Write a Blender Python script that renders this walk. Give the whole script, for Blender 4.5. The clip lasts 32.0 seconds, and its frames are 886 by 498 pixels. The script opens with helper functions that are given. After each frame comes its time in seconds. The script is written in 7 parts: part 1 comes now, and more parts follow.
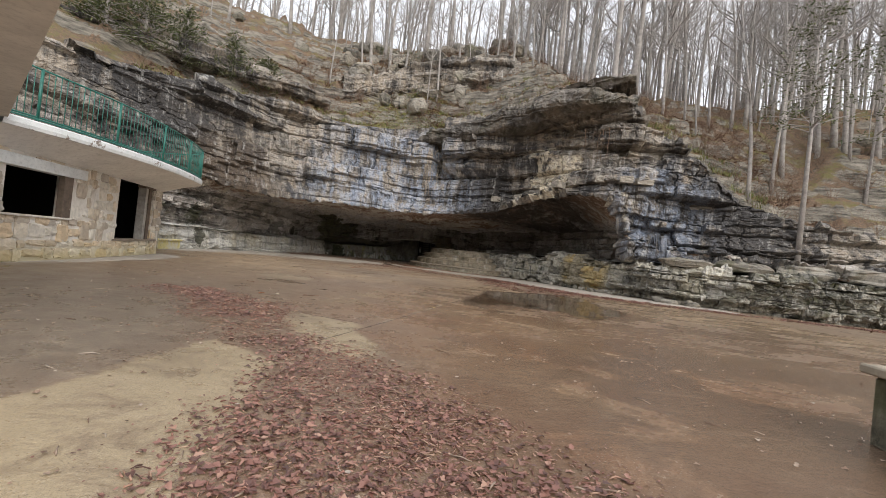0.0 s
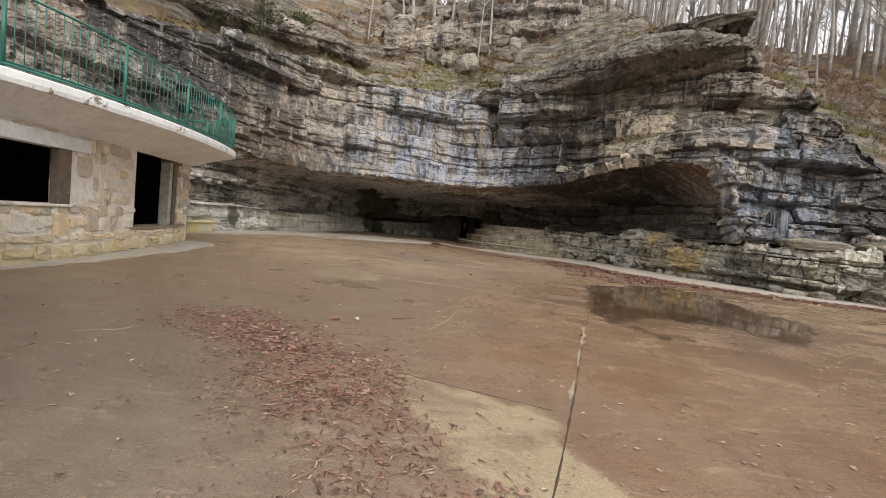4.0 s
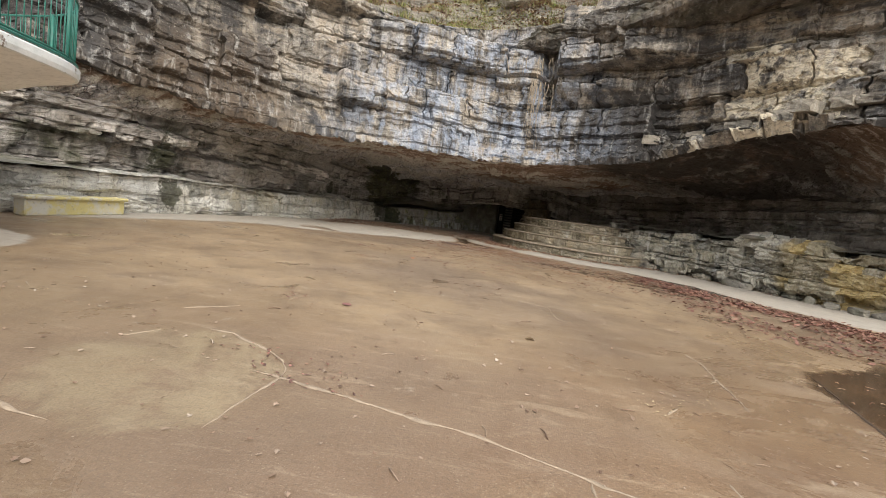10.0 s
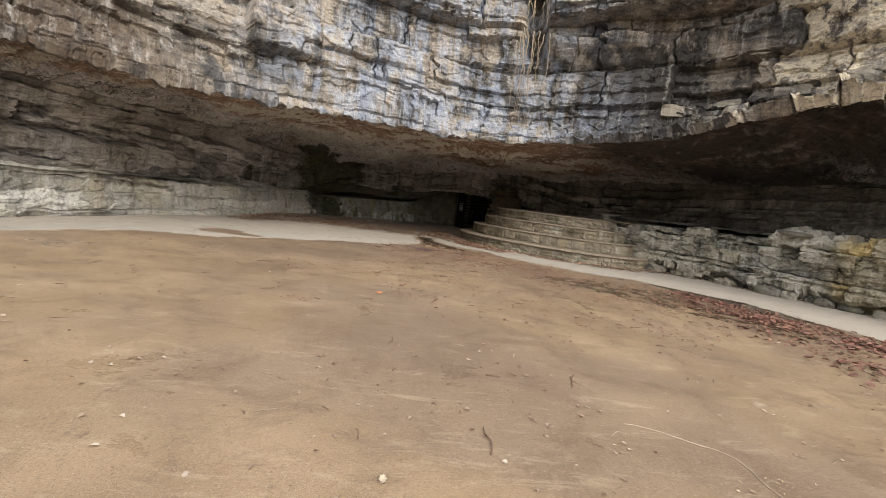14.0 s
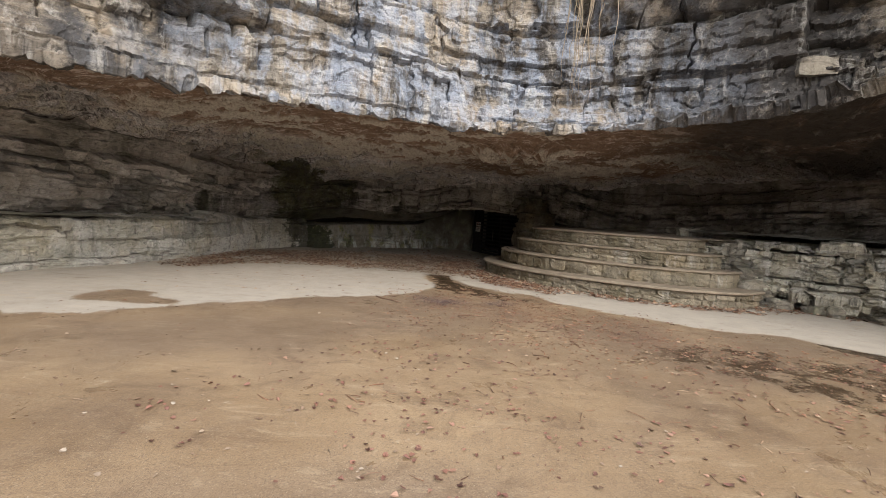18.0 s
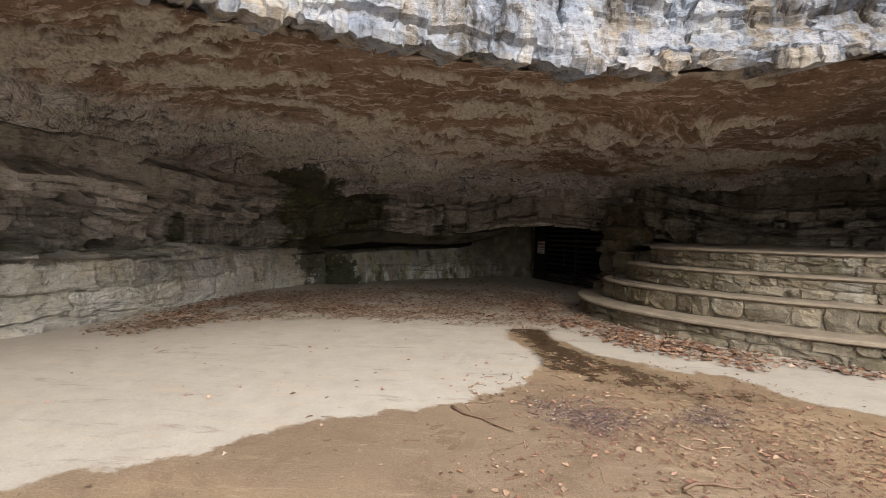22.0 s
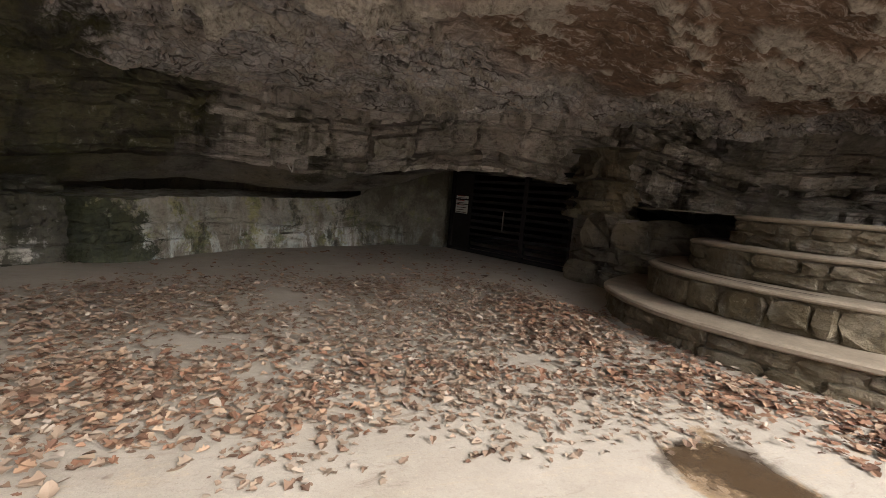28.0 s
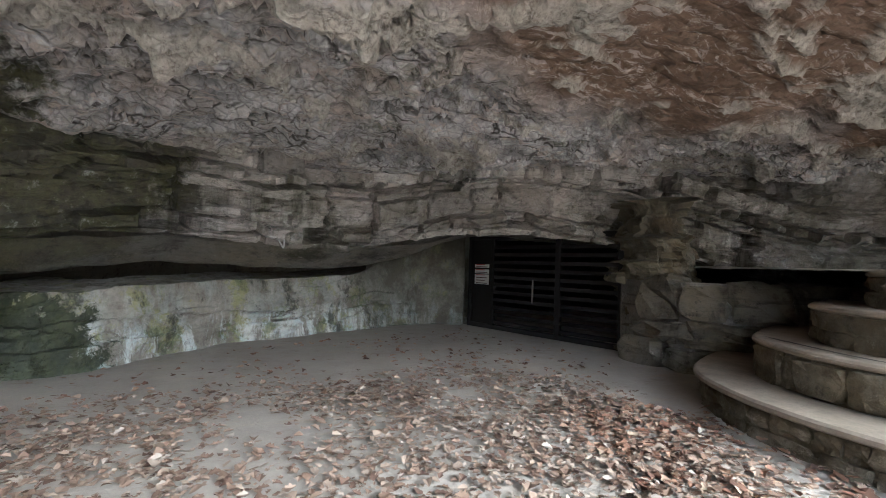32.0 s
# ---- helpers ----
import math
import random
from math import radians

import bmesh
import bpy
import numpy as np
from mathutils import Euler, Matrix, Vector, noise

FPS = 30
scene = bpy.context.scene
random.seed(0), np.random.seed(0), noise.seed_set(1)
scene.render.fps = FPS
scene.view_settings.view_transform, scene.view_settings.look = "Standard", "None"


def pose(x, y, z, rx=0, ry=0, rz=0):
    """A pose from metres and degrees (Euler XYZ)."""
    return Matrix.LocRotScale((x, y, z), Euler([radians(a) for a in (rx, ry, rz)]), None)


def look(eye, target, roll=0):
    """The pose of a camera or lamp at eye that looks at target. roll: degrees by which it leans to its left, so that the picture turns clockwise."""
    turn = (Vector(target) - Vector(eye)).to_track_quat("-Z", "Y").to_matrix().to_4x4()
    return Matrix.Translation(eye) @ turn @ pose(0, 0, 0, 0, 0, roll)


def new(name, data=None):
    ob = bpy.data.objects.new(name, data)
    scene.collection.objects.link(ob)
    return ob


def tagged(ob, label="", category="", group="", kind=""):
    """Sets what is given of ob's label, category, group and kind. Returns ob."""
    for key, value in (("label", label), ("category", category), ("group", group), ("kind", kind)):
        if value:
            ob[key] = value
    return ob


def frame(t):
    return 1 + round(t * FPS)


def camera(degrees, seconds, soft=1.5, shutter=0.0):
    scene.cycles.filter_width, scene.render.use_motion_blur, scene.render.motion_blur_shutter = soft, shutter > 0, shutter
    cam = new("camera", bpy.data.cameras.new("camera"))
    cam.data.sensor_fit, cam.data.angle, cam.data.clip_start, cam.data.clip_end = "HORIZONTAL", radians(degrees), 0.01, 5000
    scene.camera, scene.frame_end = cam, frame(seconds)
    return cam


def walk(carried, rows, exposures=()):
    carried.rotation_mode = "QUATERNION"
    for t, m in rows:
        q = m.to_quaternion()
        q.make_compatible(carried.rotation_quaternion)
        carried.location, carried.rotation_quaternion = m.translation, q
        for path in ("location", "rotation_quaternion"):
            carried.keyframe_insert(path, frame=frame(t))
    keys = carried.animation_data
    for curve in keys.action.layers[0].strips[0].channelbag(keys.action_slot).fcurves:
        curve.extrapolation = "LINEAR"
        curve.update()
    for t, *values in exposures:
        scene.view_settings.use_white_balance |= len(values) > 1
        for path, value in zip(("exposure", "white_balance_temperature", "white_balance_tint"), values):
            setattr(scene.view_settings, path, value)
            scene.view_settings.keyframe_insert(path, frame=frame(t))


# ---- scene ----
cam = camera(90.9, 32.0, 0.75)
SKY = 0.12
EXPOSURES = [(0, 0.55, 6350, 10), (1, 0.59, 6400, 10), (5, 0.69, 6650, 10), (7, 0.71, 6700, 10), (8, 0.86, 6600, 9), (11, 1.08, 6600, 8), (13, 1.05, 6650, 9), (20, 1.18, 6600, 10), (21, 1.2, 6600, 10), (22, 1.42, 6600, 10), (24, 1.5, 6500, 9), (27, 2.0, 6500, 11), (28, 2.25, 6500, 11), (29.5, 3.1, 6000, 7), (31, 3.45, 5450, 5), (32, 3.5, 5300, 5)]
PATH = [
    (0, (-0.711, 0.273, 1.204), (-0.663, 2.272, 1.226), 6.2),
    (0.5, (-0.986, 0.462, 1.217), (-0.994, 2.462, 1.213), 6.8),
    (1, (-1.218, 0.744, 1.282), (-1.217, 2.744, 1.256), 7.4),
    (1.5, (-1.512, 1.13, 1.278), (-1.509, 3.129, 1.204), 7.9),
    (2, (-1.71, 1.536, 1.304), (-1.815, 3.532, 1.221), 7.4),
    (2.5, (-1.953, 1.85, 1.313), (-2.064, 3.845, 1.226), 7.8),
    (4.5, (-2.716, 4.045, 1.485), (-2.755, 6.041, 1.358), 4.8),
    (5, (-2.815, 4.582, 1.486), (-2.857, 6.579, 1.383), 4.0),
    (5.5, (-2.728, 5.209, 1.505), (-2.726, 7.208, 1.42), 4.5),
    (6, (-2.679, 5.765, 1.495), (-2.589, 7.762, 1.423), 5.4),
    (6.5, (-2.545, 6.331, 1.506), (-2.416, 8.325, 1.42), 6.0),
    (7, (-2.562, 6.909, 1.481), (-2.482, 8.904, 1.369), 5.4),
    (7.5, (-2.542, 7.522, 1.495), (-2.503, 9.518, 1.374), 5.3),
    (8, (-2.589, 8.139, 1.507), (-2.575, 10.136, 1.393), 5.6),
    (8.5, (-2.601, 8.728, 1.497), (-2.664, 10.722, 1.364), 6.3),
    (9, (-2.687, 9.406, 1.467), (-2.833, 11.395, 1.314), 6.7),
    (9.5, (-2.675, 10.073, 1.491), (-2.861, 12.056, 1.312), 7.2),
    (10, (-2.726, 10.754, 1.495), (-2.912, 12.736, 1.306), 7.7),
    (10.5, (-2.779, 11.402, 1.483), (-2.982, 13.383, 1.297), 7.3),
    (11, (-2.898, 12.029, 1.49), (-3.162, 14.004, 1.316), 6.4),
    (11.5, (-3.18, 12.588, 1.467), (-3.453, 14.562, 1.303), 6.0),
    (12, (-3.395, 13.181, 1.465), (-3.596, 15.165, 1.306), 6.3),
    (12.5, (-3.519, 13.753, 1.479), (-3.653, 15.741, 1.302), 6.4),
    (13, (-3.687, 14.275, 1.557), (-3.758, 16.264, 1.358), 6.5),
    (13.5, (-3.861, 14.796, 1.618), (-3.825, 16.783, 1.388), 7.2),
    (15.5, (-4.221, 17.216, 1.716), (-4.06, 19.197, 1.493), 6.7),
    (16, (-4.167, 17.803, 1.715), (-4.015, 19.784, 1.487), 6.3),
    (16.5, (-4.203, 18.397, 1.739), (-4.083, 20.381, 1.516), 5.2),
    (17, (-4.182, 18.996, 1.752), (-4.093, 20.985, 1.564), 4.5),
    (17.5, (-4.172, 19.619, 1.771), (-4.094, 21.611, 1.61), 4.1),
    (18, (-4.234, 20.199, 1.772), (-4.174, 22.193, 1.62), 3.9),
    (18.5, (-4.316, 20.784, 1.773), (-4.266, 22.778, 1.624), 4.0),
    (19, (-4.443, 21.391, 1.791), (-4.395, 23.385, 1.647), 3.9),
    (19.5, (-4.523, 21.988, 1.791), (-4.52, 23.982, 1.643), 3.6),
    (20, (-4.65, 22.592, 1.788), (-4.706, 24.584, 1.619), 3.4),
    (20.5, (-4.795, 23.154, 1.779), (-4.852, 25.146, 1.615), 3.5),
    (21, (-4.973, 23.777, 1.769), (-5.02, 25.77, 1.618), 2.8),
    (21.5, (-5.134, 24.312, 1.748), (-5.177, 26.309, 1.657), 1.9),
    (22, (-5.287, 24.839, 1.745), (-5.341, 26.837, 1.678), 1.5),
    (22.5, (-5.496, 25.399, 1.739), (-5.521, 27.398, 1.672), 1.9),
    (23, (-5.636, 25.915, 1.741), (-5.635, 27.913, 1.649), 1.6),
    (23.5, (-5.693, 26.468, 1.745), (-5.671, 28.465, 1.634), 1.7),
    (24, (-5.824, 27.027, 1.713), (-5.759, 29.022, 1.582), 1.8),
    (24.5, (-5.884, 27.534, 1.622), (-5.739, 29.523, 1.477), 1.7),
    (26.5, (-6.565, 29.591, 1.548), (-6.095, 31.53, 1.403), 4.1),
    (27, (-6.515, 30.047, 1.539), (-5.995, 31.972, 1.38), 4.7),
    (27.5, (-6.56, 30.512, 1.51), (-5.964, 32.412, 1.325), 5.2),
    (28, (-6.468, 30.972, 1.485), (-5.779, 32.835, 1.249), 5.2),
    (28.5, (-6.433, 31.422, 1.458), (-5.639, 33.244, 1.232), 5.2),
    (29, (-6.324, 31.846, 1.461), (-5.459, 33.639, 1.261), 3.4),
    (29.5, (-6.225, 32.26, 1.466), (-5.348, 34.047, 1.278), 3.2),
    (30, (-6.208, 32.508, 1.474), (-5.408, 34.333, 1.299), 3.7),
    (30.5, (-6.191, 32.54, 1.473), (-5.522, 34.414, 1.279), 3.2),
    (31, (-6.177, 32.522, 1.481), (-5.552, 34.417, 1.348), 2.9),
    (31.5, (-6.188, 32.515, 1.485), (-5.554, 34.41, 1.424), 2.7),
    (32, (-6.185, 32.498, 1.495), (-5.543, 34.39, 1.573), 2.0),
]
walk(cam, [(t, look(eye, target, roll)) for t, eye, target, roll in PATH], EXPOSURES)

# ---- world and light ----
world = bpy.data.worlds.new("overcast_sky")
scene.world = world
world.use_nodes = True
wn = world.node_tree.nodes
sky = wn.new("ShaderNodeTexSky")
sky.sky_type, sky.sun_disc = "NISHITA", False
sky.sun_elevation, sky.sun_rotation = radians(36), radians(155)
sky.air_density, sky.dust_density, sky.ozone_density = 1.0, 6.0, 1.0
mixsky = wn.new("ShaderNodeMix")
mixsky.data_type = "RGBA"
mixsky.inputs["Factor"].default_value = 0.8
mixsky.inputs["B"].default_value = (7.95, 8.0, 8.25, 1)
world.node_tree.links.new(sky.outputs["Color"], mixsky.inputs["A"])
world.node_tree.links.new(mixsky.outputs["Result"], wn["Background"].inputs["Color"])
wn["Background"].inputs["Strength"].default_value = SKY
sun = new("sun", bpy.data.lights.new("sun", "SUN"))
sun.data.energy, sun.data.angle, sun.data.color = 1.25, radians(35), (1.0, 0.95, 0.88)
sun.matrix_world = look((17, -20, 34), (-3, 22, 0))


# ---- mesh helpers ----
def mesh_data(name, verts, faces, mats=(), smooth=True):
    me = bpy.data.meshes.new(name)
    if isinstance(verts, np.ndarray):
        verts = verts.tolist()
    if isinstance(faces, np.ndarray):
        faces = faces.tolist()
    me.from_pydata(verts, [], faces)
    for m in (mats if isinstance(mats, (list, tuple)) else [mats]):
        me.materials.append(m)
    me.polygons.foreach_set("use_smooth", [smooth] * len(me.polygons))
    me.update()
    return me


def put(name, me, parent=None, label="", m=None):
    ob = new(name, me)
    if parent is not None:
        ob.parent = parent
    if m is not None:
        ob.matrix_basis = m
    if label:
        ob["label"] = label
    return ob


def part(name, bm, material, parent, label="", smooth=False):
    me = bpy.data.meshes.new(name)
    bm.to_mesh(me)
    bm.free()
    me.materials.append(material)
    me.polygons.foreach_set("use_smooth", [smooth] * len(me.polygons))
    return put(name, me, parent, label)


def thing(name, label, category, group="", kind="", at=(0, 0, 0), rz=0):
    ob = new(name)
    ob.matrix_basis = pose(*at, 0, 0, rz)
    return tagged(ob, label, category, group, kind)


def add_box(bm, c, s, rz=0.0, bevel=0.0):
    r = bmesh.ops.create_cube(bm, size=1.0)
    vs = r["verts"]
    bmesh.ops.scale(bm, vec=s, verts=vs)
    if bevel:
        es = list({e for v in vs for e in v.link_edges})
        vs = list({v for f in bmesh.ops.bevel(bm, geom=es, offset=bevel, segments=1, affect="EDGES")["faces"] for v in f.verts} | {v for v in vs if v.is_valid})
    bmesh.ops.transform(bm, matrix=pose(*c, 0, 0, rz), verts=vs)


def box_bm(c, s, rz=0.0, bevel=0.0):
    bm = bmesh.new()
    add_box(bm, c, s, rz, bevel)
    return bm


def tube(path, radii, sides=6, cap=True):
    """Vertices and faces of a round bar along a path."""
    P = np.array(path, float)
    n = len(P)
    T = np.gradient(P, axis=0)
    T /= np.linalg.norm(T, axis=1, keepdims=True) + 1e-9
    ref = np.array([0.0, 0.0, 1.0]) if abs(T[0][2]) < 0.8 else np.array([1.0, 0.0, 0.0])
    A = np.cross(T, ref)
    A /= np.linalg.norm(A, axis=1, keepdims=True) + 1e-9
    B = np.cross(T, A)
    a = np.arange(sides) * 2 * math.pi / sides
    R = np.broadcast_to(np.asarray(radii, float), (n,))
    V = P[:, None] + R[:, None, None] * (A[:, None] * np.cos(a)[None, :, None] + B[:, None] * np.sin(a)[None, :, None])
    V = V.reshape(-1, 3)
    F = [(i * sides + j, i * sides + (j + 1) % sides, (i + 1) * sides + (j + 1) % sides, (i + 1) * sides + j) for i in range(n - 1) for j in range(sides)]
    if cap:
        F += [tuple(range(sides))[::-1], tuple((n - 1) * sides + j for j in range(sides))]
    return V, F


class Bag:
    """Gathers pieces of one mesh."""
    def __init__(self):
        self.v, self.f, self.n = [], [], 0

    def add(self, V, F):
        self.v.append(np.asarray(V, float))
        self.f += [tuple(i + self.n for i in f) for f in F]
        self.n += len(V)

    def mesh(self, name, mat, smooth=True):
        return mesh_data(name, np.concatenate(self.v), self.f, mat, smooth)


def hashn(*k):
    """A repeatable random number from 0 to 1 for whole-number keys (arrays)."""
    h = np.zeros(np.broadcast(*k).shape, dtype=np.uint64)
    for i, a in enumerate(k):
        h = (h ^ (np.asarray(a).astype(np.int64).astype(np.uint64) + np.uint64(0x9E3779B97F4A7C15 + 7919 * i))) * np.uint64(0xBF58476D1CE4E5B9)
        h ^= h >> np.uint64(29)
    h = h * np.uint64(0x94D049BB133111EB)
    h ^= h >> np.uint64(32)
    return (h >> np.uint64(11)).astype(float) / float(1 << 53)


def vnoise(x, y, z):
    """Smooth value noise, -1 to 1."""
    xi, yi, zi = np.floor(x), np.floor(y), np.floor(z)
    fx, fy, fz = x - xi, y - yi, z - zi
    fx, fy, fz = fx * fx * (3 - 2 * fx), fy * fy * (3 - 2 * fy), fz * fz * (3 - 2 * fz)
    out = 0
    for a in (0, 1):
        for b in (0, 1):
            for c in (0, 1):
                out = out + hashn(xi + a, yi + b, zi + c) * (fx if a else 1 - fx) * (fy if b else 1 - fy) * (fz if c else 1 - fz)
    return out * 2 - 1


def fbm(x, y, z, octaves=4):
    s, a = 0, 0.5
    for _ in range(octaves):
        s = s + a * vnoise(x, y, z)
        x, y, z, a = x * 2.03 + 11.3, y * 2.03 + 5.7, z * 2.03 + 3.1, a * 0.5
    return s


def facets(u, w, su, sw, seed):
    """Chipped rock: cells of about su by sw metres, each at its own height and tilt (-1 to 1), and a tint for each."""
    x = u / su + 0.35 * vnoise(u / su * 0.7, w / sw * 0.7, u * 0 + seed)
    y = w / sw + 0.35 * vnoise(u / su * 0.7 + 31, w / sw * 0.7, u * 0 + seed)
    xi, yi = np.floor(x), np.floor(y)
    best = np.full(x.shape, 9.0)
    high, tint = np.zeros(x.shape), np.zeros(x.shape)
    for a in (-1, 0, 1):
        for b in (-1, 0, 1):
            cx, cy = xi + a, yi + b
            dx = x - cx - hashn(cx, cy, cx * 0 + seed)
            dy = y - cy - hashn(cx, cy, cx * 0 + seed + 1)
            d = dx * dx + dy * dy
            g = hashn(cx, cy, cx * 0 + seed + 2)
            h = 2 * g - 1 + 1.5 * dx * (hashn(cx, cy, cx * 0 + seed + 3) - 0.5) + 1.5 * dy * (hashn(cx, cy, cx * 0 + seed + 4) - 0.5)
            near = d < best
            best = np.where(near, d, best)
            high = np.where(near, h, high)
            tint = np.where(near, g, tint)
    return high, tint


def spline(P, n):
    """n points, evenly spread over the stations, on a smooth curve through P."""
    P = np.array(P, float)
    t = np.linspace(0, len(P) - 1, n)
    i = np.minimum(t.astype(int), len(P) - 2)
    f = (t - i)[:, None]
    Q = np.vstack([2 * P[0] - P[1], P, 2 * P[-1] - P[-2]])
    a, b, c, d = Q[i], Q[i + 1], Q[i + 2], Q[i + 3]
    return 0.5 * (2 * b + (c - a) * f + (2 * a - 5 * b + 4 * c - d) * f ** 2 + (3 * b - a - 3 * c + d) * f ** 3)


def grid_faces(nu, nv):
    i, j = np.meshgrid(np.arange(nu - 1), np.arange(nv - 1), indexing="ij")
    k = (i * nv + j).ravel()
    return np.stack([k, k + nv, k + nv + 1, k + 1], 1)


def loft(curves, nu, nvs):
    """A sheet through guide curves: positions (nu, nv, 3), metres along and metres across."""
    C = [spline(c, nu) for c in curves]
    rows = []
    for a, b, n in zip(C[:-1], C[1:], nvs):
        for k in range(n):
            rows.append(a + (b - a) * k / n)
    rows.append(C[-1])
    P = np.stack(rows, 1)
    mid = P[:, P.shape[1] // 2]
    u = np.concatenate([[0], np.cumsum(np.linalg.norm(np.diff(mid, axis=0), axis=1))])
    w = np.concatenate([np.zeros((nu, 1)), np.cumsum(np.linalg.norm(np.diff(P, axis=1), axis=2), axis=1)], 1)
    return P, np.broadcast_to(u[:, None], w.shape), w


def normals(P):
    N = np.cross(np.gradient(P, axis=0), np.gradient(P, axis=1))
    return N / (np.linalg.norm(N, axis=2, keepdims=True) + 1e-9)


def beds(total, lo, hi, seed):
    r = random.Random(seed)
    e = [0.0]
    while e[-1] < total:
        e.append(e[-1] + r.uniform(lo, hi) * (1 if r.random() < 0.75 else 1.8))
    return np.array(e)


def layer(u, w, seed, lo, hi, length):
    """Which bed and block a place belongs to, and how far it is from their edges."""
    zero = 0 * u
    e = beds(float(w.max()) + 2, lo, hi, seed)
    b = np.clip(np.searchsorted(e, w + 1.0) - 1, 0, len(e) - 2)
    thick = e[b + 1] - e[b]
    t = (w + 1.0 - e[b]) / thick
    L = length * (0.5 + 1.4 * hashn(b, b * 0 + seed, b * 0)) * np.clip(thick / 0.3, 0.6, 2.5)
    uu = u / L + 7 * hashn(b, b * 0 + seed, b * 0 + 1) + 0.05 * vnoise(u * 1.7, w * 6, seed + 3 + zero)
    uu = uu + 0.3 * vnoise(uu * 0.9, b * 2.3, zero + 5)
    k = np.floor(uu)
    return b, k, t, thick, uu - k, L


def strata(u, w, seed, lo=0.16, hi=0.5, bed=0.3, block=0.16, joint=0.1, length=1.1, warp=0.18):
    """How far layered rock stands out: massive beds with deep undercuts, split into thinner beds and square blocks, some fallen out. Also a tint for each block and bed."""
    zero = 0 * u
    w2 = w + warp * fbm(u * 0.16, w * 0.3, seed + zero, 3) + 0.04 * vnoise(u * 1.3, w * 0.6, seed + 9 + zero) + 0.015 * vnoise(u * 7, w * 2, seed + zero)
    B, K, T, TH, S, LL = layer(u, w2, seed + 50, hi, hi * 2.3, length * 1.5)
    b, k, t, thick, s, L = layer(u, w2 + 0.03 * vnoise(u * 3, w * 3, zero), seed, lo, hi, length)
    H = lambda n: hashn(B, B * 0 + seed, B * 0 + n)
    Q = lambda n: hashn(B, K, K * 0 + seed + n)
    h = lambda n: hashn(b, b * 0 + seed, b * 0 + n)
    q = lambda n: hashn(b, k, k * 0 + seed + n)
    split = np.clip(0.62 + 1.6 * vnoise(u * 0.3, B * 2.9, seed + 4 + zero) + (H(11) - 0.4), 0.22, 1)
    d = bed * (H(2) - 0.5) * 0.8 + bed * 0.8 * vnoise(u * 0.22, B * 3.7, seed + zero) + block * 1.5 * (Q(0) - 0.5) - block * 1.5 * (Q(5) > 0.86)
    cut = joint * (0.5 + 2.8 * H(4) ** 1.3) * np.clip(0.65 + 0.9 * vnoise(u * 0.4, B * 1.9, zero + 7), 0.1, 1.3)
    d = d - cut * np.clip((0.05 + 0.13 * H(3) - T * TH) / 0.035, 0, 1)
    d = d - 0.35 * cut * np.clip(1 - (1 - T) * TH / 0.14, 0, 1) ** 2
    d = d + split * (bed * 0.3 * (h(2) - 0.5) + block * (q(0) - 0.5) * 2 * (0.35 + 1.1 * h(5)) - block * 1.3 * (q(6) > 0.87))
    d = d - 0.16 * (t - 0.5) * thick / 0.3 * (h(7) - 0.35) - 0.3 * (s - 0.5) * (q(3) - 0.5) * split
    d = d - split * joint * 0.9 * np.clip(1.6 - t * thick / 0.03, 0, 1) * (0.3 + h(9))
    d = d - split * joint * 0.8 * np.clip(1.5 - np.minimum(s, 1 - s) * L / 0.032, 0, 1) * (q(8) > 0.35)
    d = d - joint * 0.9 * np.clip(1.5 - np.minimum(S, 1 - S) * LL / 0.035, 0, 1) * (Q(8) > 0.75)
    return d, q(4), hashn(b, b * 0 + 6)


def rock_sheet(name, curves, nu, nvs, seed, material, kind="structure", sink=None, level=None, flip=False, rough=0.12, chip=0.05, extra=None, label="", category="", **opt):
    P, u, w = loft(curves, nu, nvs)
    N = normals(P) * (-1 if flip else 1)
    if level is not None:
        lev = spline([(a, 0, 0) for a in level], nu)[:, 0]
        w = P[..., 2] - lev[:, None] + 3.0
    d, tint, bedtint = strata(u, w, seed, **opt)
    d = d + rough * fbm(P[..., 0] * 1.3, P[..., 1] * 1.3, P[..., 2] * 1.3 + seed, 5) + 0.3 * rough * fbm(P[..., 0] * 6, P[..., 1] * 6, P[..., 2] * 6, 3)
    d = d + chip * facets(u, w, 0.55, 0.24, seed)[0] + 0.45 * chip * facets(u, w, 0.2, 0.11, seed + 20)[0]
    if sink is not None:
        d = d * sink(u, w, P)
    if extra is not None:
        d = d + extra(u, w, P)
    P = P + N * d[..., None]
    F = grid_faces(P.shape[0], P.shape[1])
    if flip:
        F = F[:, ::-1]
    me = mesh_data(name, P.reshape(-1, 3), F, material, False)
    for key, val in (("block_tint", tint), ("bed_tint", bedtint)):
        a = me.attributes.new(key, "FLOAT", "POINT")
        a.data.foreach_set("value", val.ravel().astype(np.float32))
    ob = new(name, me)
    return tagged(ob, label, category, "", kind)


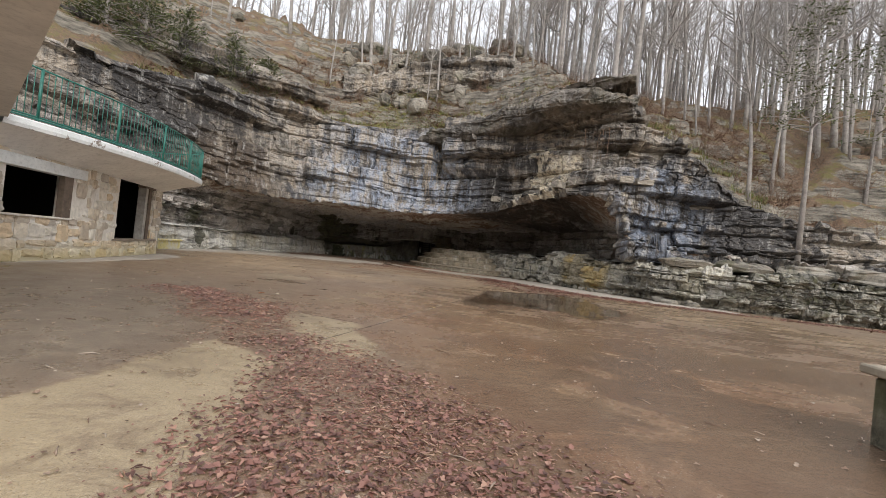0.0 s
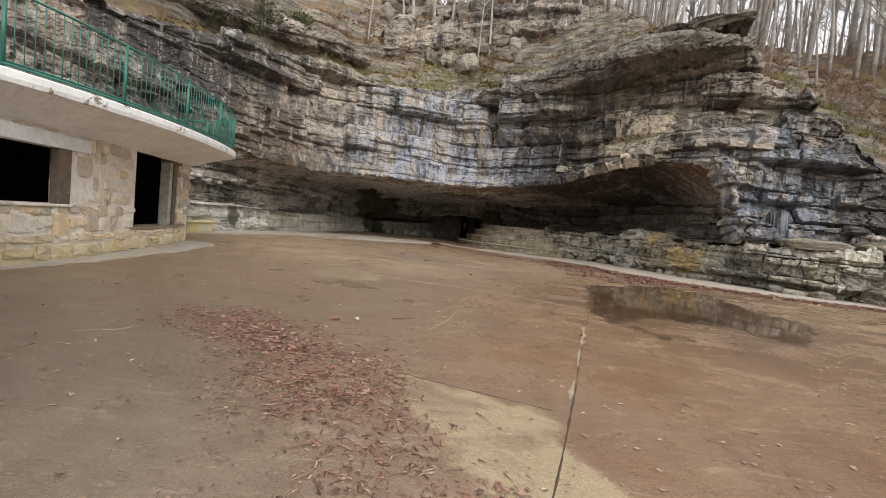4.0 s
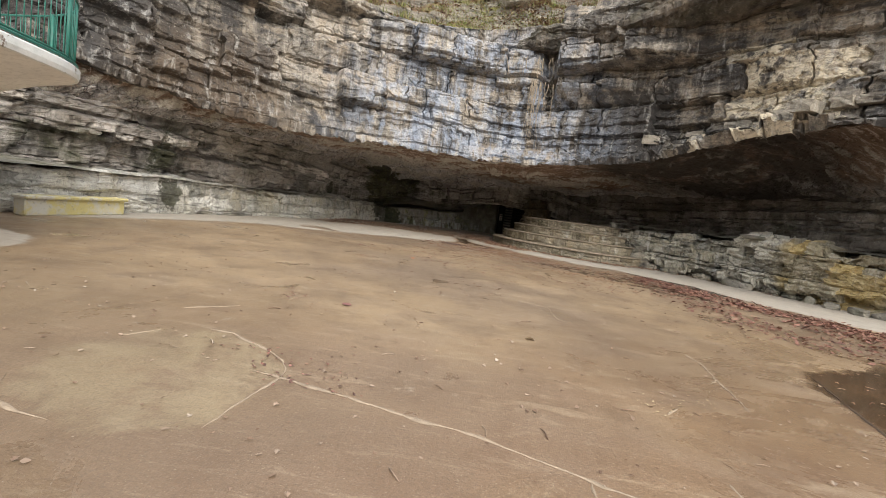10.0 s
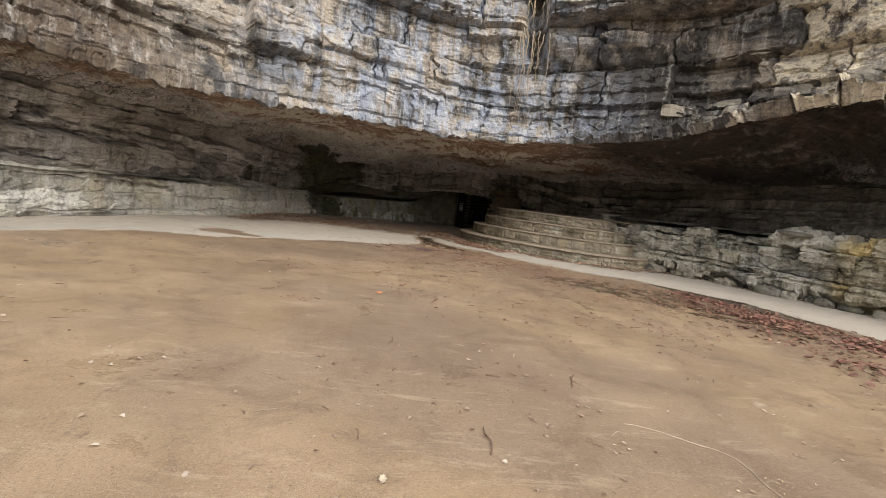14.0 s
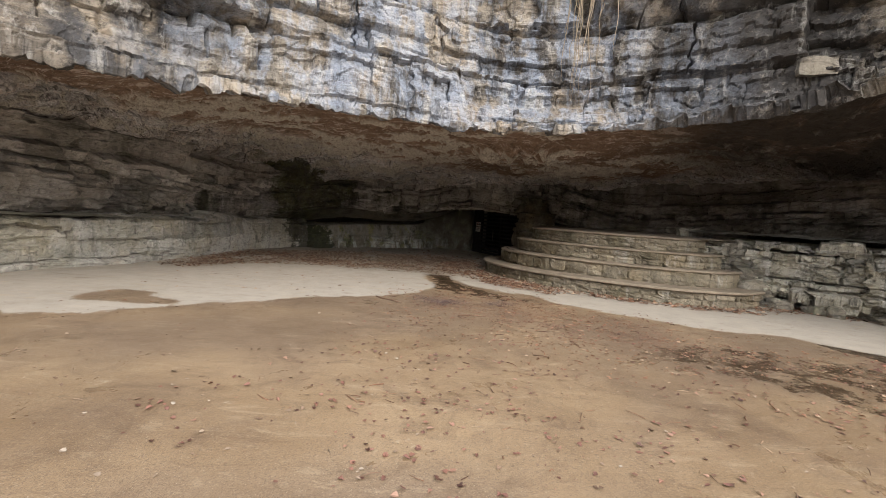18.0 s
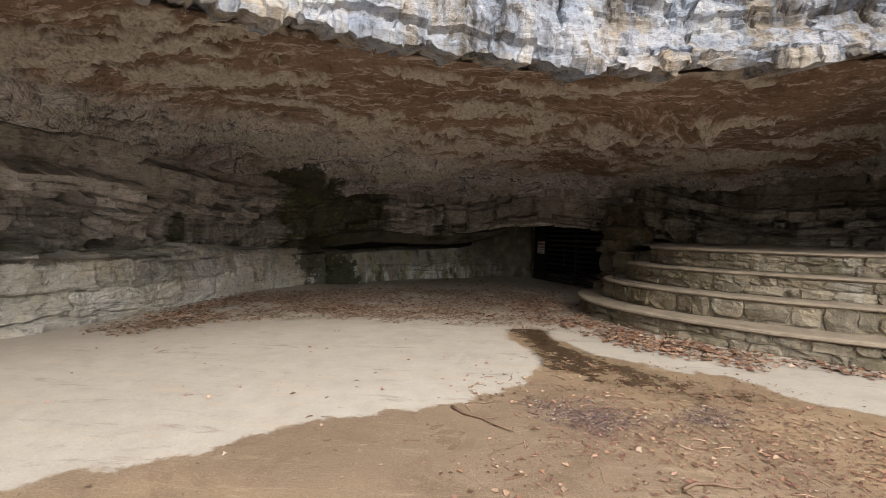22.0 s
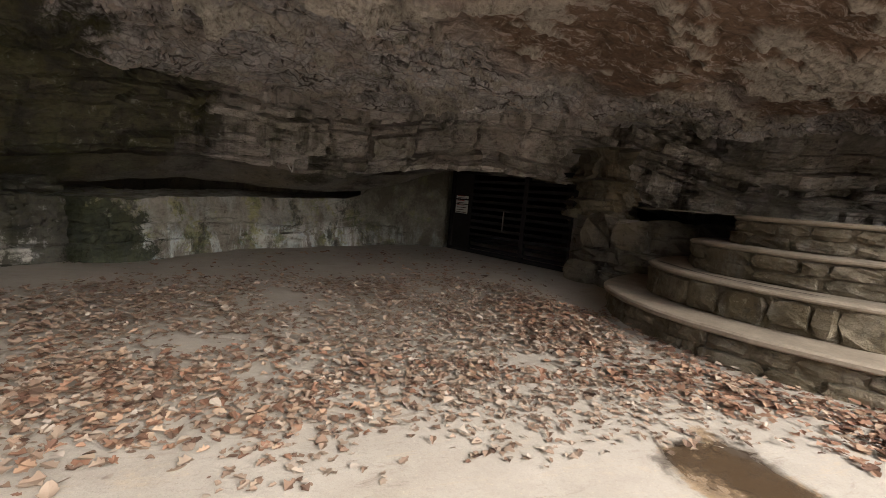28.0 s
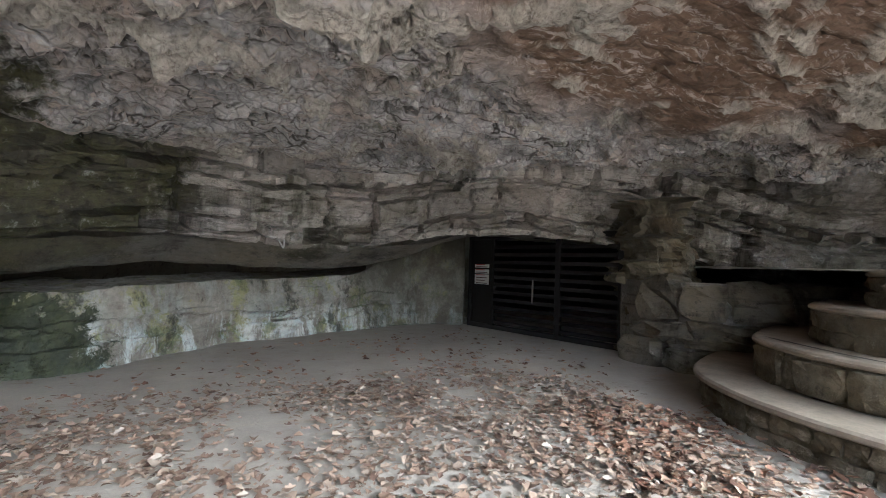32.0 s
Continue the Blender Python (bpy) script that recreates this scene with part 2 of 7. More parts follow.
# ---- materials ----
class Nodes:
    def __init__(self, name, rough=0.8):
        self.m = bpy.data.materials.new(name)
        self.m.use_nodes = True
        self.t = self.m.node_tree
        self.b = self.t.nodes["Principled BSDF"]
        self.b.inputs["Roughness"].default_value = rough
        self.geo = self.t.nodes.new("ShaderNodeNewGeometry")
        self.pos = self.geo.outputs["Position"]

    def link(self, a, b):
        self.t.links.new(a, b)

    def stretch(self, s):
        n = self.t.nodes.new("ShaderNodeMapping")
        n.inputs["Scale"].default_value = s
        self.link(self.pos, n.inputs["Vector"])
        return n.outputs["Vector"]

    def noise(self, scale, detail=4, rough=0.6, vec=None, lac=2.0, dist=0.0):
        n = self.t.nodes.new("ShaderNodeTexNoise")
        n.inputs["Scale"].default_value, n.inputs["Detail"].default_value = scale, detail
        n.inputs["Roughness"].default_value, n.inputs["Distortion"].default_value = rough, dist
        self.link(vec if vec is not None else self.pos, n.inputs["Vector"])
        return n.outputs["Fac"]

    def plates(self, stretch, wild):
        """Distance to the edges of broken plates."""
        n = self.t.nodes.new("ShaderNodeTexVoronoi")
        n.feature = "DISTANCE_TO_EDGE"
        n.inputs["Scale"].default_value = 1.0
        add = self.t.nodes.new("ShaderNodeVectorMath")
        add.operation = "ADD"
        wob_ = self.t.nodes.new("ShaderNodeTexNoise")
        wob_.inputs["Scale"].default_value, wob_.inputs["Detail"].default_value = 1.6, 6
        self.link(self.pos, wob_.inputs["Vector"])
        mul = self.t.nodes.new("ShaderNodeVectorMath")
        mul.operation = "SCALE"
        mul.inputs["Scale"].default_value = wild
        self.link(wob_.outputs["Color"], mul.inputs[0])
        self.link(self.stretch(stretch), add.inputs[0])
        self.link(mul.outputs[0], add.inputs[1])
        self.link(add.outputs[0], n.inputs["Vector"])
        return n.outputs["Distance"]

    def ramp(self, fac, *stops):
        n = self.t.nodes.new("ShaderNodeValToRGB")
        els = n.color_ramp.elements
        while len(els) < len(stops):
            els.new(0.5)
        for e, (p, c) in zip(els, stops):
            e.position = p
            e.color = (c, c, c, 1) if isinstance(c, (int, float)) else (*c, 1)
        self.link(fac, n.inputs["Fac"])
        return n.outputs["Color"]

    def mix(self, fac, a, b, how="MIX"):
        n = self.t.nodes.new("ShaderNodeMix")
        n.data_type, n.blend_type = "RGBA", how
        for key, val in (("Factor", fac), ("A", a), ("B", b)):
            if isinstance(val, (int, float)):
                n.inputs[key].default_value = val if key == "Factor" else (val, val, val, 1)
            elif isinstance(val, tuple):
                n.inputs[key].default_value = (*val, 1)
            else:
                self.link(val, n.inputs[key])
        return n.outputs["Result"]

    def math(self, how, a, b=0.0, clamp=False):
        n = self.t.nodes.new("ShaderNodeMath")
        n.operation, n.use_clamp = how, clamp
        for i, val in enumerate((a, b)):
            if isinstance(val, (int, float)):
                n.inputs[i].default_value = val
            else:
                self.link(val, n.inputs[i])
        return n.outputs[0]

    def attr(self, name, out="Fac"):
        n = self.t.nodes.new("ShaderNodeAttribute")
        n.attribute_name = name
        return n.outputs[out]

    def random(self):
        return self.t.nodes.new("ShaderNodeObjectInfo").outputs["Random"]

    def near(self, c, r):
        """1 within a round region of the place, fading to 0 at its edge."""
        n = self.t.nodes.new("ShaderNodeVectorMath")
        n.operation = "DISTANCE"
        n.inputs[1].default_value = c
        self.link(self.pos, n.inputs[0])
        return self.math("SUBTRACT", 1.0, self.math("DIVIDE", n.outputs["Value"], r), True)

    def axis(self, i):
        n = self.t.nodes.new("ShaderNodeSeparateXYZ")
        self.link(self.pos, n.inputs[0])
        return n.outputs[i]

    def done(self, colour, rough=None, bump=None, height=0.02, strength=0.6):
        if colour is not None:
            if isinstance(colour, tuple):
                self.b.inputs["Base Color"].default_value = (*colour, 1)
            else:
                self.link(colour, self.b.inputs["Base Color"])
        if rough is not None:
            if isinstance(rough, (int, float)):
                self.b.inputs["Roughness"].default_value = rough
            else:
                self.link(rough, self.b.inputs["Roughness"])
        if bump is not None:
            n = self.t.nodes.new("ShaderNodeBump")
            n.inputs["Distance"].default_value, n.inputs["Strength"].default_value = height, strength
            self.link(bump, n.inputs["Height"])
            self.link(n.outputs["Normal"], self.b.inputs["Normal"])
        return self.m


def limestone(name, light, dark, tan, stain=0.5, blue=0.0, moss=0.0, warm=0.3, tints=True, lime=0.0, crazed=0.5, heavy=0.075, cave_tones=False, shaggy=False, damp=None):
    """Bedded limestone: block and bed tints, tan patches, streaks of dark water stain and of pale lime."""
    n = Nodes(name, 0.85)
    big = n.noise(0.35, 5, 0.65)
    mid = n.noise(2.2, 6, 0.7)
    fine = n.noise(14, 5, 0.7)
    base = n.mix(n.ramp(mid, (0.3, 0.0), (0.75, 1.0)), tuple(c * 0.72 for c in light), light)
    if tints:
        base = n.mix(0.68, base, n.ramp(n.attr("block_tint"), (0.0, 0.2), (0.5, 0.82), (0.8, 1.1), (1.0, 1.15)), "MULTIPLY")
        base = n.mix(0.45, base, n.ramp(n.attr("bed_tint"), (0.0, 0.4), (1.0, 1.1)), "MULTIPLY")
    else:
        base = n.mix(0.75, base, n.ramp(n.random(), (0.0, 0.45), (0.5, 0.8), (1.0, 1.1)), "MULTIPLY")
    base = n.mix(n.math("MULTIPLY", n.ramp(n.noise(0.8, 5, 0.7), (0.45, 0.0), (0.62, 1.0)), warm), base, tan)
    streak = n.noise(1.0, 6, 0.65, n.stretch((1.5, 1.5, 0.22)))
    flat = n.noise(1.0, 5, 0.65, n.stretch((0.35, 0.35, 4.0)))
    mask = n.math("ADD", n.math("MULTIPLY", streak, 0.6), n.math("MULTIPLY", n.math("ADD", big, flat), 0.28))
    if blue:
        # Stain deepened at four places; the left one also has shade in its colour.
        mask = n.math("ADD", mask, n.math("MULTIPLY", n.ramp(n.math("MAXIMUM", n.math("MAXIMUM", n.near((2.2, 28.9, 4.9), 3.6), n.math("MULTIPLY", n.near((3.2, 28.2, 7.6), 4.5), 0.3)), n.math("MAXIMUM", n.math("MULTIPLY", n.near((13.0, 21.6, 4.0), 5.5), 0.55), n.math("MULTIPLY", n.near((-14.5, 22.5, 6.5), 6.5), 0.6))), (0.0, 0.0), (0.5, 1.0)), heavy))
    base = n.mix(n.ramp(mask, (0.66 - 0.18 * stain, 0.0), (0.76 - 0.18 * stain, 0.9)), base, dark)
    base = n.mix(n.ramp(flat, (0.32, 0.85), (0.41, 0.0)), base, tuple(c * 0.8 for c in dark))
    if blue:
        f = n.math("MULTIPLY", n.ramp(n.math("MAXIMUM", n.near((-4.0, 29.8, 4.7), 7.5), n.math("MULTIPLY", n.near((10.5, 22.3, 4.4), 4.2), 0.7)), (0.1, 0.0), (0.5, 1.0)), n.ramp(n.noise(1.0, 5, 0.7, n.stretch((2.2, 2.2, 0.5))), (0.43, 0.0), (0.56, 1.0)))
        base = n.mix(n.math("MULTIPLY", f, 0.55 * blue), base, (0.42, 0.50, 0.64))
    if blue:
        # Brown tone at the left lip; shade of the undercut is in its colour.
        soak_shade = n.math("MULTIPLY", n.ramp(n.near((-12.2, 24.6, 3.9), 3.4), (0.0, 0.0), (0.5, 1.0)), n.ramp(n.noise(1.1, 7, 0.72), (0.36, 0.1), (0.52, 0.8)))
        base = n.mix(soak_shade, base, (0.13, 0.095, 0.065))
    if blue:
        scar = n.math("MULTIPLY", n.ramp(n.near((7.0, 25.8, 5.4), 4.8), (0.05, 0.0), (0.4, 1.0)), n.math("MULTIPLY", n.ramp(n.attr("block_tint"), (0.60, 0.0), (0.66, 1.0)), n.ramp(n.noise(2.6, 6, 0.72), (0.42, 0.0), (0.50, 1.0))))
        base = n.mix(n.math("MULTIPLY", scar, 0.85), base, (0.74, 0.66, 0.51))
    if lime:
        drip = n.noise(1.0, 6, 0.7, n.stretch((3.2, 3.2, 0.35)))
        base = n.mix(n.math("MULTIPLY", n.ramp(drip, (0.54, 0.0), (0.66, 1.0)), lime), base, (0.66, 0.65, 0.62))
        drip = n.noise(1.0, 6, 0.7, n.stretch((4.1, 4.1, 0.5)), dist=0.4)
        base = n.mix(n.math("MULTIPLY", n.ramp(drip, (0.36, 1.0), (0.46, 0.0)), lime), base, tuple(1.3 * c for c in dark))
    if moss:
        spots = n.math("MAXIMUM", n.math("MAXIMUM", n.near((-14.0, 25.0, 1.9), 0.9), n.near((-13.7, 24.8, 0.7), 0.8)), n.math("MAXIMUM", n.near((-9.1, 38.8, 0.25), 1.5), n.near((-9.6, 38.6, 0.9), 1.2)))
        streak_moss = n.ramp(n.math("ADD", n.math("MULTIPLY", spots, 0.5), n.math("MULTIPLY", n.noise(2.6, 7, 0.78), 0.8)), (0.56, 0.0), (0.62, 0.95))
        base = n.mix(n.math("MULTIPLY", streak_moss, 0.9), base, n.mix(n.ramp(n.noise(5, 6, 0.7), (0.4, 0.0), (0.6, 1.0)), (0.024, 0.025, 0.014), (0.055, 0.055, 0.026)))
        patch = n.math("MULTIPLY", n.ramp(n.math("ADD", n.near((-9.3, 38.8, 2.75), 2.3), n.math("MULTIPLY", n.noise(1.6, 6, 0.75), 0.9)), (0.62, 0.0), (0.74, 1.0)), moss * 2.2)
        base = n.mix(n.math("MINIMUM", patch, 0.92), base, n.mix(n.ramp(n.noise(3, 6, 0.7), (0.42, 0.0), (0.58, 1.0)), (0.028, 0.028, 0.012), (0.085, 0.085, 0.025)))
        base = n.mix(n.math("MULTIPLY", n.ramp(n.noise(0.7, 6, 0.7), (0.50, 0.0), (0.64, 1.0)), moss), base, (0.09, 0.10, 0.03))
    if damp:
        centre, radius, tone = damp
        f = n.math("MULTIPLY", n.ramp(n.near(centre, radius), (0.0, 0.0), (0.4, 1.0)), n.ramp(n.noise(2.2, 7, 0.74), (0.40, 0.92), (0.60, 0.35)))
        base = n.mix(f, base, tone)
    if shaggy:
        base = n.mix(n.math("MULTIPLY", n.ramp(n.near((8.1, 25.5, 1.25), 2.0), (0.05, 0.0), (0.35, 1.0)), n.ramp(n.attr("block_tint"), (0.25, 0.2), (0.4, 0.85))), base, (0.62, 0.47, 0.20))
        coat = n.math("MULTIPLY", n.ramp(n.near((18.5, 19.0, 1.0), 7.5), (0.0, 0.0), (0.45, 1.0)), n.ramp(n.noise(1.5, 8, 0.75), (0.42, 0.95), (0.56, 0.2)))
        base = n.mix(coat, base, n.mix(n.ramp(n.noise(2.4, 5, 0.7), (0.45, 0.0), (0.6, 1.0)), (0.035, 0.032, 0.026), (0.085, 0.085, 0.035)))
    if cave_tones:
        # Brown rock tone round two places, with cave shade put into it.
        brown_shade = n.math("MULTIPLY", n.ramp(n.math("MAXIMUM", n.math("MULTIPLY", n.near((-12.8, 30.0, 2.6), 5.0), 0.3), n.near((9.0, 30.0, 2.8), 9.0)), (0.0, 0.0), (0.4, 1.0)), n.ramp(n.noise(0.9, 7, 0.72), (0.32, 0.12), (0.54, 0.7)))
        base = n.mix(brown_shade, base, (0.085, 0.070, 0.054))
        algae = n.math("MULTIPLY", n.ramp(n.near((3.8, 38.2, 2.6), 5.0), (0.0, 0.0), (0.45, 1.0)), n.ramp(n.noise(1.3, 7, 0.72), (0.42, 0.0), (0.56, 0.5)))
        base = n.mix(algae, base, (0.085, 0.078, 0.04))
    crack = n.noise(1.0, 7, 0.72, n.stretch((1.1, 1.1, 4.5)), dist=1.2)
    base = n.mix(n.ramp(crack, (0.48, 0.0), (0.497, crazed), (0.503, crazed), (0.52, 0.0)), base, tuple(c * 0.6 for c in dark))
    pit = n.noise(6, 7, 0.78)
    base = n.mix(n.ramp(pit, (0.33, 0.8), (0.45, 0.0)), base, tuple(c * 0.9 for c in dark))
    base = n.mix(n.ramp(pit, (0.58, 0.0), (0.7, 0.5)), base, tuple(min(0.7, c * 1.3) for c in light))
    base = n.mix(n.ramp(fine, (0.3, 0.35), (0.55, 0.0)), base, n.mix(0.5, base, 0.02))
    h = n.math("ADD", n.math("MULTIPLY", n.math("ADD", mid, n.math("MULTIPLY", pit, 0.8)), 0.7), n.math("ADD", n.math("MULTIPLY", fine, 0.35), n.math("MULTIPLY", n.noise(45, 3), 0.12)))
    return n.done(base, n.ramp(streak, (0.3, 0.6), (0.7, 0.95)), h, 0.09, 0.9)


M_CLIFF = limestone("cliff_limestone", (0.50, 0.452, 0.385), (0.035, 0.034, 0.036), (0.46, 0.34, 0.21), 0.60, 1.0, lime=0.5, heavy=0.13)
M_CAVE = limestone("cave_limestone", (0.74, 0.69, 0.64), (0.04, 0.036, 0.03), (0.40, 0.31, 0.21), 0.40, 0.0, 0.4, lime=0.15, crazed=0.35, cave_tones=True)


def ceiling_rock():
    n = Nodes("ceiling_rock", 0.9)
    flake, grey, tint = n.attr("flake"), n.attr("grey"), n.attr("block_tint")
    big, mid, fine, pit = n.noise(0.5, 5, 0.6), n.noise(2.4, 7, 0.72, dist=0.6), n.noise(18, 5, 0.75), n.noise(5.5, 8, 0.8, dist=0.5)
    clay = n.mix(n.ramp(big, (0.35, 0.0), (0.65, 1.0)), (0.235, 0.152, 0.104), (0.36, 0.248, 0.175))
    clay = n.mix(n.ramp(mid, (0.36, 0.75), (0.47, 0.0)), clay, (0.15, 0.095, 0.06))
    clay = n.mix(n.ramp(pit, (0.56, 0.0), (0.63, 0.75)), clay, (0.60, 0.50, 0.40))
    clay = n.mix(n.ramp(pit, (0.35, 0.8), (0.43, 0.0)), clay, (0.12, 0.08, 0.055))
    rock = n.mix(n.ramp(mid, (0.35, 0.0), (0.65, 1.0)), (0.62, 0.59, 0.575), (0.86, 0.83, 0.82))
    rock = n.mix(n.math("MULTIPLY", n.ramp(n.noise(0.6, 5, 0.7), (0.50, 0.0), (0.62, 1.0)), 0.6), rock, (0.40, 0.30, 0.21))
    rock = n.mix(0.8, rock, n.ramp(tint, (0.1, 0.45), (0.45, 0.95), (0.9, 1.25)), "MULTIPLY")
    rock = n.mix(n.math("MULTIPLY", n.ramp(n.noise(1.1, 6, 0.7), (0.56, 0.0), (0.66, 1.0)), 0.55), rock, (0.24, 0.24, 0.12))
    rock = n.mix(n.ramp(pit, (0.34, 0.8), (0.42, 0.0)), rock, (0.11, 0.09, 0.075))
    base = n.mix(grey, clay, rock)
    plates = n.plates((1.7, 4.2, 3.0), 0.8)
    base = n.mix(n.math("MULTIPLY", n.math("MULTIPLY", grey, n.ramp(plates, (0.015, 1.0), (0.06, 0.0))), n.ramp(n.noise(1.3, 4), (0.42, 0.0), (0.55, 0.85))), base, (0.075, 0.06, 0.05))
    chips_ = n.plates((6.5, 11.0, 9.0), 0.9)
    base = n.mix(n.math("MULTIPLY", grey, n.ramp(chips_, (0.02, 0.6), (0.10, 0.0))), base, n.mix(0.5, base, 0.03))
    base = n.mix(n.math("MULTIPLY", grey, n.ramp(n.noise(9, 5, 0.8), (0.60, 0.0), (0.68, 0.8))), base, (0.88, 0.86, 0.84))
    strip_ = n.noise(1.0, 8, 0.78, n.stretch((1.6, 6.5, 3.0)), dist=0.7)
    base = n.mix(n.ramp(strip_, (0.54, 0.0), (0.58, 0.85)), base, (0.70, 0.60, 0.53))
    base = n.mix(n.ramp(strip_, (0.38, 0.6), (0.45, 0.0)), base, (0.12, 0.085, 0.062))
    pale = n.mix(n.ramp(fine, (0.35, 0.0), (0.65, 1.0)), (0.54, 0.48, 0.40), (0.80, 0.76, 0.68))
    pale = n.mix(n.ramp(pit, (0.36, 0.8), (0.46, 0.0)), pale, (0.16, 0.13, 0.09))
    base = n.mix(n.math("MULTIPLY", flake, 0.9), base, pale)
    # Shade of the right-hand cavity put into the ceiling colour.
    cavity_shade = n.math("MULTIPLY", n.ramp(n.near((5.6, 29.2, 4.2), 6.0), (0.0, 0.0), (0.4, 1.0)), n.ramp(n.noise(0.9, 7, 0.7), (0.30, 0.45), (0.5, 0.95)))
    base = n.mix(cavity_shade, base, (0.032, 0.024, 0.018))
    moss = n.ramp(n.math("ADD", n.math("MULTIPLY", n.near((-9.9, 37.6, 3.2), 2.2), 0.6), n.math("MULTIPLY", n.noise(1.6, 7, 0.75), 0.7)), (0.56, 0.0), (0.64, 0.92))
    base = n.mix(moss, base, n.mix(n.ramp(n.noise(3, 6, 0.7), (0.42, 0.0), (0.58, 1.0)), (0.028, 0.028, 0.012), (0.085, 0.085, 0.025)))
    base = n.mix(n.ramp(fine, (0.32, 0.5), (0.48, 0.0)), base, n.mix(0.6, base, 0.03))
    h = n.math("ADD", mid, n.math("ADD", n.math("MULTIPLY", fine, 0.5), pit))
    h = n.math("ADD", h, n.math("ADD", n.math("MULTIPLY", n.ramp(plates, (0.0, 0.0), (0.12, 1.0)), 0.5), n.math("MULTIPLY", n.math("MULTIPLY", grey, n.ramp(chips_, (0.0, 0.0), (0.2, 1.0))), 0.4)))
    return n.done(base, 0.9, h, 0.10, 1.0)


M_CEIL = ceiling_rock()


def floor_concrete():
    n = Nodes("wet_concrete", 0.5)
    mask = n.t.nodes.new("ShaderNodeSeparateColor")
    n.link(n.attr("floor_mask", "Color"), mask.inputs[0])
    ragged = n.math("MULTIPLY", n.math("SUBTRACT", n.noise(2.6, 9, 0.75), 0.5), 0.85)
    dry, pool, tan = (n.math("ADD", o, ragged) for o in mask.outputs[:3])
    big, mid, fine = n.noise(0.35, 5, 0.6), n.noise(2.5, 6, 0.7), n.noise(40, 4, 0.7)
    wet = n.mix(n.ramp(big, (0.35, 0.0), (0.65, 1.0)), (0.25, 0.17, 0.10), (0.40, 0.29, 0.18))
    wet = n.mix(n.ramp(mid, (0.45, 0.0), (0.7, 0.55)), wet, (0.34, 0.25, 0.165))
    wet = n.mix(n.ramp(n.noise(5, 6, 0.75), (0.30, 0.6), (0.42, 0.0)), wet, (0.14, 0.10, 0.07))
    wet = n.mix(n.ramp(n.noise(0.16, 4, 0.6), (0.42, 0.7), (0.56, 0.0)), wet, (0.20, 0.145, 0.105))
    wet = n.mix(n.math("MULTIPLY", n.ramp(tan, (0.42, 0.0), (0.56, 1.0)), 0.8), wet, (0.42, 0.335, 0.21))
    wet = n.mix(n.ramp(n.noise(1.3, 7, 0.75, dist=0.8), (0.36, 0.65), (0.50, 0.0)), wet, (0.17, 0.115, 0.075))
    wet = n.mix(n.ramp(n.noise(14, 6, 0.8), (0.55, 0.0), (0.72, 0.55)), wet, (0.42, 0.33, 0.225))
    soak_shade = n.math("MULTIPLY", n.ramp(n.near((-2.0, 2.0, 0.0), 15.0), (0.0, 0.0), (0.6, 1.0)), n.ramp(n.noise(0.45, 6, 0.65), (0.36, 0.35), (0.6, 1.0)))
    wet = n.mix(n.math("MULTIPLY", soak_shade, n.ramp(tan, (0.42, 0.62), (0.56, 0.0))), wet, (0.235, 0.115, 0.06))
    silt = n.math("MULTIPLY", n.ramp(n.near((-7.5, 4.5, 0.0), 7.0), (0.0, 0.0), (0.5, 0.85)), n.ramp(tan, (0.42, 1.0), (0.56, 0.0)))
    wet = n.mix(silt, wet, n.mix(n.ramp(mid, (0.35, 0.0), (0.65, 1.0)), (0.13, 0.103, 0.076), (0.23, 0.185, 0.138)))
    pale = n.mix(n.ramp(mid, (0.3, 0.0), (0.7, 1.0)), (0.37, 0.333, 0.285), (0.45, 0.413, 0.36))
    pale = n.mix(n.ramp(n.noise(1.1, 6, 0.7), (0.3, 0.5), (0.45, 0.0)), pale, (0.33, 0.285, 0.235))
    base = n.mix(n.ramp(dry, (0.48, 0.0), (0.54, 1.0)), wet, pale)
    damp = n.ramp(dry, (0.48, 1.0), (0.54, 0.25))
    base = n.mix(n.math("MULTIPLY", damp, n.ramp(fine, (0.3, 0.45), (0.5, 0.0))), base, n.mix(0.5, base, 0.03))
    base = n.mix(n.ramp(n.noise(1.0, 6, 0.75, n.stretch((7, 14, 7))), (0.62, 0.0), (0.72, 0.5)), base, (0.50, 0.42, 0.31))
    base = n.mix(n.ramp(n.noise(75, 2, 0.5), (0.66, 0.0), (0.72, 0.7)), base, (0.52, 0.46, 0.36))
    base = n.mix(n.ramp(n.noise(9, 5, 0.8), (0.26, 0.75), (0.34, 0.0)), base, (0.09, 0.06, 0.045))
    scuff = n.noise(1.0, 7, 0.8, n.stretch((1.2, 5.5, 1.0)), dist=0.6)
    base = n.mix(n.ramp(scuff, (0.55, 0.0), (0.64, 0.38)), base, (0.50, 0.40, 0.28))
    base = n.mix(n.ramp(scuff, (0.34, 0.42), (0.43, 0.0)), base, (0.13, 0.08, 0.05))
    grit = n.noise(120, 3, 0.8)
    base = n.mix(n.math("MULTIPLY", damp, n.ramp(grit, (0.34, 0.7), (0.48, 0.0))), base, n.mix(0.7, base, 0.02))
    coarse = n.noise(34, 6, 0.82)
    base = n.mix(n.math("MULTIPLY", damp, n.ramp(coarse, (0.36, 0.6), (0.46, 0.0))), base, n.mix(0.55, base, 0.03))
    spall = n.noise(0.8, 10, 0.84, dist=0.3)
    base = n.mix(n.ramp(spall, (0.625, 0.0), (0.65, 0.6)), base, (0.50, 0.43, 0.34))
    base = n.mix(n.ramp(spall, (0.345, 0.65), (0.37, 0.0)), base, (0.14, 0.095, 0.075))
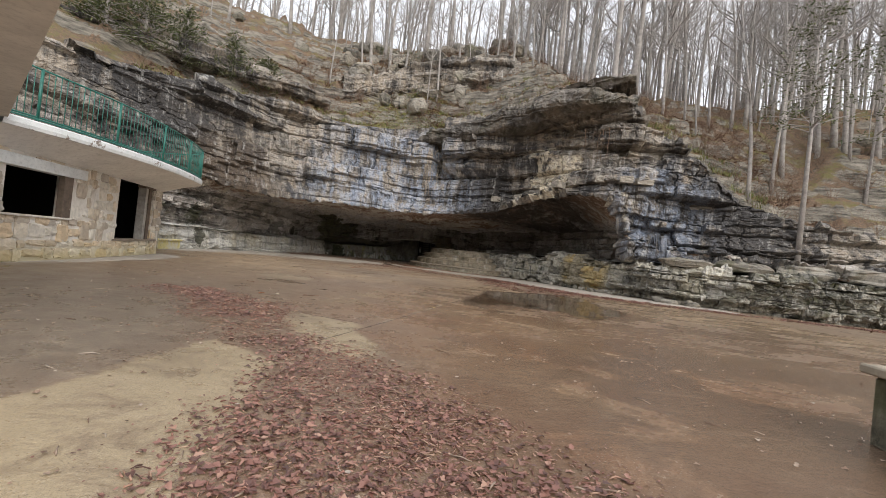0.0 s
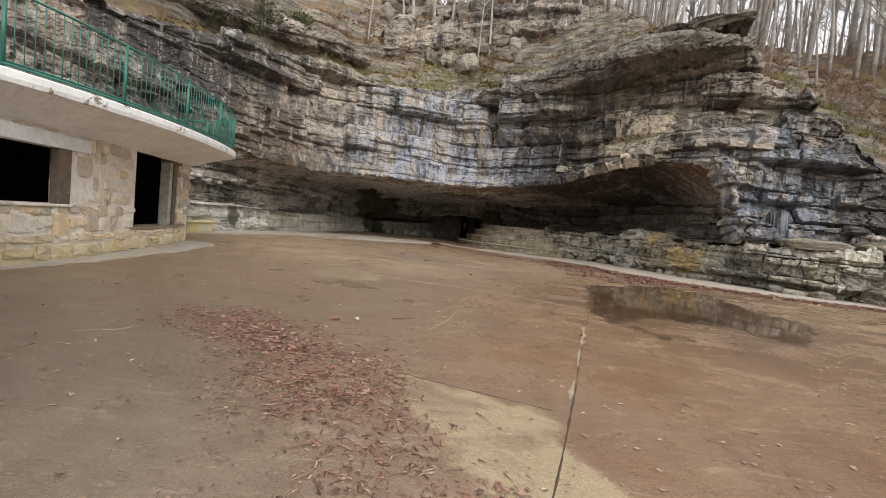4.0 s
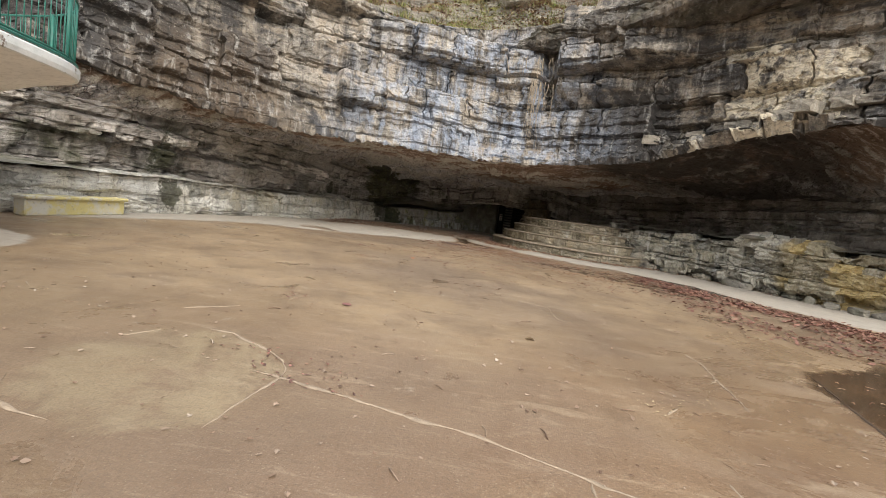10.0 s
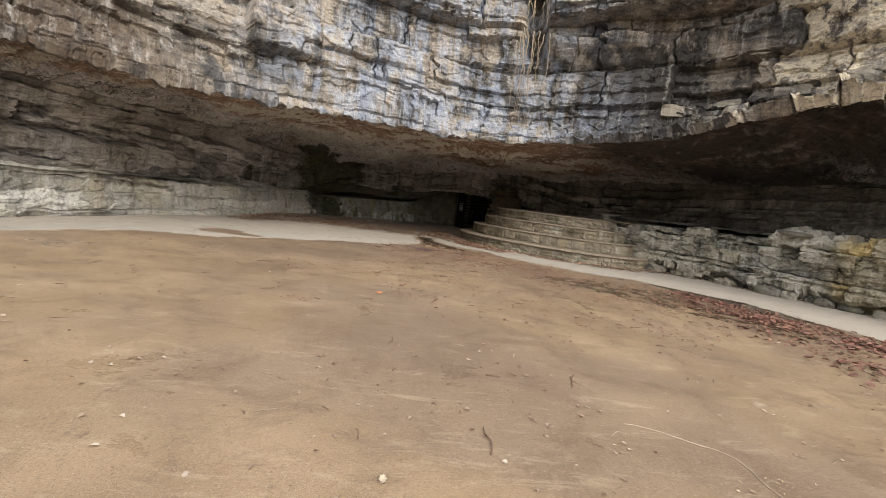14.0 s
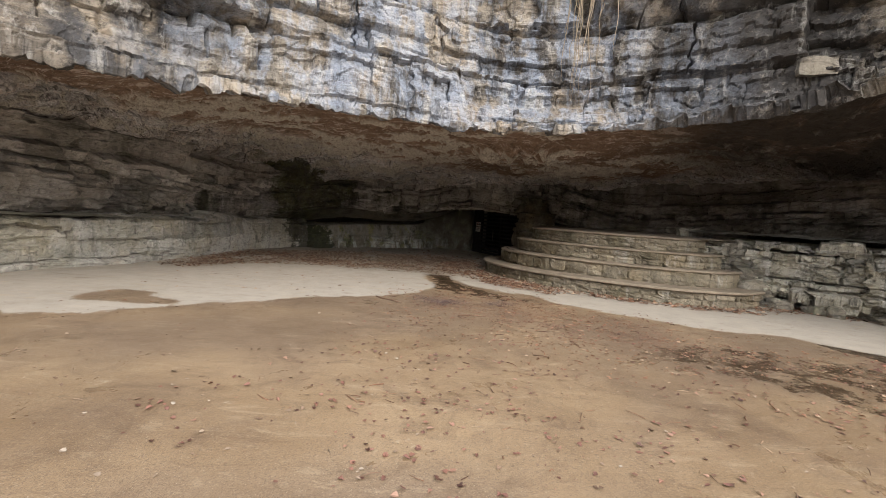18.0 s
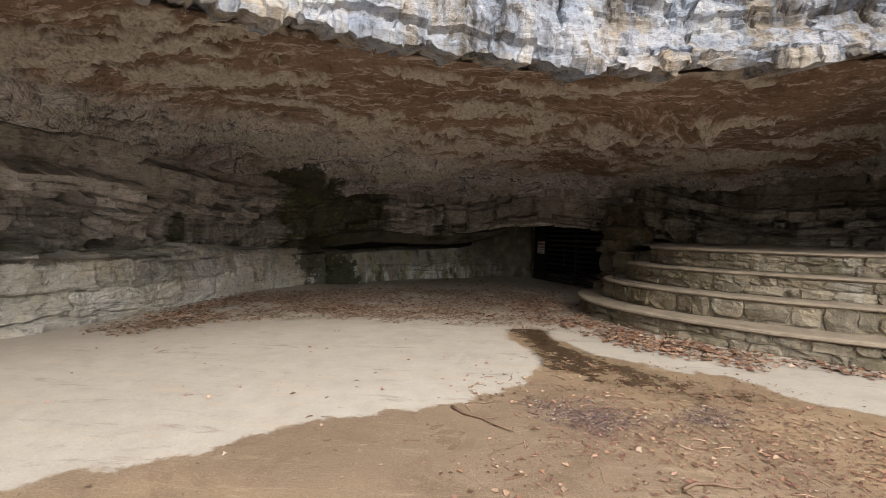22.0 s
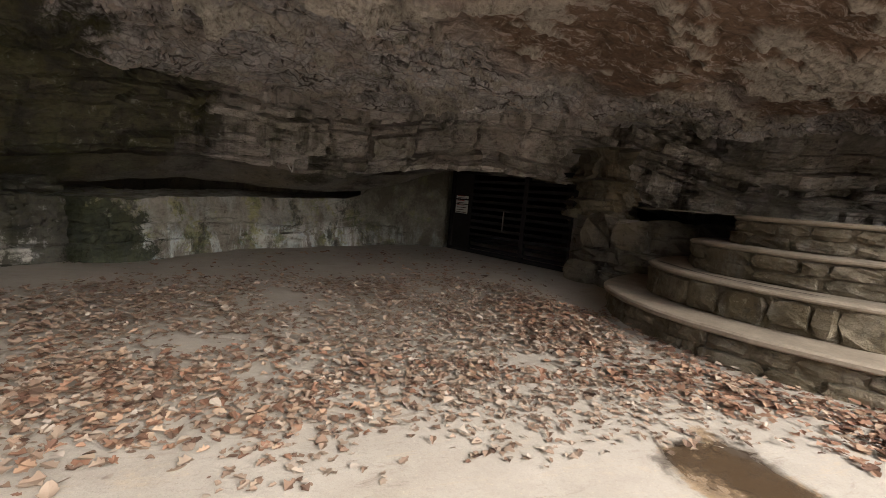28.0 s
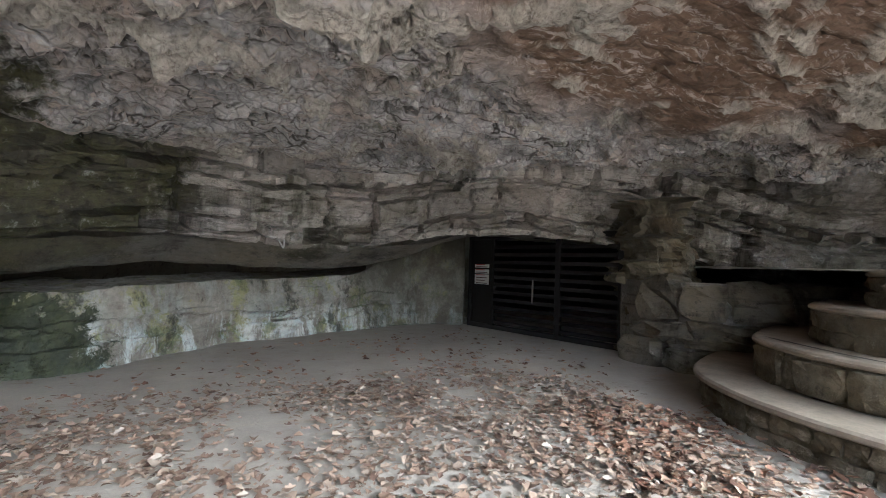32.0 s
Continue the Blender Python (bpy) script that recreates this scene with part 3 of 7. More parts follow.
    base = n.mix(n.ramp(n.noise(26, 5, 0.8), (0.62, 0.0), (0.68, 0.75)), base, (0.50, 0.42, 0.31))
    dust = n.noise(60, 4, 0.85)
    base = n.mix(n.math("MULTIPLY", damp, n.ramp(dust, (0.34, 0.55), (0.44, 0.0))), base, n.mix(0.6, base, 0.02))
    base = n.mix(n.math("MULTIPLY", damp, n.ramp(dust, (0.57, 0.0), (0.66, 0.5))), base, n.mix(0.5, base, (0.60, 0.50, 0.38)))
    base = n.mix(n.math("MULTIPLY", n.ramp(pool, (0.43, 0.0), (0.54, 1.0)), 0.88), base, (0.045, 0.028, 0.016))
    rough = n.mix(n.ramp(n.noise(0.9, 5, 0.65), (0.35, 0.0), (0.7, 1.0)), 0.32, 0.6)
    rough = n.mix(n.math("MULTIPLY", soak_shade, 0.9), rough, n.mix(n.ramp(n.noise(2.2, 6, 0.7), (0.35, 0.0), (0.6, 1.0)), 0.10, 0.32))
    sheen = n.math("MULTIPLY", n.ramp(n.near((5.5, 12.5, 0.0), 9.0), (0.0, 0.0), (0.45, 1.0)), n.ramp(n.noise(1.0, 6, 0.7, n.stretch((0.5, 1.2, 1.0)), dist=0.8), (0.40, 0.0), (0.55, 1.0)))
    base = n.mix(n.math("MULTIPLY", sheen, 0.45), base, (0.15, 0.085, 0.045))
    rough = n.mix(sheen, rough, 0.13)
    film_ = n.math("MULTIPLY", n.ramp(n.near((3.4, 3.6, 0.0), 5.0), (0.0, 0.0), (0.4, 1.0)), n.ramp(n.noise(0.7, 6, 0.65, dist=0.5), (0.40, 0.0), (0.48, 1.0)))
    base = n.mix(n.math("MULTIPLY", film_, 0.6), base, (0.125, 0.085, 0.06))
    rough = n.mix(film_, rough, 0.10)
    side = n.math("MULTIPLY", n.ramp(n.near((-8.5, 10.5, 0.0), 7.0), (0.0, 0.0), (0.4, 1.0)), n.ramp(dry, (0.48, 0.5), (0.54, 0.0)))
    base = n.mix(side, base, (0.15, 0.11, 0.075))
    puddle = n.ramp(n.noise(0.75, 7, 0.68, dist=0.6), (0.355, 1.0), (0.385, 0.0))
    base = n.mix(n.math("MULTIPLY", puddle, 0.12), base, (0.13, 0.085, 0.05))
    rough = n.mix(puddle, rough, 0.12)
    rough = n.mix(n.ramp(dry, (0.48, 0.0), (0.54, 1.0)), rough, 0.85)
    rough = n.mix(n.ramp(pool, (0.4, 0.0), (0.6, 1.0)), rough, 0.05)
    amp = n.math("SUBTRACT", 1.0, n.ramp(pool, (0.4, 0.0), (0.6, 1.0)))
    h = n.math("MULTIPLY", n.math("ADD", mid, n.math("MULTIPLY", fine, 0.25)), amp)
    return n.done(base, rough, h, 0.012, 0.8)


M_FLOOR = floor_concrete()


def soil():
    n = Nodes("leafy_soil", 0.95)
    base = n.mix(n.ramp(n.noise(1.2, 6, 0.7), (0.35, 0.0), (0.65, 1.0)), (0.09, 0.07, 0.048), (0.23, 0.17, 0.115))
    base = n.mix(n.ramp(n.noise(11, 4, 0.8), (0.45, 0.0), (0.62, 0.9)), base, (0.29, 0.175, 0.11))
    base = n.mix(n.ramp(n.noise(0.6, 7, 0.75), (0.51, 0.0), (0.62, 0.7)), base, (0.16, 0.165, 0.04))
    green = n.math("MULTIPLY", n.ramp(n.near((-3.8, 32.8, 11.6), 4.5), (0.0, 0.0), (0.5, 1.0)), n.ramp(n.noise(1.6, 7, 0.72), (0.46, 0.0), (0.56, 0.9)))
    base = n.mix(green, base, (0.24, 0.235, 0.06))
    up = n.t.nodes.new("ShaderNodeSeparateXYZ")
    n.link(n.geo.outputs["Normal"], up.inputs[0])
    steep = n.ramp(n.math("ADD", up.outputs[2], n.math("MULTIPLY", n.noise(3.0, 5, 0.7), 0.25)), (0.60, 1.0), (0.74, 0.0))
    stone = n.mix(n.ramp(n.noise(1.0, 6, 0.7, n.stretch((0.8, 0.8, 5))), (0.35, 0.0), (0.6, 1.0)), (0.06, 0.056, 0.048), (0.36, 0.33, 0.275))
    base = n.mix(steep, base, stone)
    return n.done(base, 0.95, n.noise(9, 6, 0.75), 0.12, 1.0)


M_SOIL = soil()


def plain(name, c, rough=0.7, metal=0.0, var=0.25, scale=3.0, bump=0.004):
    n = Nodes(name, rough)
    n.b.inputs["Metallic"].default_value = metal
    base = n.mix(n.ramp(n.noise(scale, 6, 0.7), (0.3, 0.0), (0.7, 1.0)), tuple(x * (1 - var) for x in c), tuple(min(1, x * (1 + var * 0.5)) for x in c))
    base = n.mix(n.ramp(n.noise(scale * 9, 4, 0.7), (0.3, 0.4), (0.5, 0.0)), base, tuple(x * 0.5 for x in c))
    return n.done(base, rough, n.noise(scale * 12, 4), bump, 0.5)


M_CAP = plain("step_concrete", (0.30, 0.25, 0.19), 0.85, 0, 0.35)
def flaking_paint():
    n = Nodes("flaking_white_paint", 0.7)
    c = n.mix(n.ramp(n.noise(3, 6, 0.7), (0.35, 0.0), (0.6, 1.0)), (0.70, 0.74, 0.74), (0.84, 0.87, 0.87))
    c = n.mix(n.ramp(n.noise(2.6, 8, 0.8), (0.575, 0.0), (0.61, 0.9)), c, (0.17, 0.12, 0.08))
    c = n.mix(n.ramp(n.noise(7, 6, 0.8), (0.30, 0.8), (0.36, 0.0)), c, (0.30, 0.24, 0.18))
    return n.done(c, 0.7, n.noise(12, 5, 0.75), 0.02, 0.7)


M_FASCIA = flaking_paint()
M_WHITE = plain("weathered_white_paint", (0.80, 0.83, 0.82), 0.7, 0, 0.2, 1.5)
M_SOFFIT = plain("soffit_plaster", (0.88, 0.87, 0.84), 0.8, 0, 0.15, 1.2)
M_CANOPY = plain("canopy_concrete", (0.70, 0.67, 0.62), 0.85, 0, 0.2, 1.2)
M_GREEN = plain("green_painted_iron", (0.024, 0.155, 0.12), 0.45, 0, 0.3, 4)
M_RUST = plain("rusty_steel", (0.007, 0.005, 0.0045), 0.9, 0.0, 0.4, 6)
# Near-black colour that stands for unlit space behind openings.
M_UNLIT = plain("unlit_black", (0.01, 0.009, 0.008), 0.95)
def bench_paint():
    n = Nodes("faded_bench_paint", 0.75)
    c = n.mix(n.ramp(n.noise(1.6, 7, 0.75), (0.44, 0.0), (0.54, 1.0)), (0.60, 0.575, 0.50), (0.62, 0.54, 0.24))
    c = n.mix(n.ramp(n.noise(5, 7, 0.8), (0.36, 0.8), (0.45, 0.0)), c, (0.30, 0.27, 0.20))
    return n.done(c, 0.75, n.noise(14, 5, 0.75), 0.015, 0.7)


M_YELLOW = bench_paint()
M_BARK = plain("grey_bark", (0.40, 0.375, 0.35), 0.95, 0, 0.45, 3, 0.03)
M_PAPER = plain("notice_board", (0.6, 0.6, 0.58), 0.7, 0, 0.1, 6)

# ---- ground and floor ----
def ring_sheet(name, xs, ys, zf, mat):
    X, Y = np.meshgrid(xs, ys, indexing="ij")
    V = np.stack([X, Y, zf(X, Y)], 2).reshape(-1, 3)
    return mesh_data(name, V, grid_faces(len(xs), len(ys)), mat)


def floor_z(x, y):
    return 0.06 * np.clip((y - 28) / 8, 0, 1)


gx = np.concatenate([np.linspace(-900, -60, 8), np.linspace(-50, 50, 41), np.linspace(60, 900, 8)])
tagged(new("ground", ring_sheet("ground", gx, gx, lambda x, y: -0.06 - 0.0 * x, M_SOIL)), "leaf-strewn brown forest soil around the slab", "ground", "", "structure")


def poly_sd(px, py, poly):
    """Signed distance to a closed outline, inside positive."""
    poly = np.array(poly, float)
    inside = np.zeros(px.shape, bool)
    best = np.full(px.shape, 1e9)
    for (ax, ay), (bx, by) in zip(poly, np.roll(poly, -1, axis=0)):
        t = np.clip(((px - ax) * (bx - ax) + (py - ay) * (by - ay)) / ((bx - ax) ** 2 + (by - ay) ** 2), 0, 1)
        best = np.minimum(best, np.hypot(px - ax - t * (bx - ax), py - ay - t * (by - ay)))
        cond = ((ay > py) != (by > py)) & (px < (bx - ax) * (py - ay) / (by - ay + 1e-12) + ax)
        inside ^= cond
    return np.where(inside, best, -best)


DRY_LEFT = [(-14.5, 19.5), (-13.2, 20.5), (-12.5, 23.2), (-11.6, 25.2), (-10.4, 26.4), (-9.2, 26.6), (-8.3, 27.3), (-7.0, 28.5), (-6.1, 28.9), (-5.1, 29.4), (-4.5, 29.9), (-4.3, 30.4), (-4.0, 31.0), (-4.15, 31.8), (-4.35, 32.3), (-4.15, 32.85), (-3.6, 33.0), (-2.6, 36.5), (-1.0, 38.5), (-1.0, 46), (-16, 46)]
DRY_RIGHT = [(-3.7, 33.2), (-3.55, 32.2), (-3.2, 31.3), (-2.4, 30.6), (-1.7, 30.5), (-1.4, 29.7), (-0.1, 28.8), (0.8, 28.1), (2.4, 27.8), (3.4, 26.6), (5.0, 23.6), (6.6, 21.4), (9.0, 19.6), (13, 18.6), (13, 20.5), (9.5, 23.0), (8.5, 25.4), (7, 28), (5, 31), (2, 33), (-1, 36), (-3.0, 36)]
DAMP_SPOT = [(-10.2, 27.7), (-10.0, 28.3), (-9.3, 28.3), (-9.2, 27.9), (-8.4, 27.8), (-8.5, 27.4), (-9.3, 27.4), (-10.0, 27.5)]
POOL = [(1.6, 16.8), (0.64, 13.75), (0.05, 11.3), (0.3, 10.6), (0.7, 10.0), (2.2, 10.2), (3.7, 10.9), (5.4, 12.6), (7.4, 15.2), (9.3, 17.4), (6.4, 18.4), (4.6, 18.5), (3.2, 17.6)]
TRICKLE = [(-4.5, 33.1), (-3.5, 33.1), (-3.4, 31.9), (-2.6, 30.9), (-1.9, 30.2), (-1.2, 29.4), (-2.4, 28.9), (-3.6, 29.6), (-4.3, 30.6), (-4.25, 31.6)]
POOL_LOW = [(2.6, 27.4), (4.3, 26.0), (4.9, 23.8), (3.2, 25.0)]
DARK_WET = [(-1.8, 26.6), (0.4, 27.2), (2.3, 26.6), (3.4, 24.4), (4.2, 22.0), (2.5, 22.2), (0.8, 24.0), (-0.8, 25.4)]
TAN_SLAB = [(-3.0, 5.15), (-2.1, 4.5), (-1.9, 3.4), (-1.5, 1.0), (-3.6, 0.6), (-3.25, 3.2)]
TAN_WEDGE = [(-3.0, 7.45), (-1.8, 7.0), (-1.1, 5.2), (-1.7, 4.9), (-2.3, 5.8)]
TAN_ROUND = [(-5.6, 13.1), (-5.9, 13.8), (-5.6, 14.5), (-5.0, 14.7), (-4.2, 14.1), (-4.3, 13.1), (-4.8, 12.9)]
APRON = [(-12, 18.2), (-10.5, 17.6), (-10.1, 16.8), (-9.7, 14.4), (-9.6, 12), (-9.7, 9), (-9.7, 0), (-13, 0)]
CRACKS = [[(-4.43, 14.01), (-3.37, 13.78), (-1.92, 13.34), (-0.97, 12.89), (-0.32, 12.52), (0.3, 12.3)], [(-1.92, 13.34), (-1.94, 12.67), (-2.2, 12.1), (-2.5, 11.45), (-2.4, 10.99), (-2.52, 10.13), (-2.67, 9.63), (-2.8, 9.31)], [(-2.47, 18.72), (-2.08, 18.75), (-1.72, 18.59), (-1.47, 18.37), (-1.45, 17.96), (-1.42, 17.6), (-1.1, 17.49)], [(-5.69, 17.11), (-5.49, 16.9), (-5.27, 16.59), (-5.22, 16.4), (-5.26, 16.2)], [(0.07, 16.93), (-0.01, 15.85), (-1.0, 14.54)], [(-0.01, 15.85), (-0.09, 14.93)], [(-0.96, 13.56), (-0.95, 12.97)], [(-6.3, 7.7), (-5.95, 7.95), (-5.98, 8.55), (-5.4, 8.8)]]

fx, fy = np.arange(-20, 26.01, 0.12), np.arange(-6, 46.01, 0.12)
FX, FY = np.meshgrid(fx, fy, indexing="ij")
wob = 0.22 * fbm(FX * 1.1, FY * 1.1, FX * 0 + 2, 4) + 0.06 * fbm(FX * 4, FY * 4, FX * 0 + 6, 3)
sd = lambda poly, k=1.0: np.clip(0.5 + (poly_sd(FX, FY, poly) + k * wob) * 1.2, 0, 1)
dry = np.maximum(np.maximum(sd(DRY_LEFT), sd(DRY_RIGHT)), sd([(-3.4, 33.6), (-1.5, 33.2), (0.5, 36.0), (0.5, 44.0), (-5.0, 44.0)]))
dry = np.minimum(dry, 1 - sd(DAMP_SPOT, 0.6))
dry = np.maximum(dry, sd(APRON, 0.7))
across = (FX - 0.05) * 0.96 - (FY - 11.3) * 0.27
streaks = fbm(across * 0.9 + 3, (FX * 0.27 + FY * 0.96) * 0.35, FX * 0 + 8, 4)
main_pool = sd(POOL, 0.9) * np.clip(1.1 - np.clip(across - 0.8, 0, 9) / 3.8 - np.clip(12.6 - FY, 0, 3) * 0.25 + 1.5 * streaks * np.clip(across / 1.2, 0, 1), 0, 1)
pool = np.maximum(np.maximum(main_pool, sd(POOL_LOW, 0.6)), np.maximum(np.minimum(np.clip(0.44 + (FY - 29.4) * 0.075, 0.44, 0.95) * sd(TRICKLE, 0.7), 1.0 - sd(DRY_LEFT)), 0.49 * sd(DARK_WET, 1.6)))
tan = np.maximum(np.maximum(sd(TAN_SLAB, 0.5), sd(TAN_WEDGE, 0.5)), np.minimum(sd(TAN_ROUND, 0.25), 0.54))
FZ = floor_z(FX, FY) + 0.006 * fbm(FX * 0.5, FY * 0.5, FX * 0, 3) - 0.008 * np.clip(pool * 2 - 0.6, 0, 1)
me = mesh_data("floor", np.stack([FX, FY, FZ], 2).reshape(-1, 3), grid_faces(len(fx), len(fy)), M_FLOOR)
col = me.color_attributes.new("floor_mask", "FLOAT_COLOR", "POINT")
col.data.foreach_set("color", np.stack([dry, pool, tan, np.ones_like(dry)], 2).astype(np.float32).ravel())
tagged(new("floor", me), "wet brown concrete slab with pale dry patches", "floor", "", "structure")

# ---- the rock shelter: guide curves, station by station from the building round to the far bank ----
BACK_LOW = [(-23, 12.5, 1.2), (-18, 17.5, 1.2), (-15.2, 22.3, 1.2), (-14.0, 27, 1.2), (-12.9, 30.6, 1.2), (-12.1, 33.8, 1.2), (-11.2, 37, 1.15), (-8.6, 39.5, 1.75), (-5.1, 40.3, 1.75), (-2.6, 39.9, 2.15), (0.15, 39.35, 1.98), (3.9, 38.1, 1.25), (6.9, 35.2, 1.4), (8.8, 31.2, 1.6), (9.6, 27.8, 1.6), (10.4, 25.2, 1.6), (11.0, 23.8, 1.65), (12.7, 22.5, 1.8), (16.5, 20.9, 2.0), (24, 19.6, 2.2), (36, 18, 2.2)]
BACK_TOP = [(-22.6, 12.8, 3.3), (-17.6, 17.8, 3.1), (-14.6, 22.6, 3.2), (-13.3, 27, 3.3), (-12.2, 30.6, 3.25), (-11.4, 33.8, 3.2), (-10.6, 36.8, 3.1), (-8.4, 39.1, 2.95), (-5.0, 39.9, 3.05), (-2.6, 39.5, 3.2), (0.4, 38.9, 3.35), (3.8, 37.7, 3.5), (6.8, 34.8, 3.6), (8.4, 30.8, 3.6), (9.2, 27.3, 3.7), (9.8, 24.7, 3.6), (10.4, 23.1, 2.5), (12.1, 22.1, 2.3), (16.2, 20.6, 2.4), (23.8, 19.2, 2.4), (36, 17.6, 2.4)]
CEIL_MID = [(-21.8, 13.1, 4.4), (-16.6, 18.3, 4.0), (-13.9, 22.8, 3.9), (-12.4, 26.1, 3.75), (-10.9, 28.7, 3.75), (-9.6, 31.0, 3.8), (-8.2, 32.8, 3.85), (-6.4, 34.2, 3.85), (-4.0, 34.7, 3.85), (-1.8, 34.5, 3.9), (0.4, 34.0, 3.95), (2.6, 33.2, 4.0), (4.8, 31.4, 4.05), (6.4, 28.8, 4.3), (7.6, 26.1, 4.6), (9.2, 23.8, 4.3), (9.9, 22.9, 2.3), (12.0, 21.9, 2.65), (16.1, 20.5, 2.42), (23.7, 19.1, 2.42), (36, 17.5, 2.42)]
LIP = [(-21, 13.4, 5.2), (-15.6, 18.5, 4.5), (-13.5, 22.8, 4.0), (-11.5, 25.2, 3.65), (-9.5, 26.8, 3.6), (-7.7, 28.6, 3.75), (-6.2, 29.4, 3.8), (-4.6, 30, 3.8), (-3, 30.1, 3.75), (-1.2, 29.9, 3.8), (0.3, 29.7, 3.95), (1.4, 29.3, 4.1), (2.8, 28.3, 4.25), (4.2, 26.9, 4.75), (5.6, 25.0, 5.1), (8.2, 22.9, 5.0), (9.3, 22.4, 2.1), (11.9, 21.7, 2.0), (16, 20.3, 2.0), (23.6, 19.0, 2.45), (36, 17.4, 2.45)]
FACE_MID = [(-21.4, 13.9, 6.9), (-16.2, 18.9, 6.4), (-13.9, 23.1, 6.3), (-11.8, 25.5, 6.2), (-9.8, 27.2, 6.1), (-8.0, 29.1, 6.1), (-6.3, 30.0, 6.1), (-4.7, 30.6, 6.2), (-3, 30.7, 6.3), (-1.2, 30.5, 6.4), (0.5, 30.2, 6.6), (1.7, 29.7, 6.7), (3.1, 28.6, 6.9), (4.5, 27.1, 7.1), (5.9, 25.2, 7.3), (8.2, 23.2, 7.3), (9.5, 22.7, 5.9), (12.0, 22.0, 4.7), (16.1, 20.7, 3.1), (23.7, 19.3, 2.75), (36, 17.7, 2.75)]
RIM = [(-21.8, 14.3, 8.3), (-16.6, 19.1, 8.4), (-14.6, 23.5, 8.9), (-12.4, 26.3, 9.3), (-10.2, 28.1, 9.4), (-8.3, 29.7, 9.5), (-6.5, 30.5, 9.6), (-4.8, 31.2, 9.7), (-3, 31.4, 9.8), (-1.2, 31.2, 10.1), (0.5, 30.7, 10.2), (1.8, 30.0, 10.2), (3.2, 28.8, 10.6), (4.6, 27.3, 10.9), (6.0, 25.6, 11.0), (8.3, 23.8, 10.6), (9.8, 23.1, 9.3), (12.4, 22.4, 7.7), (16.3, 21.3, 4.7), (23.8, 19.6, 3.8), (36, 18, 3.1)]
RISE = [(4.6, 10.0, 13), (4.6, 10.0, 13), (4.6, 10.0, 13), (4.6, 10.0, 13), (4.8, 10.0, 12), (5.2, 10.0, 12), (5.8, 10.0, 12), (6.2, 9.8, 12), (6.4, 9.8, 12), (6.4, 9.6, 12), (6.4, 9.4, 12), (6.3, 9.2, 11), (6.0, 8.8, 11), (4.8, 7.2, 10), (3.2, 5.2, 9), (1.8, 3.8, 8), (2.2, 4.8, 10), (3.0, 6.5, 12), (4.2, 9.0, 17), (5.0, 11.0, 20), (5.0, 11.0, 20)]
SLOPE_MID = [(x * 1.16 - 0.4, y + 4.0, z + r[0]) for (x, y, z), r in zip(RIM, RISE)]
SLOPE_TOP = [(x * 1.45 - 0.5, y + 9.0, z + r[1]) for (x, y, z), r in zip(RIM, RISE)]
SLOPE_FAR = [(x * 3.2, y + 45, z + r[2]) for (x, y, z), r in zip(RIM, RISE)]

def inward(A, B, d, dz):
    """Points of A moved d metres away from B in plan, and dz up."""
    out = []
    for a, b in zip(A, B):
        v = Vector((a[0] - b[0], a[1] - b[1]))
        v = v.normalized() if v.length > 0.05 else Vector((0.3, 0.95))
        out.append((a[0] + v.x * d, a[1] + v.y * d, a[2] + dz))
    return out


BED_LEVEL = [5.0, 4.4, 4.0, 3.7, 3.65, 3.75, 3.8, 3.8, 3.75, 3.8, 3.85, 3.9, 3.95, 4.0, 4.0, 4.0, 4.0, 4.0, 4.0, 4.0, 4.0]
RIM_BACK = [(x * 1.05, y + 1.3, z + 0.1) for x, y, z in RIM]
LIP_IN = inward(LIP, CEIL_MID, -0.7, 0.12)
LIP_UP = inward(LIP, CEIL_MID, -1.7, 0.8)
BACK_OVER = inward(BACK_TOP, CEIL_MID, 0.7, 0.55)


def buttress(P):
    """The cliff steps forward on the far side of the gully, with a dark cleft beside it."""
    x, z = P[..., 0], P[..., 2]
    up = np.clip((z - 6.7) / 0.5, 0, 1)
    return up * (0.75 * np.clip((x + 0.75) / 0.14, 0, 1) * np.clip((4.0 - x) / 2.5, 0, 1) - 0.8 * np.exp(-((x + 1.05) / 0.28) ** 2))


cliff = rock_sheet("wall_cliff", [LIP_IN, LIP, FACE_MID, RIM, RIM_BACK], 1900, (8, 64, 92, 12), 3, M_CLIFF, sink=lambda u, w, P: np.where(P[..., 0] > 8.6, 1.0, np.clip((w - 2.9) / 1.0, 0.14, 1)) * (1 + 0.35 * np.clip(P[..., 0] / 4, 0, 1)), extra=lambda u, w, P: (P[..., 0] < 8.6) * np.clip(1 - (w - 2.9) / 1.1, 0, 1) * (0.22 * fbm(u * 0.9, w * 0.5, u * 0, 3) + 0.20 * fbm(u * 3.1, w * 0.5, u * 0 + 4, 4) + 0.05 * facets(u, w, 0.16, 0.3, 77)[0]) + buttress(P), level=BED_LEVEL, rough=0.12, chip=0.045, lo=0.13, hi=0.6, bed=0.62, block=0.2, joint=0.22, length=0.8, warp=0.2, label="layered grey and tan limestone cliff with dark water stains", category="rock face")
backw = rock_sheet("wall_cave_back", [BACK_LOW, BACK_TOP, BACK_OVER], 1100, (56, 10), 11, M_CAVE, extra=lambda u, w, P: 0.09 * fbm(u * 1.5, w * 0.35, u * 0 + 2, 4), rough=0.13, lo=0.16, hi=0.5, bed=0.32, block=0.2, joint=0.15, length=0.7, label="dark damp layered rock wall under the overhang", category="rock face")


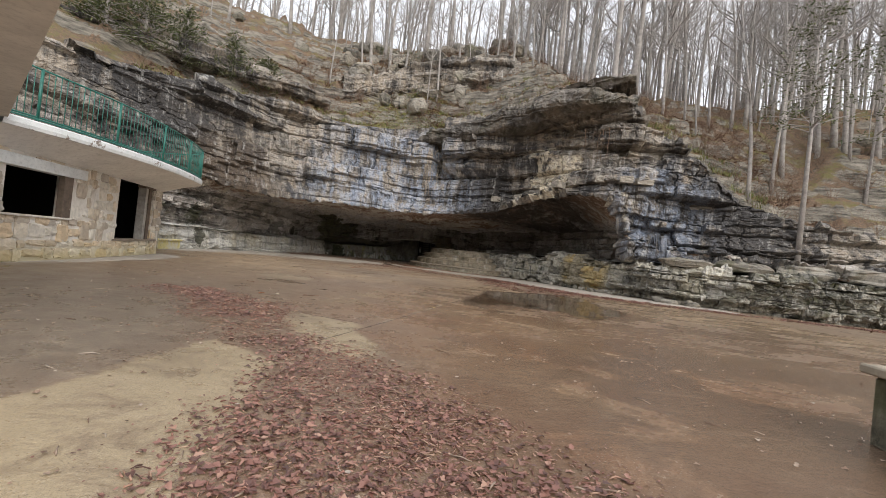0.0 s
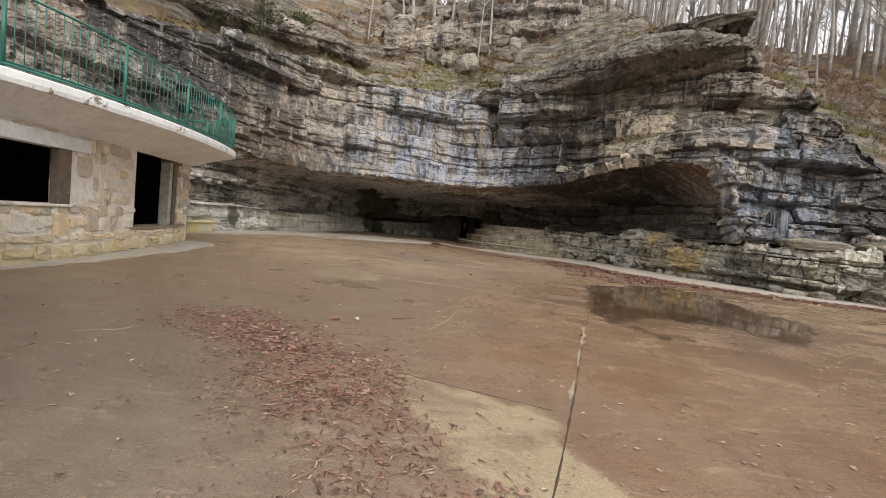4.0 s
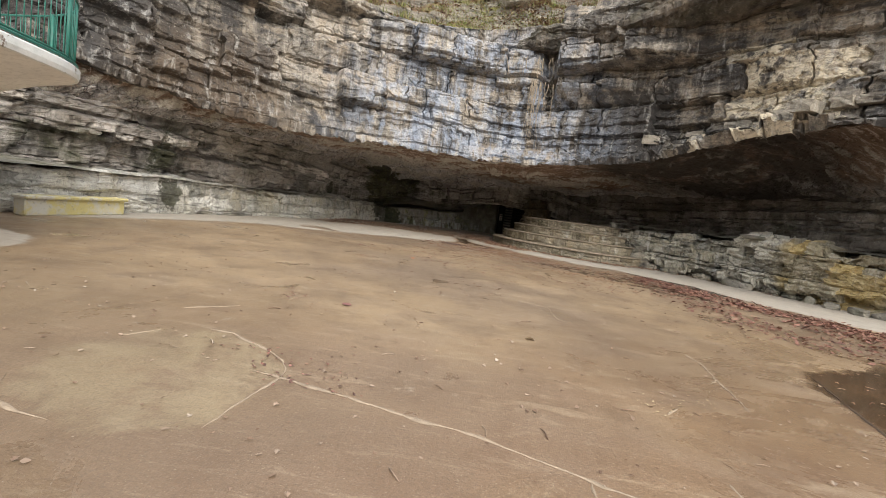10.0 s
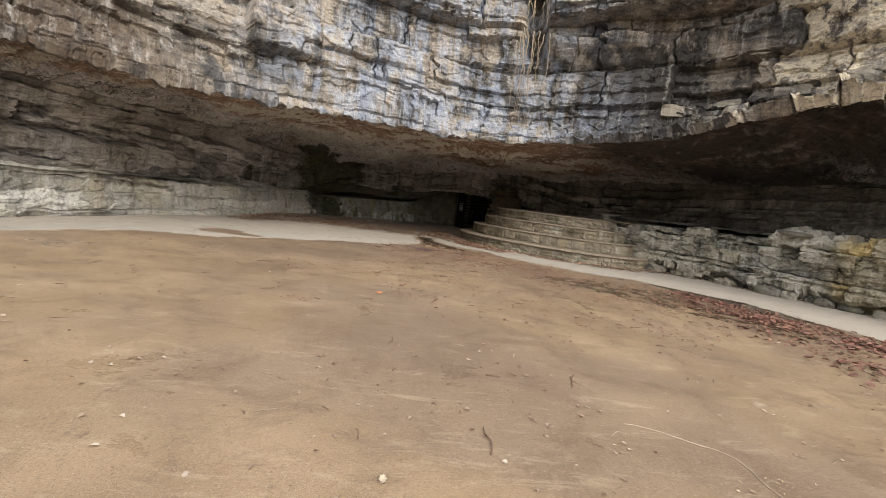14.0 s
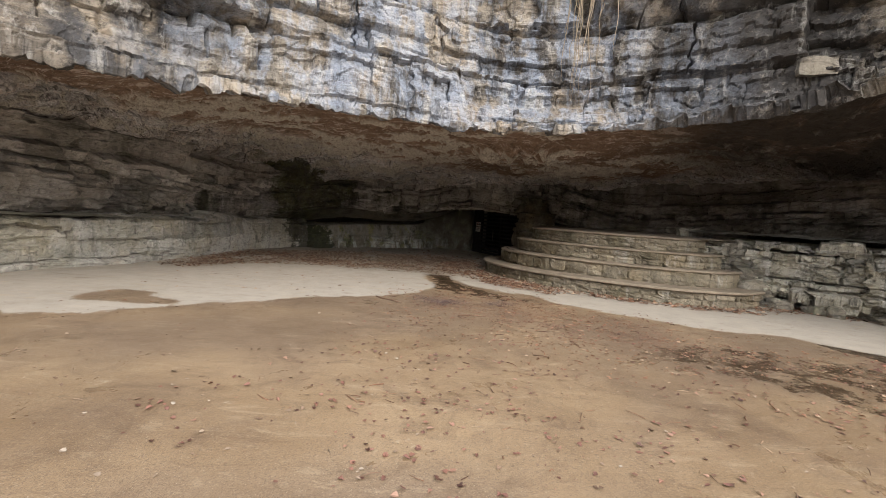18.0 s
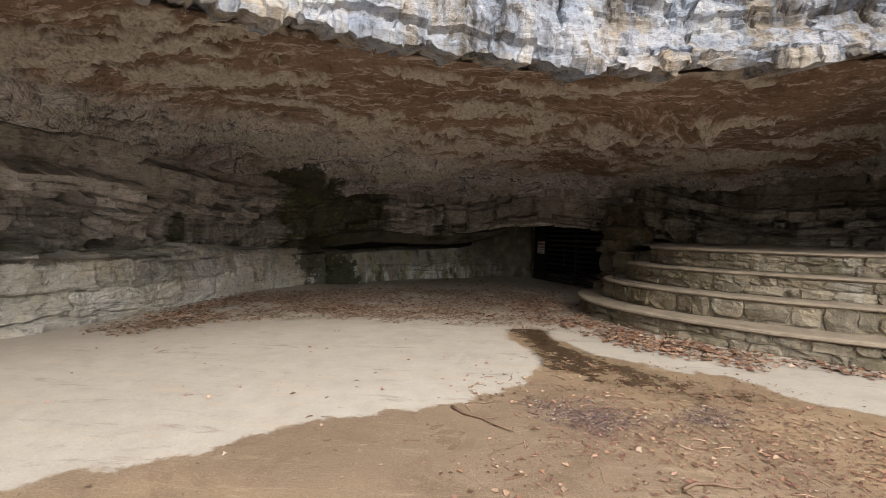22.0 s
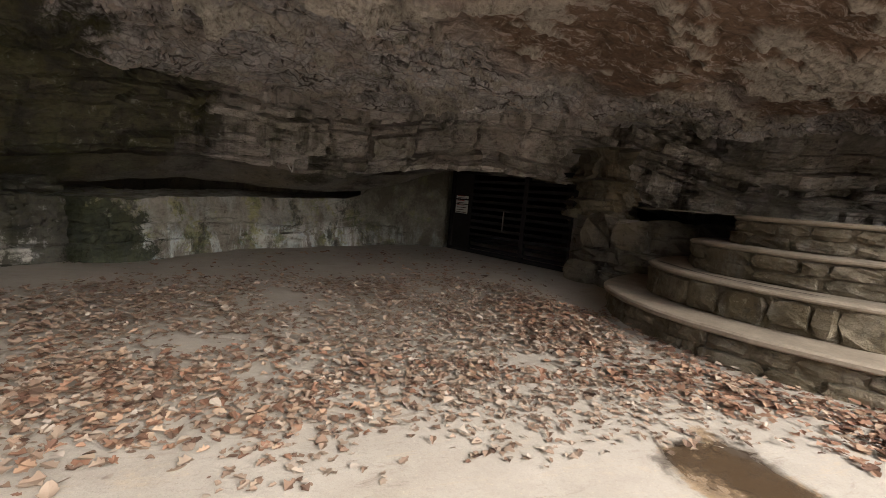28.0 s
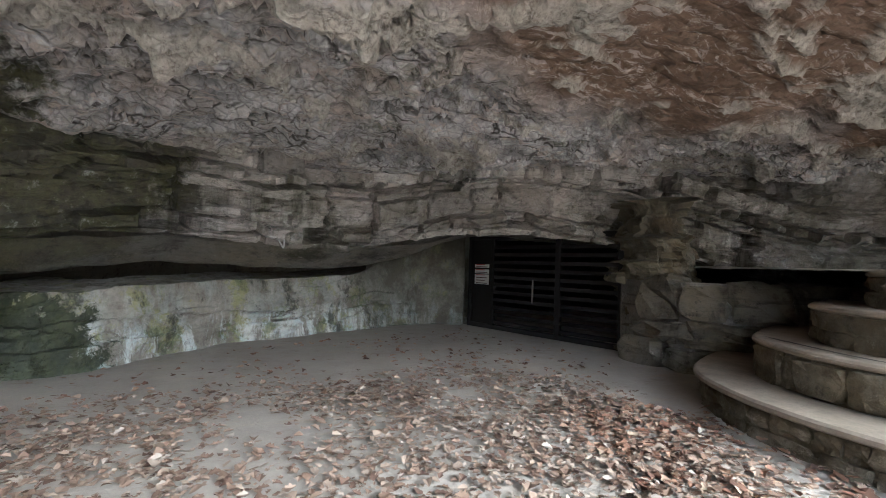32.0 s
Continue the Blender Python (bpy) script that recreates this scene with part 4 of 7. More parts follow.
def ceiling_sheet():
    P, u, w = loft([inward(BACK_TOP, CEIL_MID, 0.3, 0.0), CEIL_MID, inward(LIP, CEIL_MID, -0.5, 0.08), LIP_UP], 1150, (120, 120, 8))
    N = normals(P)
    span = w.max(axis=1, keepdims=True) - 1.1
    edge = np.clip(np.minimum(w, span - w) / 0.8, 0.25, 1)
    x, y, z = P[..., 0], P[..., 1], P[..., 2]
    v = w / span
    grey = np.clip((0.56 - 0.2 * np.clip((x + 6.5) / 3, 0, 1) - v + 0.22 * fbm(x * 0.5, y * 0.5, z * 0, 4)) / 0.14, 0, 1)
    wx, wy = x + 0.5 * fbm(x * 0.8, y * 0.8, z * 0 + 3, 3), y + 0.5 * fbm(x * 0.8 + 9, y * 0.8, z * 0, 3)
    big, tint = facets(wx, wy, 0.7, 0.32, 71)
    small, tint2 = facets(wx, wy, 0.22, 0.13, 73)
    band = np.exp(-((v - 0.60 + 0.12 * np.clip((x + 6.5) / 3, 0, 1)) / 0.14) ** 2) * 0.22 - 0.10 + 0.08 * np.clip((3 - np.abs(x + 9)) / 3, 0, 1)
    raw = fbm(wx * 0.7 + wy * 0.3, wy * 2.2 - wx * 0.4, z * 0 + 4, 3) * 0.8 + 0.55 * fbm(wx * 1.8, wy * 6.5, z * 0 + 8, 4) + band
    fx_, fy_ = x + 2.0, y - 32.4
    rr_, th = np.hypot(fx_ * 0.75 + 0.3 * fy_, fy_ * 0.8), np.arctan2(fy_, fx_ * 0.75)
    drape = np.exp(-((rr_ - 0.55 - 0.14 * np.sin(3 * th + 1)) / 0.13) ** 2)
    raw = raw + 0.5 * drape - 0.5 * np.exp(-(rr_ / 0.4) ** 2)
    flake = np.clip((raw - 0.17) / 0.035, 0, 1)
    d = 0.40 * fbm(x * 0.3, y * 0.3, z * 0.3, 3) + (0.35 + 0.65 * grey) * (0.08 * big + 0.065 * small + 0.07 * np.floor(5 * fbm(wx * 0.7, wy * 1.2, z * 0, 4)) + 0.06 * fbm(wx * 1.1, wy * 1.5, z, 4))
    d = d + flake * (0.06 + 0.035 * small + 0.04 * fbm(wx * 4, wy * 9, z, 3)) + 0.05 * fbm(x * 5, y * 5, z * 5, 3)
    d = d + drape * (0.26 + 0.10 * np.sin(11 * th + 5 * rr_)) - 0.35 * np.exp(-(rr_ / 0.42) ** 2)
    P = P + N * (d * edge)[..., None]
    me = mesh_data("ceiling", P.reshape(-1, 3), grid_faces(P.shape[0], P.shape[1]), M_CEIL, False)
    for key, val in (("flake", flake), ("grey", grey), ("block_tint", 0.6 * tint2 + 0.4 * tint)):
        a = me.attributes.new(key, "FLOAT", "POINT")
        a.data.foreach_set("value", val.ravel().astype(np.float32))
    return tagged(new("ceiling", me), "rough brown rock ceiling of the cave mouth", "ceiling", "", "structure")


ceiling_sheet()


def slope_sheet():
    P, u, w = loft([[(x * 1.02, y + 0.5, z - 3.0) for x, y, z in RIM], [(x * 1.02, y + 0.5, z - 0.05) for x, y, z in RIM], SLOPE_MID, SLOPE_TOP, SLOPE_FAR], 520, (10, 60, 50, 60))
    x, y, z = P[..., 0], P[..., 1], P[..., 2]
    f = np.clip((w - 2.9) / 1.5, 0.1, 1)
    P = P.copy()
    P[..., 2] += f * (0.9 * fbm(x * 0.4, y * 0.4, x * 0, 4) + 0.35 * fbm(x * 1.5, y * 1.5, x * 0, 4) + 0.12 * fbm(x * 6, y * 6, x * 0, 3))
    step = 1.15
    s = P[..., 2] / step + 0.8 * fbm(x * 0.22, y * 0.22, x * 0 + 3, 3)
    fr = s - np.floor(s)
    rocky = np.clip(0.45 - 0.9 * np.exp(-((x + 3) ** 2 + (y - 33) ** 2) / 16) + 1.9 * fbm(x * 0.2 + 5, y * 0.3, x * 0, 3), 0, 1) * np.clip((w - 2.9) / 0.8, 0, 1) * np.clip((19 - w) / 4, 0, 1)
    P[..., 2] += step * rocky * (np.clip((fr - 0.72) / 0.2, 0, 1) - fr)
    P[..., 2] += 0.16 * rocky * facets(x, y, 0.7, 0.5, 91)[0]
    me = mesh_data("hillside", P.reshape(-1, 3), grid_faces(P.shape[0], P.shape[1]), M_SOIL)
    return tagged(new("ground_hillside", me), "steep wooded slope covered in brown leaves and moss", "hillside", "", "structure")


hill = slope_sheet()


def sky_block_sheet():
    """Unseen slopes closing the hollow behind the walk, added to block low sky light."""
    line = [(-25, 13), (-33, 0), (-26, -15), (-9, -23), (10, -23), (27, -15), (37, 0), (42, 15)]
    curves = [[(x * k, 15 + (y - 15) * k, z * (1.0 if x < 5 else 0.62)) for x, y in line] for k, z in ((1.0, -0.12), (1.35, 7.0), (1.9, 17.5), (3.0, 28.0), (3.6, 30.0))]
    P, u, w = loft(curves, 160, (16, 16, 16, 4))
    x, y = P[..., 0], P[..., 1]
    P[..., 2] += np.clip(w / 8, 0, 1) * (2.2 * fbm(x * 0.07, y * 0.07, x * 0, 4) + 0.5 * fbm(x * 0.4, y * 0.4, x * 0, 3))
    me = mesh_data("ground_valley_side", P.reshape(-1, 3), grid_faces(P.shape[0], P.shape[1]), M_SOIL)
    return tagged(new("ground_valley_side", me), "unseen brown slope closing the hollow, added to block low sky light", "hillside", "", "structure")


sky_block_sheet()


# ---- ledges, low rock wall, tunnel behind the gate ----
LEFT_FOOT = [(-19, 14.0), (-15.2, 17.2), (-13.9, 20.5), (-13.7, 25.2), (-12.7, 29.3), (-11.4, 32.3), (-11.0, 35), (-10.4, 37.4), (-9.5, 38.8)]
RIGHT_FOOT = [(3.3, 33.6), (4.0, 31.7), (6, 29.8), (7.4, 27.5), (8.6, 24.8), (10, 22.3), (12.2, 20.4), (15, 19.2), (18.5, 18.3), (24, 17), (36, 15)]


def path2(points, n):
    P = spline([(x, y, 0) for x, y in points], n)
    T = np.gradient(P, axis=0)
    T /= np.linalg.norm(T, axis=1, keepdims=True)
    s = np.concatenate([[0], np.cumsum(np.linalg.norm(np.diff(P, axis=0), axis=1))])
    return P, T, s


def off(points, d, z):
    """The plan curve moved d metres to its left, at height z."""
    P, T, s = path2(points, 120)
    Q = P + d * np.stack([-T[:, 1], T[:, 0], 0 * T[:, 0]], 1)
    Q[:, 2] = z
    return Q


def plain_rock(name, curves, nu, nvs, mat, amp, label, seed=1.0):
    P, u, w = loft(curves, nu, nvs)
    N = normals(P)
    x, y, z = P[..., 0], P[..., 1], P[..., 2]
    P = P + N * (amp * (fbm(x * 0.9 + seed, y * 0.9, z * 0.9, 5) + 0.35 * fbm(x * 3.5, y * 3.5, z * 3.5 + seed, 4)))[..., None]
    me = mesh_data(name, P.reshape(-1, 3), grid_faces(P.shape[0], P.shape[1]), mat)
    return tagged(new(name, me), label, "rock", "", "structure")


M_LOW = limestone("low_rock", (0.46, 0.44, 0.38), (0.05, 0.055, 0.045), (0.33, 0.28, 0.16), 0.32, 0.0, 0.4, 0.3, False, lime=0.3, crazed=0.15)
M_LEFT = limestone("left_ledge_stone", (0.84, 0.83, 0.78), (0.08, 0.08, 0.075), (0.52, 0.44, 0.27), 0.12, 0.0, 0.22, 0.4, True, lime=0.45, crazed=0.3)
M_RIGHT = limestone("right_ledge_stone", (0.72, 0.69, 0.60), (0.05, 0.05, 0.045), (0.52, 0.46, 0.28), 0.34, 0.0, 0.06, 0.3, True, lime=0.75, crazed=0.3, shaggy=True)
plain_rock("ground_ledge_left", [off(LEFT_FOOT, -0.12, 1.2), off(LEFT_FOOT, 1.0, 1.24), off(LEFT_FOOT, 2.4, 1.3)], 240, (8, 8), M_LOW, 0.06, "narrow rock ledge on top of the low stone wall")
plain_rock("ground_ledge_right", [off(RIGHT_FOOT, 0.35, 1.80), off(RIGHT_FOOT, 1.6, 1.86), off(RIGHT_FOOT, 5.5, 1.9)], 240, (10, 14), M_LOW, 0.10, "broad rock ledge above the stone bank")

LOW_FOOT = [(-10.0, 38.9, -0.1), (-9.0, 38.7, -0.1), (-8.3, 39.3, -0.1), (-7.3, 40.45, -0.1), (-5.4, 41.8, -0.1), (-4.3, 42.4, -0.1), (-3.2, 42.95, -0.1), (-1.85, 42.9, -0.1)]
LOW_TOP = [(-10.0, 39.2, 1.02), (-9.0, 38.95, 1.02), (-8.3, 39.5, 1.08), (-7.3, 40.7, 1.13), (-5.4, 42.05, 1.20), (-4.6, 42.5, 1.36), (-3.9, 42.8, 1.9), (-3.2, 43.05, 2.4), (-1.85, 43.0, 2.5)]
LOW_BACK = [(x - 0.5, y + 2.6, z + 0.05) for x, y, z in LOW_TOP]


def low_wall_rock():
    """Smooth damp rock: brown-grey above, pale blue-white drip streaks and green algae below."""
    n = Nodes("mossy_low_rock", 0.8)
    mid, fine = n.noise(2.2, 7, 0.72), n.noise(16, 5, 0.7)
    z = n.math("ADD", n.axis(2), n.math("MULTIPLY", n.noise(1.4, 6, 0.7), 0.7))
    c = n.mix(n.ramp(mid, (0.35, 0.0), (0.62, 1.0)), (0.15, 0.135, 0.105), (0.36, 0.34, 0.29))
    drips = n.noise(1.0, 7, 0.72, n.stretch((3.4, 3.4, 0.7)), dist=0.5)
    c = n.mix(n.math("MULTIPLY", n.ramp(drips, (0.46, 0.0), (0.56, 0.95)), n.ramp(z, (0.75, 1.0), (1.0, 0.25))), c, n.mix(n.ramp(n.noise(2.5, 5, 0.7), (0.42, 0.0), (0.58, 1.0)), (0.54, 0.62, 0.63), (0.68, 0.70, 0.66)))
    c = n.mix(n.ramp(n.noise(1.5, 7, 0.74), (0.53, 0.0), (0.60, 0.8)), c, n.mix(n.ramp(mid, (0.42, 0.0), (0.55, 1.0)), (0.12, 0.15, 0.06), (0.34, 0.33, 0.14)))
    c = n.mix(n.ramp(n.noise(1.0, 7, 0.75, n.stretch((2.0, 2.0, 1.0))), (0.36, 0.85), (0.45, 0.0)), c, (0.045, 0.048, 0.035))
    moss = n.ramp(n.math("ADD", n.math("MULTIPLY", n.math("MAXIMUM", n.near((-9.1, 38.8, 0.25), 1.3), n.near((-9.8, 38.8, 0.9), 1.2)), 0.5), n.math("MULTIPLY", n.noise(2.4, 7, 0.76), 0.8)), (0.58, 0.0), (0.63, 0.95))
    c = n.mix(moss, c, n.mix(n.ramp(n.noise(4, 6, 0.7), (0.4, 0.0), (0.6, 1.0)), (0.02, 0.027, 0.012), (0.055, 0.066, 0.028)))
    # Darker brown-green towards the gate jamb.
    jamb_dark = n.math("MULTIPLY", n.ramp(n.near((-2.9, 42.9, 1.4), 2.7), (0.05, 0.0), (0.4, 1.0)), n.ramp(n.noise(1.6, 6, 0.7), (0.42, 0.95), (0.62, 0.55)))
    c = n.mix(jamb_dark, c, (0.075, 0.07, 0.048))
    c = n.mix(n.ramp(fine, (0.3, 0.4), (0.5, 0.0)), c, n.mix(0.6, c, 0.02))
    return n.done(c, n.ramp(drips, (0.3, 0.55), (0.7, 0.9)), n.math("ADD", mid, n.math("MULTIPLY", fine, 0.4)), 0.06, 0.8)


M_LOWWALL = low_wall_rock()
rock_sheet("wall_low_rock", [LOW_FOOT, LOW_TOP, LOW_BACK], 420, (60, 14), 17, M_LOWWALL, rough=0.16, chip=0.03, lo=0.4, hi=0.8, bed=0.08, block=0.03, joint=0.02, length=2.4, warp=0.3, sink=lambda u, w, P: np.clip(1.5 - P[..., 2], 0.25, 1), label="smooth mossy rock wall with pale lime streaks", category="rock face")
SOF_A = BACK_LOW[6:13]
SOF_B = [(-12.6, 41.0, 1.35), (-9.6, 43.4, 1.45), (-6.0, 44.6, 1.6), (-2.4, 45.6, 2.3), (2.4, 43.5, 2.35), (6.5, 41.0, 2.0), (9.5, 36.5, 1.9)]
# Darker rock for the low roof and the crevice.
M_RECESS = limestone("dark_recess_rock", (0.30, 0.28, 0.24), (0.03, 0.027, 0.02), (0.22, 0.18, 0.11), 0.3, 0.0, 0.25, 0.5, False, crazed=0.2)
SOF_M = [(x, y + 0.75, z - 0.36 if x < -4 else z) for x, y, z in SOF_A]
plain_rock("ceiling_low", [SOF_B, SOF_M, SOF_A], 200, (34, 16), M_RECESS, 0.10, "low dark rock roof before the gate", 7.0)
plain_rock("wall_tunnel", [[(-10.5, 38.4, -0.1), (-10.6, 41.0, -0.1), (-8, 44.5, -0.1), (-3.5, 45.5, -0.1)], [(-10.5, 38.4, 1.9), (-10.6, 41.0, 1.9), (-8, 44.5, 1.9), (-3.5, 45.5, 2.6)]], 80, (16,), M_RECESS, 0.12, "dark rock at the back of the crevice")
# Box round the passage; its darkness is in the colour.
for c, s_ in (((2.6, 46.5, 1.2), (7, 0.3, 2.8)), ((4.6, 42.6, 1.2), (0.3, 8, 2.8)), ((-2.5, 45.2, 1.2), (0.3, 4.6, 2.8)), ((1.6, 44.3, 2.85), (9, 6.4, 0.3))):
    tagged(part("wall_tunnel_dark" if s_[2] > 1 else "ceiling_tunnel", box_bm(c, s_), M_UNLIT, None), "near-black box sides standing for the unlit passage behind the gate", "rock", "", "structure")
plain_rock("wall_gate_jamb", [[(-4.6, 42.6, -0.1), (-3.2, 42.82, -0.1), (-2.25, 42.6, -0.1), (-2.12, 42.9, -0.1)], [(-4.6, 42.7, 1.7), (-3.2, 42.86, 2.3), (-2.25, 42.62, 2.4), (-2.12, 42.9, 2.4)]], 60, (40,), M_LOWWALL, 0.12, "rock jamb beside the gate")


# Backing added behind the walls to stop light through gaps.
OUTER = [(-28, 12), (-20.5, 22), (-18, 30), (-16.5, 37), (-14, 44), (-9, 48.5), (-2, 49.5), (6, 48.5), (12, 41), (14, 34), (15, 28.5), (18, 25.5), (26, 23.5), (38, 21.5)]
OUT_TOP = [7.5] * 9 + [7, 6.5, 4.5, 2.8, 2.8]
plain_rock("wall_rock_mass", [[(x, y, -0.3) for x, y in OUTER], [(x, y, z) for (x, y), z in zip(OUTER, OUT_TOP)]], 120, (12,), M_CAVE, 0.2, "rock backing sheet added behind the shelter walls to close gaps")
plain_rock("ground_platform", [off([(-0.2, 37.3), (-0.6, 34.6), (1.5, 32.2), (4.3, 32.0)], 0.0, 1.6), off([(2, 41), (4, 38.5), (8, 35), (11, 31)], 0.0, 1.7)], 60, (30,), M_CAP, 0.03, "flat stage floor above the terrace steps")


# ---- rough stones, built once and shared ----
def stone_mesh(name, seed, mat, bev=0.16, wild=0.10):
    """A rough quarried block of unit size, its face towards -y, the bevelled edges and face uneven."""
    r = random.Random(seed)
    bm = bmesh.new()
    bmesh.ops.create_cube(bm, size=1.0)
    bmesh.ops.subdivide_edges(bm, edges=bm.edges[:], cuts=2, use_grid_fill=True)
    for v in bm.verts:
        c = v.co
        on = sum(abs(abs(a) - 0.5) < 1e-4 for a in c)
        k = 1 - bev * (on - 1) * 0.32
        v.co = Vector((c.x * (k if on > 1 else 1), c.y * (k if on > 1 else 1), c.z * (k if on > 1 else 1)))
        v.co += Vector([r.uniform(-wild, wild) * 0.6 for _ in range(3)])
        if c.y < -0.4:
            v.co.y += r.uniform(-wild, wild)
    bmesh.ops.delete(bm, geom=[f for f in bm.faces if f.normal.y > 0.9 and f.calc_center_median().y > 0.3], context="FACES_ONLY")
    me = bpy.data.meshes.new(name)
    bm.to_mesh(me)
    bm.free()
    me.materials.append(mat)
    return me




def courses(owner, points, levels, lo, hi, seed, meshes, name="stone", depth=0.34, push=0.0, start=0.0, stop=None, skip=None, gap=0.02, jut=0.06, z_of=None, rag=0.0):
    """Lays rows of stones along a plan curve; each stone is its own object under owner, its face to the curve's right."""
    P, T, s = path2(points, 400)
    r = random.Random(seed)
    stop = s[-1] if stop is None else stop
    n = 0
    for z0, z1, inset in levels:
        a = start - r.uniform(0, lo)
        while a < stop:
            L = r.uniform(lo, hi)
            mid = a + L / 2
            a += L
            if mid < start or mid > stop:
                continue
            i = int(np.searchsorted(s, mid).clip(0, len(s) - 1))
            if skip and skip(mid, (z0 + z1) / 2):
                continue
            t = T[i]
            nrm = Vector((t[1], -t[0], 0))
            hh = (z1 - z0) * r.uniform(0.93 - rag, 1.04 + rag)
            c = Vector(P[i]) + nrm * (push - inset + r.uniform(-jut, jut) - depth / 2)
            base = (z_of(mid) if z_of else 0.0) + r.uniform(-0.3, 0.3) * rag * (z1 - z0)
            m = Matrix.LocRotScale((c.x, c.y, base + (z0 + z1) / 2), Euler((r.uniform(-0.03, 0.03), r.uniform(-0.025, 0.025), math.atan2(t[1], t[0]) + r.uniform(-0.04, 0.04))), (L - gap, depth, hh - gap))
            if r.random() < 0.5:
                m = m @ Matrix.Diagonal((-1, 1, -1, 1))
            put(name, r.choice(meshes), owner, "", m)
            n += 1
    return n


def wall_core(name, points, z0, z1, thick, mat, label, n=160, kind="structure", front=0.5):
    """A wall body behind a plan curve, with its top."""
    front0, front1, back1, back0 = (off(points, d, z) for d, z in ((front, z0), (front, z1), (thick, z1), (thick, z0)))
    P, u, w = loft([front0, front1, back1, back0], n, (8, 4, 4))
    me = mesh_data(name, P.reshape(-1, 3), grid_faces(P.shape[0], P.shape[1])[:, ::-1], mat)
    return tagged(new(name, me), label, "wall", "", kind)


wall_core("wall_left_core", LEFT_FOOT, -0.1, 1.1, 0.8, M_LOW, "grey limestone behind the cave-side ledge", front=0.45)
wall_core("wall_right_core", RIGHT_FOOT, -0.1, 1.7, 1.2, M_LOW, "limestone behind the stepped bank", front=0.9)
rock_sheet("wall_left_low", [off(LEFT_FOOT, 0.0, -0.1), off(LEFT_FOOT, -0.12, 0.3), off(LEFT_FOOT, -0.1, 0.75), off(LEFT_FOOT, -0.08, 1.12), off(LEFT_FOOT, 0.1, 1.24), off(LEFT_FOOT, 0.9, 1.27)], 900, (14, 16, 12, 6, 8), 5, M_LEFT, level=[0, 0], rough=0.12, chip=0.035, lo=0.22, hi=0.5, bed=0.16, block=0.09, joint=0.09, length=1.9, warp=0.12, label="low natural ledge of pale grey limestone with stains", category="rock face")
rock_sheet("wall_right_low", [off(RIGHT_FOOT, 0.28, -0.1), off(RIGHT_FOOT, 0.18, 0.22), off(RIGHT_FOOT, -0.18, 0.42), off(RIGHT_FOOT, -0.16, 1.0), off(RIGHT_FOOT, -0.14, 1.6), off(RIGHT_FOOT, 0.05, 1.86), off(RIGHT_FOOT, 1.0, 1.92)], 1000, (10, 8, 20, 18, 9, 8), 6, M_RIGHT, level=[0, 0], rough=0.12, chip=0.10, lo=0.34, hi=0.6, bed=0.14, block=0.2, joint=0.2, length=0.62, warp=0.12, label="stepped bank of stained limestone ledges", category="rock face")

# ---- building: front wall line, seen side to the right of the line ----
FRONT = [(-9.7, 0.5), (-9.7, 5.0), (-9.85, 9.0), (-10.1, 11.5), (-10.6, 14.0), (-11.05, 16.0), (-11.45, 17.6)]


# ---- terraces ----
TERRACE = [(0.4, 37.4), (-0.7, 36.95), (-1.75, 36.25), (-2.25, 35.2), (-2.2, 34.0), (-1.6, 32.8), (-0.6, 31.75), (0.6, 30.95), (1.9, 30.45), (3.2, 30.4), (4.2, 30.9)]
TIERS = [(0.0, 0.0, 0.42), (0.52, 0.42, 0.83), (1.02, 0.83, 1.22), (1.5, 1.22, 1.60)]
M_TSTONE = limestone("terrace_stone", (0.40, 0.35, 0.265), (0.07, 0.06, 0.042), (0.31, 0.235, 0.13), 0.30, 0.0, 0.2, 0.5, False, lime=0.45, crazed=0.2, damp=((-1.6, 35.4, 0.5), 3.6, (0.085, 0.062, 0.027)))
TSTONES = [stone_mesh("stone", 40 + i, M_TSTONE, 0.3, 0.09) for i in range(9)]
bandstand = thing("terraced_steps", "curved stone terrace steps with worn concrete treads against the cave wall", "steps")
for i, (inset, z0, z1) in enumerate(TIERS):
    tier = thing("tier", "", "")
    tier.parent = bandstand
    P, T, s = path2([(x, y) for x, y in TERRACE], 200)
    N = np.stack([-T[:, 1], T[:, 0], 0 * T[:, 0]], 1)
    line = P + N * inset
    keep = line[:: 4]
    pts = [(p[0], p[1]) for p in keep]
    nose = P + N * (inset - (0.09 if i == 0 else 0.04))
    deep = P + N * (inset + 0.75 + (2.4 if i == 3 else 0))
    th = 0.075 if i == 0 else 0.06
    rows = [deep, nose + N * 0.03, nose, nose, nose + N * 0.03, P + N * (inset + 0.12)]
    zs = [z1, z1, z1 - 0.02, z1 - th + 0.02, z1 - th, z1 - th]
    G = np.stack([np.column_stack([r_[:, :2], np.full(len(r_), z) + 0.008 * fbm(r_[:, 0] * 2, r_[:, 1] * 2, r_[:, 0] * 0 + i, 3)]) for r_, z in zip(rows, zs)], 1)
    put("tread", mesh_data("tread", G.reshape(-1, 3), grid_faces(len(P), 6), M_CAP, False), tier, "worn tan concrete tread" if i == 0 else "")
    core = np.stack([np.column_stack([(P + N * (inset + d))[:, :2], np.full(len(P), z)]) for d, z in ((0.03, z0 - 0.1), (0.03, z1 - th - 0.005))], 1)
    put("riser", mesh_data("riser", core.reshape(-1, 3), grid_faces(len(P), 2), M_TSTONE), tier)
    h = z1 - th - z0
